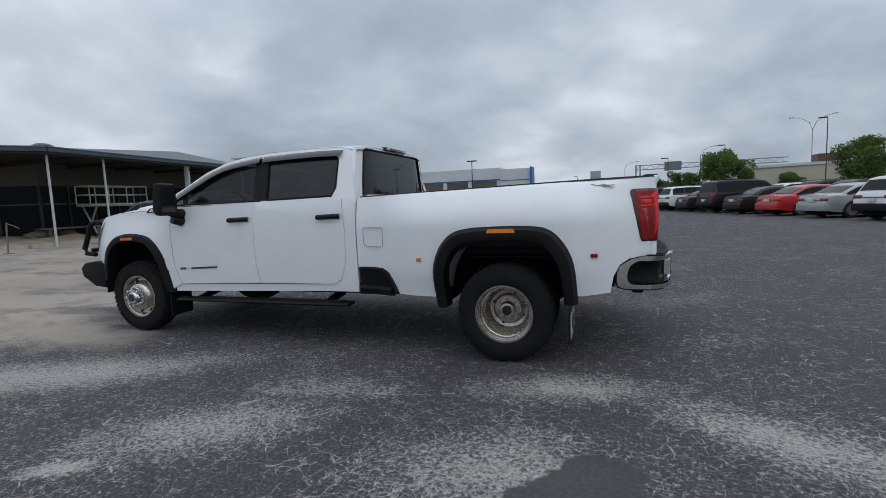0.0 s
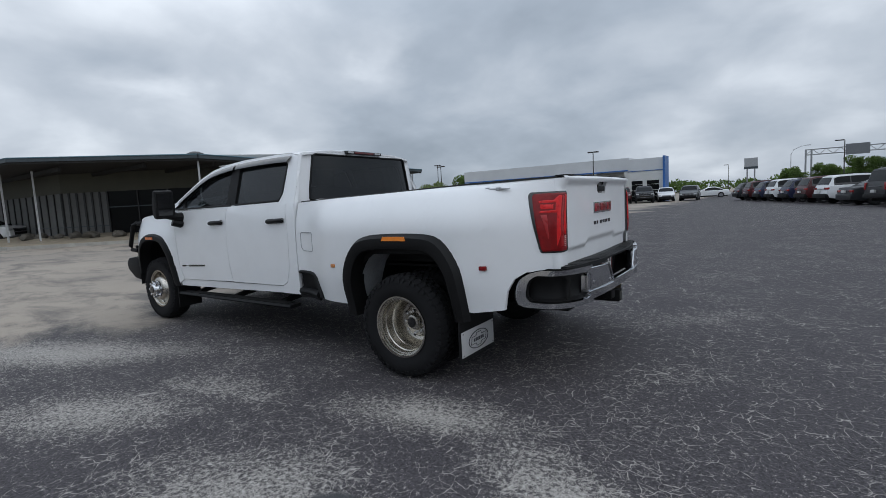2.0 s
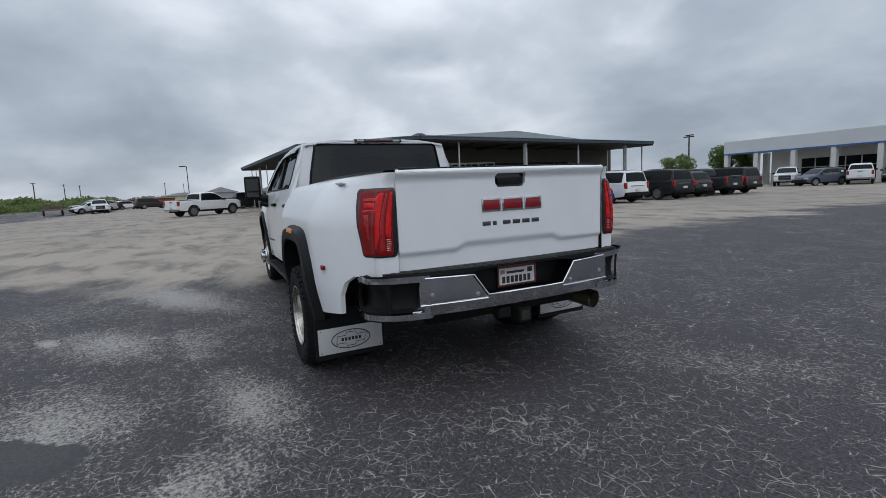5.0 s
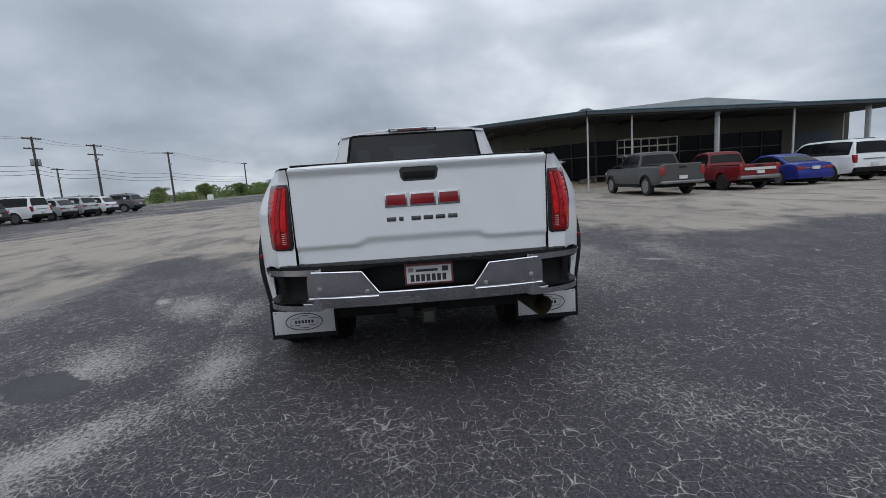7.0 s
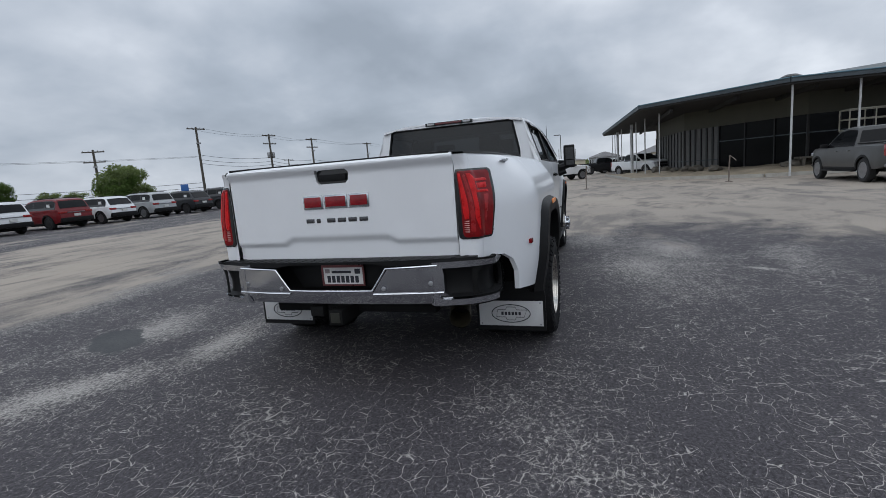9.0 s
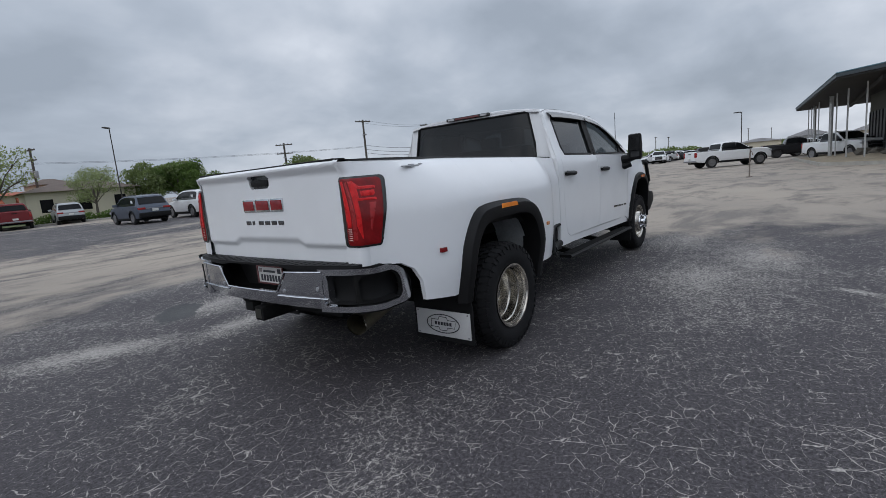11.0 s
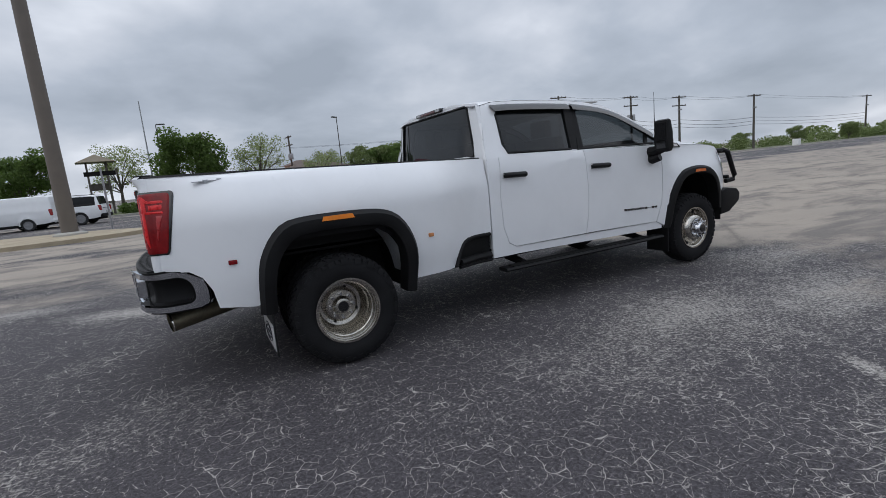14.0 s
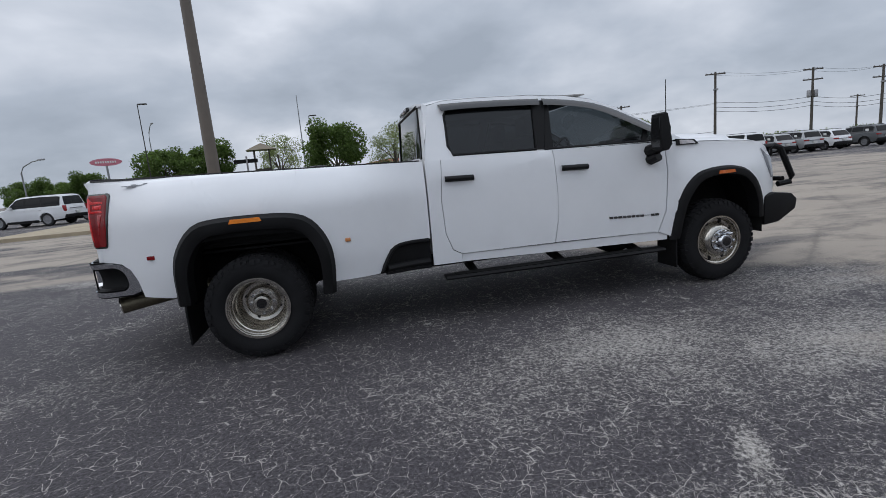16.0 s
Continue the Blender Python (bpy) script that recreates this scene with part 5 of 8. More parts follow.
def front_wheel(s):
    w = part("front_wheel", tyre_mesh(0.25), RUBBER, truck, "front wheel with an off-road tyre")
    tread(w, 0.25)
    dish = lathe(bmesh.new(), [(0.238, 0.095), (0.246, 0.100), (0.246, 0.114), (0.236, 0.114), (0.231, 0.100), (0.222, 0.094), (0.216, 0.060), (0.206, 0.048), (0.186, 0.046), (0.176, 0.060), (0.160, 0.102), (0.150, 0.120), (0.135, 0.133), (0.10, 0.138), (0.0, 0.138)], "y", (0, 0, 0), 48, caps=(False, False))
    part("rim", dish, RIM_STEEL, w, "polished steel front rim")
    for k in range(8):
        part("hand_hole", ring_of(bmesh.new(), 1, 0.192, 0.04, 0.050, 0.019, 12, 0.3 + math.pi / 4 * k), DARK, w)
    part("hub", lathe(bmesh.new(), [(0.118, 0.136), (0.115, 0.15), (0.08, 0.158), (0.07, 0.20), (0.06, 0.212), (0.0, 0.212)], "y", (0, 0, 0), 30), CHROME, w, "chrome hub")
    part("hub_cap", lathe(bmesh.new(), [(0.045, 0.212), (0.043, 0.218), (0.0, 0.22)], "y", (0, 0, 0), 24), GLOSS_BLACK, w, "black hub cap")
    for k in range(8):
        part("lug_nut", ring_of(bmesh.new(), 1, 0.098, 0.15, 0.198, 0.016, 6, math.pi / 4 * k), CHROME, w)
    w.matrix_world = pose(-WHEELBASE, s * 0.93, TYRE_R) @ (pose(0, 0, 0) if s > 0 else pose(0, 0, 0, 0, 0, 180))


for s in (-1, 1):
    rear_wheel(s)
    front_wheel(s)
    part("front_flap", prismed([(s * 0.75, 0.20), (s * 1.04, 0.20), (s * 1.04, 0.60), (s * 0.75, 0.60)], "x", -3.90, -3.885), BLACK_TRIM, truck, "black front mud guard")

# Cabin, seen dimly through the glass.
cabin = part("cabin_floor", boxed(-3.9, -1.5, -0.85, 0.85, 0.9, 0.95), CABIN, truck)
part("dashboard", prismed([(-3.98, 1.0), (-3.98, 1.43), (-3.75, 1.46), (-3.5, 1.40), (-3.45, 1.1)], "y", -0.88, 0.88, 0.02), CABIN, truck)
for sx, wide in ((-2.75, 0.27), (-1.85, 0.62)):
    for sy in ((-0.42, 0.42) if wide < 0.5 else (0,)):
        part("seat_back", prismed([(sx - 0.1, 1.0), (sx + 0.06, 1.0), (sx + 0.18, 1.60), (sx + 0.06, 1.62)], "y", sy - wide, sy + wide, 0.03), CABIN, truck)
        for hy in ((sy,) if wide < 0.5 else (-0.42, 0.42)):
            part("head_rest", boxed(sx + 0.08, sx + 0.18, hy - 0.13, hy + 0.13, 1.62, 1.80, bevel=0.03), CABIN, truck)
bm = bmesh.new()
tube(bm, [(-3.40 - 0.06 * math.sin(a), -0.42 + 0.19 * math.cos(a), 1.42 + 0.18 * math.sin(a)) for a in [k * 2 * math.pi / 24 for k in range(25)]], 0.016, 6)
tube(bm, [(-3.40, -0.60, 1.42), (-3.46, -0.42, 1.40), (-3.40, -0.24, 1.42)], 0.02, 6)
part("steering_wheel", bm, CABIN, truck)
part("headliner", boxed(-3.1, -1.6, -0.8, 0.8, 1.935, 1.945), surface("grey_headliner", (0.35, 0.34, 0.33), 0.08), truck)
part("back_shelf", boxed(-1.62, -1.5, -0.85, 0.85, 0.9, 1.45), CABIN, truck)


# ---- the canopy building ----
TEAL_ROOF = surface("teal_metal_roof", (0.09, 0.17, 0.21), 0.15, 3, 40, 0.45, metal=0.3)
PALE_PANEL = surface("pale_roof_panel", (0.34, 0.37, 0.38), 0.1, 2, 40, 0.6)
# Near-black, so the colour itself carries the shade below the roof; rafters share it.
SOFFIT = surface("shaded_soffit", (0.018, 0.017, 0.016), 0.35, 0.6, 12, 0.85)
STORE_GLASS = surface("black_storefront_glass", (0.006, 0.0065, 0.007), 0.2, 1, 10, 0.2, bump=0, spec=0.12)
# Beige set far darker than the panel, with the canopy's shade put into it.
SHADED_BEIGE = surface("shaded_beige_panel", (0.078, 0.077, 0.058), 0.12, 1.5, 40, 0.8)
CURTAIN = surface("grey_blind", (0.125, 0.125, 0.122), 0.15, 2, 30, 0.7)
POST = surface("painted_steel_post", (0.48, 0.49, 0.49), 0.15, 4, 40, 0.5)
GUTTER = surface("dark_fascia", (0.06, 0.075, 0.085), 0.2, 3, 40, 0.5, metal=0.3)
MULLION = surface("dark_window_frame", (0.018, 0.018, 0.018), 0.2, 3, 40, 0.5)
DIRT = surface("dry_dirt", (0.30, 0.25, 0.18), 0.25, 1.2, 40, 0.95, bump=0.4)
KERB = surface("kerb_concrete", (0.36, 0.345, 0.31), 0.18, 2.5, 60, 0.9, bump=0.3)

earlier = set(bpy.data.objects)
EAVE = [(-21.6, 28.6, 4.12), (-21.6, 9.6, 4.42), (-29.0, 3.95, 4.66), (-51.8, 1.9, 4.45), (-51.8, 28.6, 4.45)]
canopy = thing("canopy_building", "low building with a dark open canopy on steel posts", "building", kind="structure")
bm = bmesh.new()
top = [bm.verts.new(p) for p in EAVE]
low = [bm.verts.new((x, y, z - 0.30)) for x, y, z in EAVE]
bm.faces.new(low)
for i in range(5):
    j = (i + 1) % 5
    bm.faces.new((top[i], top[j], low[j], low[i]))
part("soffit", bm, SOFFIT, canopy, "corrugated canopy soffit with its shade in the colour")
bm = bmesh.new()
ridge = [bm.verts.new(p) for p in ((-21.6, 16.3, 4.78), (-46.0, 16.3, 5.1))]
rim = [bm.verts.new((x, y, z + 0.012)) for x, y, z in EAVE]
rim_front = [bm.verts.new(p) for p in ((-21.6, 22.0, 4.235), (-21.6, 10.2, 4.425))]
for f in ((rim[0], rim_front[0], ridge[0], ridge[1], rim[4]), (rim_front[1], rim[1], rim[2], rim[3], ridge[1], ridge[0]), (rim[3], rim[4], ridge[1])):
    bm.faces.new(f)
bmesh.ops.triangulate(bm, faces=bm.faces)
part("roof", bm, TEAL_ROOF, canopy, "teal standing-seam metal roof", 10)
part("gable", prismed([(10.3, 4.43), (21.9, 4.24), (16.3, 4.77)], "x", -21.62, -21.56), PALE_PANEL, canopy, "pale grey low gable panel")
for i, (a, b) in enumerate(zip(EAVE[:4], EAVE[1:4])):
    bm = bmesh.new()
    p, q = Vector(a), Vector(b)
    out = (q - p).cross(Vector((0, 0, 1))).normalized() * -1
    vs = [bm.verts.new(v) for v in (p + out * 0.06, q + out * 0.06, q + out * 0.06 - Vector((0, 0, 0.2)), p + out * 0.06 - Vector((0, 0, 0.2)), p, q, q - Vector((0, 0, 0.2)), p - Vector((0, 0, 0.2)))]
    for f in ((0, 1, 2, 3), (4, 5, 1, 0), (3, 2, 6, 7), (0, 3, 7, 4), (1, 5, 6, 2)):
        bm.faces.new([vs[k] for k in f])
    part("gutter", bm, GUTTER, canopy, "dark metal gutter")
    edge = bmesh.new()
    tube(edge, [p + out * 0.06, q + out * 0.06], 0.035, 6)
    part("drip_edge", edge, TEAL_ROOF, canopy, "teal metal drip edge")
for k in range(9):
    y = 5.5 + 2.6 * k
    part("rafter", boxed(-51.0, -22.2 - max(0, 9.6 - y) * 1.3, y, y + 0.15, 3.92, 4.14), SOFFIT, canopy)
for x, y, r in ((-22, 9.8, 0.06), (-22, 12.3, 0.06), (-22, 17.2, 0.11), (-22, 21.7, 0.07), (-22, 26.1, 0.1), (-22.2, 28.1, 0.06), (-26, 28.4, 0.06), (-30.3, 5.2, 0.06), (-33.4, 4.6, 0.07), (-36.2, 4.2, 0.06), (-38.2, 4.0, 0.13), (-42.5, 3.4, 0.06), (-46.5, 3.2, 0.12), (-48.2, 3.0, 0.06), (-50.6, 2.8, 0.06), (-50.8, 9.0, 0.06)):
    r = r * 0.58 if r < 0.1 else r * 0.85
    bm = boxed(x - r, x + r, y - r, y + r, 0.0, 4.16)
    p = part("post", bm, POST, canopy, "painted steel post")
    if r >= 0.08:
        bm = bmesh.new()
        tube(bm, [(x + 0.32, y - 0.1, 4.15), (x + 0.30, y - 0.08, 3.95), (x + 0.14, y, 3.72), (x + 0.13, y, 0.4)], 0.06, 8)
        part("downspout", bm, POST, p)

WALL = [(-26.0, 28.8), (-26.0, 11.8), (-30.1, 8.55), (-32.2, 6.95), (-42.0, 6.2)]
for i, (a, b) in enumerate(zip(WALL, WALL[1:])):
    p, q = Vector(a), Vector(b)
    d = (q - p).normalized()
    length = (q - p).length
    turn = math.degrees(math.atan2(d.y, d.x))
    w = thing("wall_showroom", "beige panel wall, darkened for canopy shade, over dark storefront glass", "wall", (p.x, p.y, 0), turn, kind="structure")
    part("band", boxed(0, length, 0.0, -0.25, 2.98, 4.14), SHADED_BEIGE, w, "beige wall panel with canopy shade in its colour")
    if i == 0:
        part("garage_panel", boxed(0, 4.6, 0, -0.25, 0, 2.98), SHADED_BEIGE, w)
        gd = part("garage_door", boxed(1.1, 3.6, 0.012, 0.02, 0.1, 2.75), surface("blue_grey_door", (0.035, 0.05, 0.075), 0.15, 2, 30, 0.5), w, "dark blue roll-up door")
        for k in range(5):
            part("door_rib", boxed(1.1, 3.6, 0.02, 0.035, 0.5 + 0.5 * k, 0.53 + 0.5 * k), bpy.data.materials["blue_grey_door"], gd)
        start = 4.6
    else:
        start = 0.0
    strips = i >= 2
    part("glazing", boxed(start, length, -0.04, -0.10, 0.25, 2.98), CURTAIN if strips else STORE_GLASS, w, "pale window blinds behind glass" if strips else "black storefront glass")
    part("plinth", boxed(start, length, 0.0, -0.25, 0.0, 0.25), GUTTER, w)
    n = max(2, int((length - start) / (0.44 if i == 2 else 0.9 if strips else 1.35)))
    for k in range(n + 1):
        x = start + (length - start) * k / n
        wide = 0.05 if strips else 0.035
        part("mullion", boxed(x - wide, x + wide, 0.03, -0.12, 0.25, 2.98), MULLION, w)
    part("transom", boxed(start, length, 0.02, -0.12, 2.0 if not strips else 0.9, 2.06 if not strips else 0.95), GUTTER, w)
solid("wall_back", prismed([(-26.3, 28.6), (-26.3, 11.9), (-31.8, 7.7), (-42.0, 6.7), (-42.0, 28.6)], "z", 0.02, 4.13), SHADED_BEIGE, "plain wall behind the showroom", "wall", kind="structure")
# The dirt rises from the kerb to the wall in an uneven mound.
KERB_LINE = [(-22.4, 12.5), (-22.4, 9.0), (-28.6, 3.6), (-42.5, 2.2)]
WALL_LINE = [(-25.95, 12.5), (-25.95, 11.7), (-31.7, 7.3), (-42.5, 6.3)]
bm = bmesh.new()


def on_line(points, u):
    k = min(2, int(u * 3))
    return Vector(points[k]).lerp(Vector(points[k + 1]), u * 3 - k)


def mound(u, v):
    p = on_line(KERB_LINE, u).lerp(on_line(WALL_LINE, u), v)
    rise = 0.38 * ease(0.0, 0.8, v) * (0.75 + 0.5 * noise.noise(Vector((p.x * 0.4, p.y * 0.4, 0))))
    return Vector((p.x, p.y, 0.13 + rise + 0.05 * noise.noise(Vector((p.x * 1.7, p.y * 1.7, 3)))))


sheet(bm, 60, 14, mound)
thicken(bm, (0, 0, -0.3))
solid("planting_bed", bm, DIRT, "dry tan dirt bed rising from a low kerb", "planting bed", kind="structure")
bm = bmesh.new()
for a, b in (((-22.3, 12.5), (-22.3, 8.9)), ((-22.3, 8.9), (-28.6, 3.45)), ((-28.6, 3.45), (-42.5, 2.05))):
    p, q = Vector((*a, 0)), Vector((*b, 0))
    n = (q - p).cross(Vector((0, 0, 1))).normalized() * 0.15
    prism(bm, [(v.x, v.y) for v in (p - n * 0.2, q - n * 0.2, q - n, p - n)], "z", 0.0, 0.17)
solid("kerb", bm, KERB, "pale concrete kerb along the planting bed", "kerb", kind="structure")


RUSTY = surface("rusty_pipe", (0.16, 0.13, 0.11), 0.3, 9, 60, 0.8)


def leaning_pipe(x, y, lean):
    bm = bmesh.new()
    tube(bm, [(0, 0, 0), (lean * 0.6, 0, 0.75), (lean, 0.02, 1.25)], 0.03, 8)
    tube(bm, [(lean, 0.02, 1.22), (lean + 0.25, 0.1, 1.12), (lean + 0.5, 0.15, 1.0)], 0.018, 6)
    box(bm, -0.15, 0.2, -0.12, 0.12, 0.0, 0.03)
    solid("sign_stub", bm, RUSTY, "rusty leaning pipe with a bent arm", "pipe", (x, y, 0), group="leaning pipes at the kerb")


leaning_pipe(-21.9, 7.4, 0.08)
leaning_pipe(-23.2, 0.9, -0.1)
bm = bmesh.new()
X0, X1, Y0, Y1, Z0, Z1 = -24.6, -23.6, 12.6, 15.8, 1.92, 2.88
for y in (Y0, Y0 + 1.0, Y0 + 2.0, Y1):
    for x in (X0, X1):
        tube(bm, [(x, y, Z0), (x, y, Z1)], 0.03, 6)
for z in (Z0, Z0 + 0.5, Z1):
    for x in (X0, X1):
        tube(bm, [(x, Y0, z), (x, Y1, z)], 0.03, 6)
    for y in (Y0, Y1):
        tube(bm, [(X0, y, z), (X1, y, z)], 0.03, 6)
lift = thing("work_platform", "pale steel cage of a parked work platform", "platform", kind="")
part("cage", bm, surface("cream_steel", (0.42, 0.40, 0.33), 0.2, 3, 40, 0.6), lift)
part("deck", boxed(X0, X1, Y0, Y1, Z0 - 0.1, Z0), GREY_METAL, lift)
for y in (Y0 + 0.3, Y1 - 0.3):
    bm = bmesh.new()
    tube(bm, [(X0, y, 0.1), (X1, y, Z0 - 0.1)], 0.05, 6)
    tube(bm, [(X1, y, 0.1), (X0, y, Z0 - 0.1)], 0.05, 6)
    part("scissor_leg", bm, GREY_METAL, lift)
ROCK = surface("weathered_rubble", (0.10, 0.09, 0.075), 0.4, 3, 30, 0.9, bump=0.5)
rng = random.Random(5)
for k in range(22):
    bm = bmesh.new()
    bmesh.ops.create_icosphere(bm, subdivisions=2, radius=1.0)
    for v in bm.verts:
        v.co *= 0.8 + 0.5 * noise.noise(v.co * 1.3 + Vector((k * 3.1, 0, 0)))
    s = rng.uniform(0.18, 0.42)
    for v in bm.verts:
        v.co = Vector((v.co.x * s, v.co.y * s * 1.2, v.co.z * s * 0.7))
    u = rng.random()
    x, y = (-24.9 - rng.uniform(0, 0.8), 10.6 + 2.0 * u) if k < 12 else (-27.0 - 6 * u + rng.uniform(-0.4, 0.4), 8.2 - 3.0 * u + rng.uniform(-0.3, 0.3))
    solid("rock", bm, ROCK, "dark weathered rock in the dirt bed", "rock", (x, y, 0.34 + s * 0.35), group="rocks in the dirt bed")
vent = thing("roof_vent", "small dark rounded roof vent at the eave", "vent", (-22.1, 9.75, 4.40))
part("cap", lathe(bmesh.new(), [(0.0, 0.22), (0.22, 0.20), (0.42, 0.10), (0.46, 0.0)], "z", (0, 0, 0), 16), MULLION, vent)
part("collar", lathe(bmesh.new(), [(0.30, -0.06), (0.30, 0.02)], "z", (0, 0, 0), 16), MULLION, vent)
bench = thing("salvage_bench", "dark weathered bench under the canopy", "bench", (-24.9, 12.6, 0))
part("top", boxed(-0.4, 0.4, -1.6, 1.6, 0.72, 0.80), ROCK, bench)
for y in (-1.4, 1.4):
    part("leg", boxed(-0.35, 0.35, y - 0.06, y + 0.06, 0.16, 0.72), ROCK, bench)

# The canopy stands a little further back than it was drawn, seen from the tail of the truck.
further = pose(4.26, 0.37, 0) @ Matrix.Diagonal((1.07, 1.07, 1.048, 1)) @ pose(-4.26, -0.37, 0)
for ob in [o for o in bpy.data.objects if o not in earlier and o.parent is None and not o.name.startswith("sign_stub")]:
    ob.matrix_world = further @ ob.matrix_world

# ---- the dealership across the lot ----
STUCCO = surface("white_stucco", (0.60, 0.60, 0.58), 0.06, 0.8, 40, 0.85)
GREY_FASCIA = surface("grey_fascia", (0.56, 0.575, 0.59), 0.06, 0.5, 30, 0.7)
BLUE = surface("blue_panel", (0.03, 0.12, 0.36), 0.1, 2, 30, 0.4)
deal = thing("dealership", "long white showroom with a blue entrance slab and grey fascia", "building")
FY = 60.0
part("fascia", boxed(-37, -12.4, FY, FY + 6, 4.1, 5.65), GREY_FASCIA, deal, "grey fascia")
part("blue_stripe", boxed(-37, -12.4, FY - 0.06, FY, 3.96, 4.12), BLUE, deal, "blue stripe")
part("back_wall", boxed(-33, -12.4, FY + 3.6, FY + 9, 0, 5.3), STUCCO, deal, "white rear wall")
part("shop_window", boxed(-29.5, -12.9, FY + 3.5, FY + 3.58, 0.3, 2.95), STORE_GLASS, deal, "dark showroom glass")
for k in range(12):
    x = -29.5 + 16.6 * k / 11
    part("mullion", boxed(x - 0.05, x + 0.05, FY + 3.44, FY + 3.5, 0.3, 2.95), STUCCO, deal)
part("transom", boxed(-29.5, -12.9, FY + 3.44, FY + 3.5, 1.85, 1.92), STUCCO, deal)
for x in (-36.7, -32.9, -28.65, -24.6, -20.5, -16.85, -12.75):
    part("column", boxed(x - 0.25, x + 0.25, FY, FY + 0.6, 0, 4.0), STUCCO, deal, "white column")
for x in (-36.7, -34.6, -32.2):
    part("column", boxed(x - 0.3, x + 0.3, FY + 5, FY + 5.6, 0, 4.0), STUCCO, deal)
front = part("entrance_block", boxed(-12.4, -8.3, FY - 0.4, FY + 1.6, 0, 5.35), STUCCO, deal, "white entrance block")
part("fascia_panel", boxed(-12.4, -8.3, FY - 0.44, FY - 0.4, 3.85, 5.37), GREY_FASCIA, front)
part("fascia_joint", boxed(-12.4, -8.3, FY - 0.47, FY - 0.43, 3.83, 3.9), BLUE, front)
for a, b in ((-12.0, -10.7), (-10.2, -8.8)):
    part("bay_door", boxed(a, b, FY - 0.46, FY - 0.4, 0.1, 2.65), STORE_GLASS, front, "dark glass bay door")
    for k in range(3):
        part("bay_bar", boxed(a, b, FY - 0.48, FY - 0.46, 0.75 + 0.7 * k, 0.79 + 0.7 * k), STUCCO, front)
part("blue_slab", boxed(-8.3, -8.05, FY - 0.9, FY + 1.7, 0, 5.5), BLUE, deal, "tall blue entrance slab")


# ---- parked vehicles ----
TYRE_FAR = surface("parked_tyre", (0.018, 0.018, 0.019), 0.3, 8, 60, 0.8)
ALLOY = surface("alloy_rim", (0.27, 0.27, 0.28), 0.2, 8, 60, 0.35, metal=0.8)
CAR_GLASS = surface("parked_car_glass", (0.008, 0.009, 0.010), 0.2, 2, 20, 0.14, bump=0, spec=0.16)
RIM_DARK = surface("dark_alloy_rim", (0.05, 0.05, 0.052), 0.2, 8, 60, 0.4, metal=0.6)
LAMP_RED = surface("parked_tail_lamp", (0.28, 0.015, 0.015), 0.2, 9, 50, 0.2, coat=0.5)
LAMP_CLEAR = surface("parked_head_lamp", (0.45, 0.46, 0.48), 0.2, 9, 50, 0.15, coat=0.6)
PLATE = surface("blank_plate", (0.6, 0.6, 0.58), 0.08)
STICKER = surface("window_sheet", (0.75, 0.75, 0.74), 0.04)
COLOURS = {
    "white": (0.72, 0.73, 0.74), "silver": (0.36, 0.37, 0.38), "grey": (0.10, 0.105, 0.11), "black": (0.010, 0.010, 0.012), "charcoal": (0.030, 0.032, 0.036),
    "red": (0.15, 0.008, 0.011), "bright": (0.46, 0.012, 0.016), "maroon": (0.055, 0.008, 0.010), "blue": (0.018, 0.03, 0.22), "navy": (0.015, 0.02, 0.05), "bluegrey": (0.085, 0.10, 0.13), "brown": (0.024, 0.019, 0.017), "dustgrey": (0.068, 0.068, 0.066),
}
PAINTS = {k: paint(k + "_car_paint", v, 0.25 if k in ("silver", "grey", "bluegrey", "charcoal", "blue") else 0.0) for k, v in COLOURS.items()}
KINDS = {
    # length, height, belt, half width, wheel radius, axle spacing, sill
    "suv": (4.85, 1.74, 1.10, 0.97, 0.38, 2.86, 0.33),
    "big_suv": (5.4, 1.93, 1.18, 1.02, 0.41, 3.15, 0.36),
    "crossover": (4.6, 1.66, 1.04, 0.93, 0.36, 2.72, 0.30),
    "sedan": (4.8, 1.44, 0.93, 0.91, 0.34, 2.80, 0.24),
    "pickup": (5.9, 1.93, 1.22, 1.01, 0.42, 3.68, 0.46),
    "old_pickup": (5.4, 1.75, 1.08, 0.97, 0.38, 3.3, 0.42),
    "van": (5.7, 2.1, 1.22, 1.0, 0.37, 3.4, 0.36),
}
GARAGE = {}


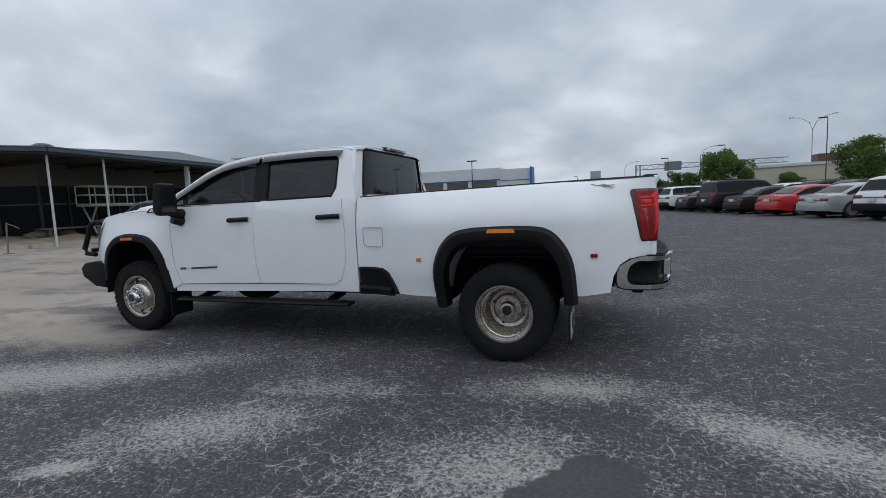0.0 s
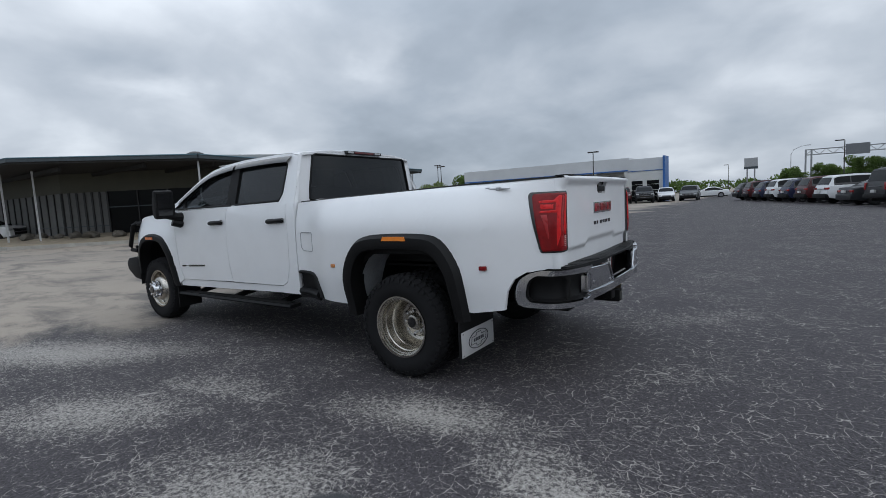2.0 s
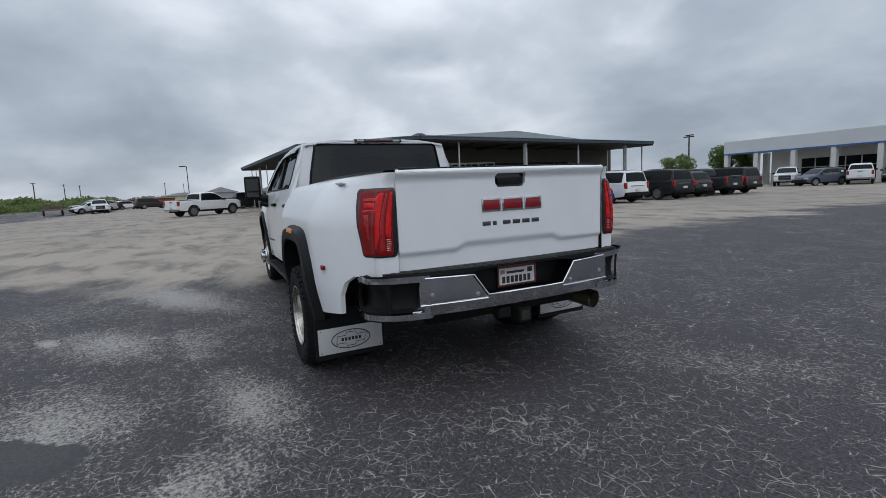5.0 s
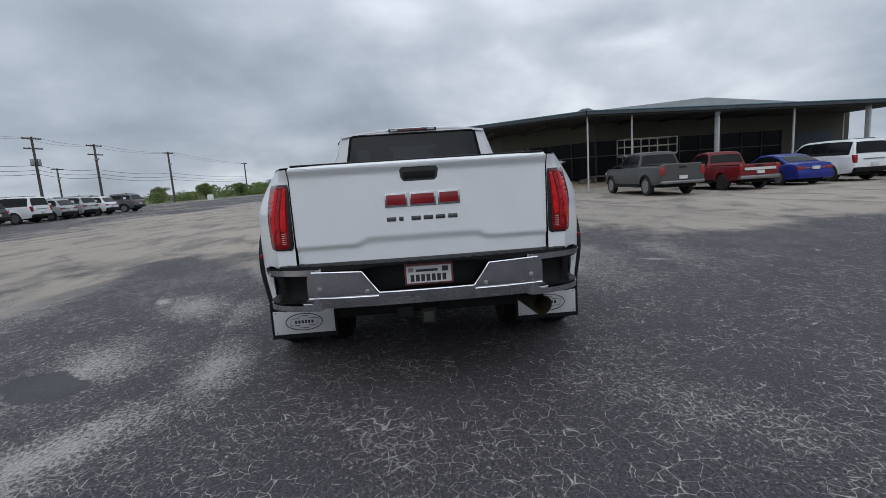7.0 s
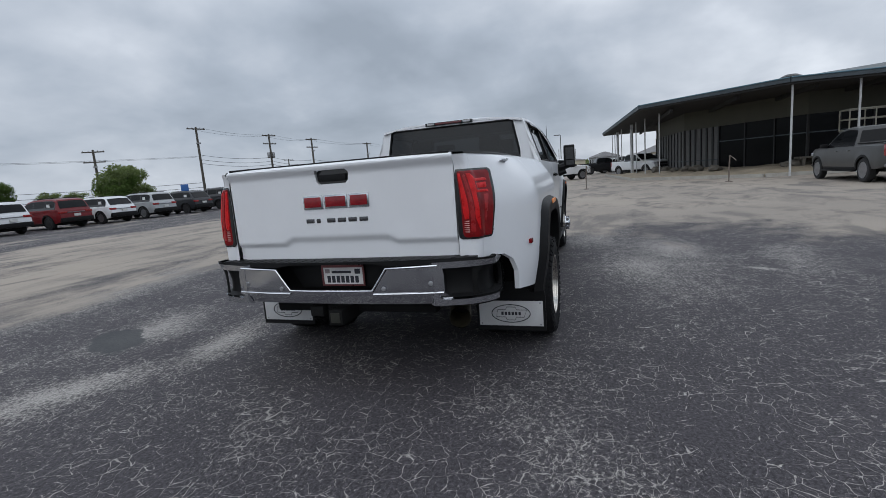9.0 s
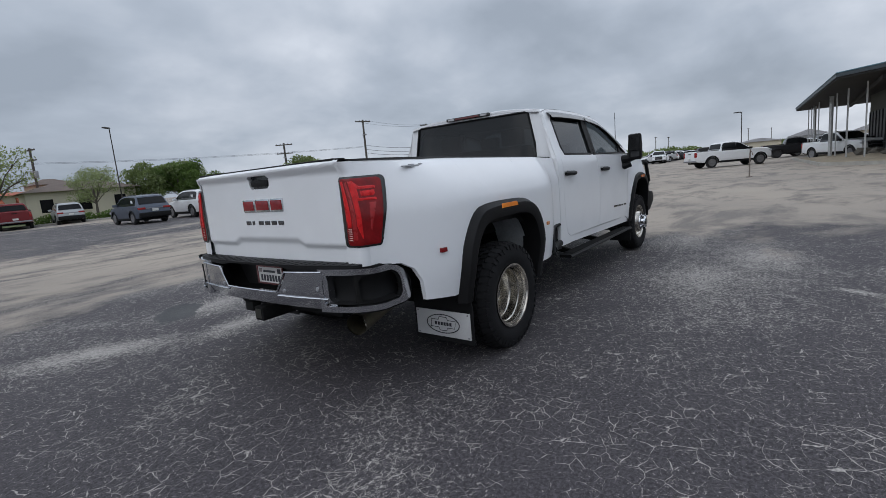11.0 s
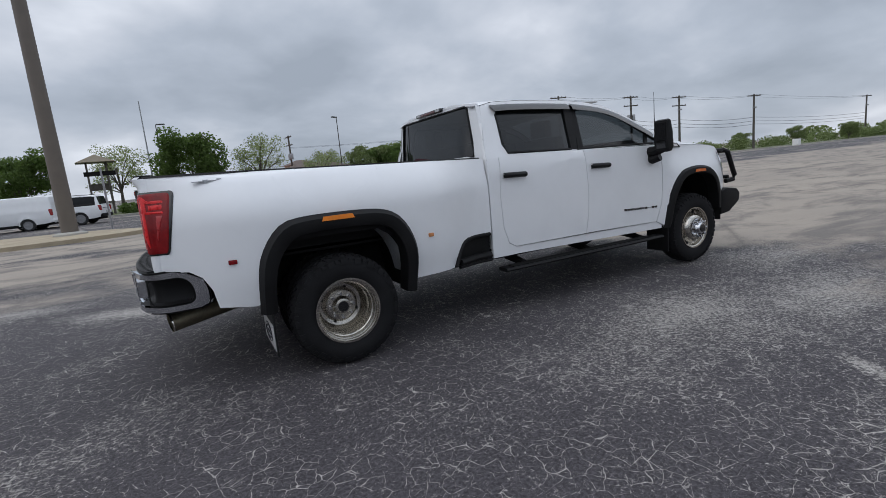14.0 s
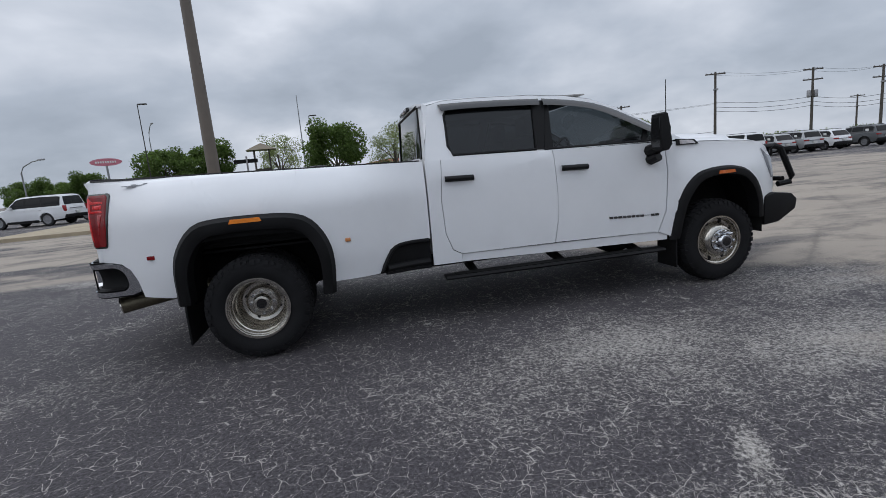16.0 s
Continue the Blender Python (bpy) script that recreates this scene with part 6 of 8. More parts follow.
def roofline(kind):
    """Tail-to-nose outline as (distance from the tail, height) in the vehicle's own length and height."""
    L, H, belt, W, wr, base, sill = KINDS[kind]
    if kind in ("suv", "crossover"):
        s = 0.10 if kind == "crossover" else 0.0
        return [(0.0, 0.58), (0.03, 0.80), (0.07, belt - 0.10), (0.13, belt), (0.34 + s, H - 0.21), (0.42 + s, H - 0.09), (0.66 + s, H - 0.03), (1.6, H), (2.35, H - 0.02), (2.72, H - 0.10), (3.42, belt + 0.04), (3.55, belt - 0.01), (L - 0.55, belt - 0.09), (L - 0.20, belt - 0.20), (L - 0.06, belt - 0.38), (L, 0.55)]
    if kind == "big_suv":
        return [(0.0, 0.60), (0.03, 0.85), (0.06, belt - 0.08), (0.10, belt), (0.24, H - 0.20), (0.31, H - 0.08), (0.55, H - 0.03), (1.8, H), (2.9, H - 0.03), (3.2, H - 0.10), (3.80, belt + 0.05), (3.95, belt + 0.0), (L - 0.45, belt - 0.06), (L - 0.12, belt - 0.16), (L - 0.03, belt - 0.40), (L, 0.55)]
    if kind == "sedan":
        return [(0.0, 0.55), (0.04, 0.78), (0.10, belt + 0.03), (0.45, belt + 0.07), (0.62, belt + 0.08), (1.30, H - 0.10), (1.65, H - 0.02), (2.1, H), (2.55, H - 0.04), (3.45, belt + 0.03), (3.6, belt - 0.01), (L - 0.55, belt - 0.14), (L - 0.15, belt - 0.26), (L, 0.52)]
    if kind == "van":
        return [(0.0, 0.5), (0.02, 1.0), (0.05, belt + 0.4), (0.12, H - 0.10), (0.30, H), (2.5, H), (3.9, H - 0.03), (4.1, H - 0.08), (4.75, belt + 0.06), (4.9, belt), (L - 0.25, belt - 0.14), (L - 0.06, belt - 0.30), (L, 0.55)]
    rail, hood = belt + (0.10 if kind == "pickup" else 0.02), belt + (0.06 if kind == "pickup" else 0.01)
    cab0, top1, cab1 = (1.98, 3.42, 4.28) if kind == "pickup" else (2.25, 3.35, 3.98)
    return [(0.0, 0.62), (0.015, 0.90), (0.03, rail - 0.03), (0.07, rail), (0.10, rail), (cab0 - 0.16, rail), (cab0 - 0.10, rail), (cab0 - 0.05, belt + 0.12), (cab0 + 0.10, H - 0.14), (cab0 + 0.18, H - 0.05), (cab0 + 0.4, H - 0.01), (top1 - 0.5, H), (top1, H - 0.06), (cab1, hood + 0.04), (cab1 + 0.12, hood), (L - 0.42, hood - 0.05), (L - 0.12, hood - 0.13), (L - 0.03, hood - 0.40), (L, 0.60)]


def build_vehicle(kind, colour, label, group):
    L, H, belt, W, wr, base, sill = KINDS[kind]
    truck_like = "pickup" in kind
    body_paint = PAINTS[colour]
    h = L / 2
    car = thing(kind if kind != "old_pickup" else "pickup", label, {"pickup": "pickup truck", "old_pickup": "pickup truck", "van": "van"}.get(kind, "car"), group=group)
    outline = roofline(kind)
    xs = [p[0] for p in outline]
    zs = [p[1] for p in outline]
    front_axle = L - (0.96 if kind != "big_suv" else 1.0)
    rear_axle = front_axle - base
    r = wr + 0.07

    def roof_z(x):
        return float(np.interp(x, xs, zs))

    def roof_x(z, at_tail):
        """Where the outline climbs through a height, from the tail or from the nose."""
        seq = outline if at_tail else outline[::-1]
        start = 0
        if at_tail and truck_like:
            start = 6
        for a, b in zip(seq[start:], seq[start + 1:]):
            if min(a[1], b[1]) <= z <= max(a[1], b[1]) and a[1] != b[1]:
                return a[0] + (b[0] - a[0]) * (z - a[1]) / (b[1] - a[1])
        return seq[-1][0]

    def bottom_z(x):
        z = sill + 0.10 * ease(L - 0.7, L, x) + 0.08 * ease(L - 0.6, L, L - x)
        for ax in (rear_axle, front_axle):
            if abs(x - ax) < r:
                z = max(z, wr + math.sqrt(max(0.0, r * r - (x - ax) ** 2)) * 0.97)
        return z

    def plan(x):
        return W * (1.0 - 0.13 * max(0.0, 1 - (L - x) / 0.75) ** 2 - 0.035 * max(0.0, 1 - (L - x) / 1.6) - 0.09 * max(0.0, 1 - x / 0.4) ** 2 - 0.02 * max(0.0, 1 - x / 1.3))

    def flank(x, z):
        y = plan(x)
        y *= 1.0 - 0.045 * ease(0.62, sill, z) - 0.022 * ease(0.78, belt, z)
        for ax in (rear_axle, front_axle):
            y += 0.022 * max(0.0, 1 - abs(math.hypot(x - ax, z - wr) - r) / 0.16)
        if z > belt:
            y = y - 0.028 * ease(belt, belt + 0.03, z) - (0.26 if kind != "van" else 0.14) * (z - belt) * (0.7 + 0.5 * (z - belt) / (H - belt))
        return y

    marks = set(xs) | {L * k / 44 for k in range(45)}
    for ax in (rear_axle, front_axle):
        marks |= {ax + r * math.cos(math.pi * k / 12) for k in range(13)} | {ax - r - 0.01, ax + r + 0.01}
    stations, last = [], -1
    for x in sorted(m for m in marks if 0 <= m <= L):
        if x - last > 0.004:
            stations.append(x)
            last = x
    bed = (0.10, outline[5][0]) if truck_like else None
    bm = bmesh.new()
    ribs = []
    for x in stations:
        zt, zb = roof_z(x), bottom_z(x)
        zb = min(zb, zt - 0.12)
        shoulder = min(belt, zt - 0.09)
        levels = [zb + (shoulder - zb) * f for f in (0, 0.15, 0.35, 0.6, 0.85, 1.0)]
        upper = zt - 0.07
        levels += [shoulder + (upper - shoulder) * f for f in (0.12, 0.55, 1.0)]
        pts = [(flank(x, z), z) for z in levels]
        y = flank(x, upper)
        pts += [(y - 0.022, zt - 0.028), (y - 0.075, zt)]
        if bed and bed[0] <= x <= bed[1]:
            pts += [(y - 0.10, zt - 0.002), (y - 0.105, belt - 0.46), (0.0, belt - 0.46)]
        else:
            pts += [(y * 0.75, zt + 0.010), (y * 0.4, zt + 0.018), (0.0, zt + 0.02)]
        ring = [(yy, z) for yy, z in pts] + [(-yy, z) for yy, z in pts[-2::-1]]
        ribs.append([bm.verts.new((x - h, yy, z)) for yy, z in ring])
    for a, b in zip(ribs, ribs[1:]):
        for i in range(len(a) - 1):
            bm.faces.new((a[i], a[i + 1], b[i + 1], b[i]))
        bm.faces.new((a[-1], a[0], b[0], b[-1]))
    bm.faces.new(ribs[0])
    bm.faces.new(ribs[-1][::-1])
    part("body", bm, body_paint, car, "", 32)
    part("underbody", boxed(-h + 0.25, h - 0.25, -W * 0.70, W * 0.70, sill - 0.10, min(0.95, belt - 0.5)), DARK, car)

    def side_patch(xa, xb, s, out, z0, gap, steps=10, sill_cut=None):
        """A pane on the flank, its upper edge under the roofline."""
        bm = bmesh.new()
        cols = []
        for k in range(steps + 1):
            x = xa + (xb - xa) * k / steps
            top = max(z0 + 0.005, min(H - gap, roof_z(x) - gap))
            cols.append([bm.verts.new((x - h, s * (flank(x, z) + out), z)) for z in (z0, z0 + (top - z0) * 0.5, top)])
        for a, b in zip(cols, cols[1:]):
            for i in range(2):
                bm.faces.new((a[i], a[i + 1], b[i + 1], b[i]))
        thicken(bm, (0, -s * (out + 0.012), 0))
        return bm

    z0 = belt + 0.035
    xr = roof_x(z0 + 0.10, True) + (0.22 if kind not in ("pickup", "old_pickup", "sedan") else 0.12)
    xf = roof_x(z0 + 0.02, False) - 0.16
    if kind == "van":
        xr = xf - 1.15
    cuts = {"suv": (0.28, 0.62), "big_suv": (0.36, 0.68), "crossover": (0.24, 0.60), "sedan": (0.52,), "pickup": (0.47,)}.get(kind, ())
    spans = [0.0, *cuts, 1.0]
    for s in (-1, 1):
        part("window_surround", side_patch(xr - 0.03, xf + 0.04, s, 0.004, z0 - 0.02, 0.085, 16), GLOSS_BLACK if kind != "big_suv" else BLACK_TRIM, car)
        for k, (a, b) in enumerate(zip(spans, spans[1:])):
            pane = part("side_window", side_patch(xr + (xf - xr) * a + 0.03, xr + (xf - xr) * b - 0.03, s, 0.010, z0, 0.11), CAR_GLASS, car)
            if k == 0 and s > 0 and kind in ("suv", "crossover"):
                xa = xr + (xf - xr) * (a + (b - a) * 0.45)
                part("price_sheet", boxed(xa - h, xa - h + 0.26, flank(xa, belt + 0.2) + 0.012, flank(xa, belt + 0.2) + 0.016, belt + 0.08, belt + 0.34), STICKER, pane, "white price sheet")

    def cross_pane(za, zb, at_tail, out, inset, name):
        bm = bmesh.new()
        rows = []
        for k in range(5):
            z = za + (zb - za) * k / 4
            x = roof_x(z, at_tail)
            half = flank(x, z - 0.03) - inset
            rows.append([bm.verts.new((x - h + out, half * u, z + 0.02 * (1 - u * u) + 0.012)) for u in (-1, -0.85, -0.4, 0, 0.4, 0.85, 1)])
        for a, b in zip(rows, rows[1:]):
            for i in range(6):
                bm.faces.new((a[i], a[i + 1], b[i + 1], b[i]))
        thicken(bm, (-out * 2.2, 0, 0))
        part(name, bm, CAR_GLASS, car)

    if kind != "van":
        low = belt + (0.06 if kind != "sedan" else 0.12)
        cross_pane(low + (0.08 if truck_like else 0), H - (0.17 if kind != "sedan" else 0.13), True, -0.014, 0.10, "rear_window")
    cross_pane(belt + 0.10, H - 0.12, False, 0.016, 0.09, "windscreen")

    for ax in (rear_axle, front_axle):
        for s in (-1, 1):
            wheel = part("wheel", lathe(bmesh.new(), [(wr * 0.66, -0.11), (wr * 0.72, -0.118), (wr - 0.03, -0.112), (wr, -0.08), (wr, 0.08), (wr - 0.03, 0.112), (wr * 0.72, 0.118), (wr * 0.66, 0.10)], "y", (0, 0, 0), 28), TYRE_FAR, car)
            wheel.matrix_world = pose(ax - h, s * (W - 0.13), wr, 0, 0, 0 if s > 0 else 180)
            part("rim", lathe(bmesh.new(), [(wr * 0.67, 0.06), (wr * 0.68, 0.114), (wr * 0.63, 0.118), (wr * 0.60, 0.05), (0.05, 0.04), (0.0, 0.04)], "y", (0, 0, 0), 24), DARK, wheel)
            spoke_mat = RIM_DARK if colour in ("black", "charcoal", "red") and kind != "big_suv" else ALLOY
            part("rim_lip", lathe(bmesh.new(), [(wr * 0.60, 0.08), (wr * 0.61, 0.116), (wr * 0.67, 0.120), (wr * 0.68, 0.112)], "y", (0, 0, 0), 24), spoke_mat, wheel)
            spokes = bmesh.new()
            n = 6 if truck_like else 5
            for k in range(n):
                a = 2 * math.pi * k / n + 0.3
                c, d = math.cos(a), math.sin(a)
                prism(spokes, [(c * q - d * p, d * q + c * p) for q, p in ((0.0, -wr * 0.10), (wr * 0.62, -wr * 0.06), (wr * 0.62, wr * 0.06), (0.0, wr * 0.10))], "y", 0.075, 0.108 - 0.0006 * k)
            part("spokes", spokes, spoke_mat, wheel)
            trim = bmesh.new()
            ring = []
            for k in range(17):
                a = math.pi * (-0.06 + 1.12 * k / 16)
                row = []
                for q in (r - 0.035, r + 0.045):
                    x, z = ax + q * math.cos(a), wr + q * 0.985 * math.sin(a)
                    row.append(trim.verts.new((x - h, s * (flank(x, max(z, sill)) + 0.010), max(z, sill - 0.02))))
                ring.append(row)
            for p, q in zip(ring, ring[1:]):
                trim.faces.new((p[0], p[1], q[1], q[0]))
            thicken(trim, (0, -s * 0.05, 0))
            part("arch_trim", trim, BLACK_TRIM if kind in ("crossover", "suv", "pickup") else body_paint, car)
    for s in (-1, 1):
        part("sill", boxed(rear_axle + r + 0.03 - h, front_axle - r - 0.03 - h, *sorted((s * (W * 0.86), s * (W * 0.965 + 0.012))), sill - 0.06, sill + 0.07, bevel=0.02), BLACK_TRIM, car)
        if truck_like or kind == "big_suv":
            part("running_board", boxed(rear_axle + r + 0.12 - h, front_axle - r - 0.12 - h, *sorted((s * (W * 0.9), s * (W + 0.07))), sill - 0.10, sill - 0.05, bevel=0.015), BLACK_TRIM, car)
        for k in range(2 if kind not in ("old_pickup", "van") else 1):
            x = xf - 1.15 - 0.95 * k
            part("door_handle", boxed(x - h, x - h + 0.17, *sorted((s * flank(x, belt - 0.12), s * (flank(x, belt - 0.12) + 0.03))), belt - 0.14, belt - 0.10, bevel=0.008), body_paint if kind != "old_pickup" else DARK, car)
        y1 = flank(0.10, 0.9)
        if truck_like:
            part("tail_lamp", boxed(-h - 0.012, -h + 0.16, *sorted((s * (y1 + 0.006), s * (y1 - 0.17))), 0.88, belt + 0.03, bevel=0.03), LAMP_RED, car)
        elif kind in ("big_suv", "van"):
            part("tail_lamp", boxed(-h + 0.0, -h + 0.20, *sorted((s * (y1 + 0.008), s * (y1 - 0.13))), 0.84, belt + 0.03, bevel=0.03), LAMP_RED, car)
        else:
            part("tail_lamp", boxed(-h + 0.015, -h + 0.34, *sorted((s * (y1 + 0.012), s * (y1 - 0.38))), belt - 0.22, belt - 0.09, bevel=0.03), LAMP_RED, car)
        nose = belt - 0.24 if not truck_like else belt - 0.12
        y2 = flank(L - 0.25, nose)
        part("head_lamp", boxed(h - 0.34, h - 0.03, *sorted((s * (y2 - 0.30), s * (y2 + 0.0))), nose - 0.16, nose - 0.02, bevel=0.03), LAMP_CLEAR, car)
        part("mirror", boxed(xf - 0.30 - h, xf - 0.12 - h, *sorted((s * (W * 0.95), s * (W + 0.19))), belt + 0.02, belt + 0.17, bevel=0.04), BLACK_TRIM if colour in ("black", "charcoal") or truck_like else body_paint, car)
        if kind in ("suv", "crossover", "big_suv"):
            bm = bmesh.new()
            pts = [(x - h, s * (flank(x, H - 0.08) - 0.10), roof_z(x) + 0.035) for x in (0.75, 0.85, 1.4, 2.1, 2.35)]
            tube(bm, pts, 0.018, 6)
            part("roof_rail", bm, BLACK_TRIM, car)
    part("rear_bumper", boxed(-h - 0.06, -h + 0.30, -W * 0.92, W * 0.92, sill + 0.06, 0.64, bevel=0.05), ALLOY if truck_like and colour != "charcoal" else BLACK_TRIM if kind != "sedan" and kind != "van" else body_paint, car)
    part("front_bumper", boxed(h - 0.30, h + 0.05, -W * 0.86, W * 0.86, sill + 0.02, 0.60, bevel=0.06), ALLOY if truck_like and colour == "white" else BLACK_TRIM, car)
    grille_top = (belt - 0.12) if truck_like else belt - 0.30
    part("grille", boxed(h - 0.16, h + 0.012, -W * 0.52, W * 0.52, 0.60, grille_top, bevel=0.03), GLOSS_BLACK, car)
    for k in range(3):
        z = 0.64 + (grille_top - 0.70) * k / 2
        part("grille_bar", boxed(h - 0.02, h + 0.022, -W * 0.50, W * 0.50, z, z + 0.025), ALLOY, car)
    part("plate", boxed(-h - 0.075, -h + 0.02, -0.16, 0.16, 0.70, 0.84), PLATE, car)
    if truck_like:
        part("tailgate_handle", boxed(-h + 0.0, -h + 0.05, -0.16, 0.16, belt - 0.06, belt + 0.0, bevel=0.01), BLACK_TRIM, car)
        part("bed_rail_cap", boxed(-h + 0.06, outline[5][0] - h, -W * 0.94, -W * 0.86, belt + (0.10 if kind == "pickup" else 0.02), belt + (0.125 if kind == "pickup" else 0.045), bevel=0.01), BLACK_TRIM, car)
        part("bed_rail_cap", boxed(-h + 0.06, outline[5][0] - h, W * 0.86, W * 0.94, belt + (0.10 if kind == "pickup" else 0.02), belt + (0.125 if kind == "pickup" else 0.045), bevel=0.01), BLACK_TRIM, car)
    elif kind != "van":
        part("hatch_trim", boxed(-h + 0.005, -h + 0.10, -W * 0.5, W * 0.5, belt - 0.19, belt - 0.15, bevel=0.008), ALLOY if colour != "charcoal" else GLOSS_BLACK, car)
    return car


def park(kind, colour, x, y, heading, label, group="parked cars", sticker=False):
    """heading: degrees from +x to the nose."""
    key = (kind, colour)
    m = pose(x, y, 0.0, 0, 0, heading)
    if key in GARAGE:
        car = copy_thing(GARAGE[key], m)
        tagged(car, label, group=group)
    else:
        car = GARAGE[key] = build_vehicle(kind, colour, label, group)
        car.matrix_world = m
    return car


ROW = "row of parked cars by the street"
for kind, colour, x, label in (("crossover", "bluegrey", -8.8, "blue-grey crossover parked in the street-side row"), ("suv", "white", -12.3, "white family car parked in the street-side row"), ("suv", "red", -15.5, "dark red sport-utility car in the street-side row"),
                               ("crossover", "white", -18.4, "small white crossover in the street-side row"), ("suv", "silver", -21.5, "silver sport-utility car in the street-side row"), ("crossover", "charcoal", -24.9, "dark charcoal crossover in the street-side row"),
                               ("suv", "charcoal", -28.4, "dark grey sport-utility car in the street-side row"), ("big_suv", "white", -32.2, "large white sport-utility car in the street-side row"), ("crossover", "silver", -35.0, "silver crossover in the street-side row"),
                               ("suv", "silver", -37.6, "pale silver car with a raised tailgate line"), ("crossover", "white", -40.4, "white crossover near the end of the row"), ("suv", "grey", -44.7, "grey sport-utility car at the end of the row")):
    park(kind, colour, x, -27.0 - KINDS[kind][0] / 2, -90, label, ROW)
park("sedan", "bright", -19.0, -39.5, 180, "bright red car behind the street-side row", ROW)
ROW = "row of cars before the canopy"
for kind, colour, x, y, label in (("pickup", "dustgrey", -18.0, 11.2, "dusty grey crew-cab pickup before the canopy"), ("old_pickup", "red", -18.1, 14.8, "old maroon pickup with a pale tailgate stripe"), ("sedan", "blue", -18.6, 18.0, "deep blue sedan before the canopy"),
                                  ("big_suv", "white", -19.0, 20.9, "large white sport-utility car before the canopy"), ("big_suv", "black", -19.0, 25.0, "black sport-utility car before the canopy"), ("suv", "charcoal", -19.6, 28.1, "dark sport-utility car past the canopy"),
                                  ("pickup", "charcoal", -19.9, 31.0, "dark pickup past the canopy"), ("big_suv", "brown", -20.0, 33.8, "dark brown sport-utility car past the canopy")):
    park(kind, colour, x, y, 180, label, ROW)
part("tailgate_stripe", boxed(-2.735, -2.725, -0.70, 0.70, 0.86, 0.97), PLATE, GARAGE[("old_pickup", "red")], "pale stripe")
ROW = "row of cars along the far side"
side_row = [("sedan", "silver", "silver sedan with a small spoiler"), ("sedan", "bright", "bright red sedan"), ("sedan", "black", "black sedan"), ("big_suv", "black", "large black sport-utility car"), ("sedan", "charcoal", "dark grey sedan"), ("suv", "white", "white sport-utility car"),
            ("suv", "maroon", "maroon sport-utility car"), ("crossover", "navy", "navy crossover"), ("suv", "white", "white sport-utility car further down the row"), ("crossover", "navy", "navy crossover further down the row"), ("suv", "maroon", "maroon car further down the row"), ("crossover", "charcoal", "dark crossover at the end of the row")]
for k, (kind, colour, label) in enumerate(side_row):
    tx, ty = 9.3 - 0.875 * k, 19.4 + 2.75 * k
    half = KINDS[kind][0] / 2
    park(kind, colour, tx + half * 0.955, ty + half * 0.30, 17, label + " in the long row", ROW)
park("crossover", "white", 10.2 + 2.2, 16.6 + 0.7, 17, "white crossover at the near end of the long row", ROW)
for k, (kind, colour) in enumerate((("sedan", "white"), ("suv", "silver"), ("suv", "white"), ("crossover", "charcoal"), ("suv", "black"), ("crossover", "white"))):
    park(kind, colour, 17.5 - 0.85 * k, 21.5 + 2.8 * k, 197, colour + " car in the second row behind the long row", "second row of cars")
ROW = "cars before the dealership"
for kind, colour, x, y, a, label in (("crossover", "grey", -31.5, 55.0, -80, "grey crossover facing the lot"), ("pickup", "white", -25.4, 53.0, -66, "white pickup facing the lot"), ("crossover", "bluegrey", -21.4, 51.0, -110, "blue-grey crossover facing the lot"), ("pickup", "white", -19.6, 54.2, 112, "white pickup parked nose in"),
                                     ("suv", "charcoal", -18.6, 58.6, -72, "dark car close to the showroom"), ("crossover", "white", -14.3, 54.0, -73, "white crossover facing the lot"), ("pickup", "maroon", -12.1, 55.0, -75, "maroon pickup facing the lot"), ("pickup", "charcoal", -9.7, 55.4, -77, "charcoal pickup facing the lot"),
                                     ("crossover", "white", -7.7, 57.4, -79, "white crossover before the blue slab"), ("suv", "grey", -5.3, 58.6, -88, "grey sport-utility car past the blue slab"), ("sedan", "white", -4.4, 70.0, 190, "white sedan beyond the dealership")):
    park(kind, colour, x, y, a, label, ROW)
park("pickup", "white", -41.2, -2.1, 126, "white crew-cab pickup on the pale concrete", "trucks beyond the canopy")
park("pickup", "white", -42.8, 5.0, 34, "pale crew-cab pickup under the canopy", "trucks beyond the canopy")
park("big_suv", "brown", -98.0, -11.0, 110, "dark brown car beyond the white pickup", "trucks beyond the canopy")
park("crossover", "white", -104.0, -15.5, 120, "white crossover far across the concrete", "trucks beyond the canopy")
for k in range(11):
    kind = ("crossover", "pickup", "suv")[k % 3]
    colour = ("white", "silver", "grey", "white", "charcoal", "white")[k % 6]
    park(kind, colour, -80.0 - 4.6 * k, -17.0 - 0.4 * k, -62, colour + " vehicle in the distant row", "distant row of cars")
for k in range(7):
    park(("pickup", "suv")[k % 2], ("black", "white", "charcoal", "silver")[k % 4], -58.0 - 3.2 * k, 2.0 + 1.3 * k, 100, "distant vehicle behind the canopy", "distant cars behind the canopy")
ROW = "cars on the south side"
for kind, colour, x, y, a, label in (("big_suv", "white", 8.6, -35.6, -10, "white sport-utility car by the kerb island"), ("pickup", "white", -2.2, -42.4, -98, "white pickup seen from behind"),
                                     ("pickup", "red", -5.9, -45.0, -98, "red pickup seen from behind"), ("crossover", "silver", -9.4, -45.4, -98, "silver crossover seen from behind"), ("van", "white", 11.2, -34.6, -9, "plain white cargo van"), ("big_suv", "charcoal", 15.6, -33.6, -12, "dark brown sport-utility car on the south side"),
                                     ("big_suv", "white", 19.2, -30.6, -12, "white sport-utility car with large chrome rims")):
    park(kind, colour, x, y, a, label, ROW)
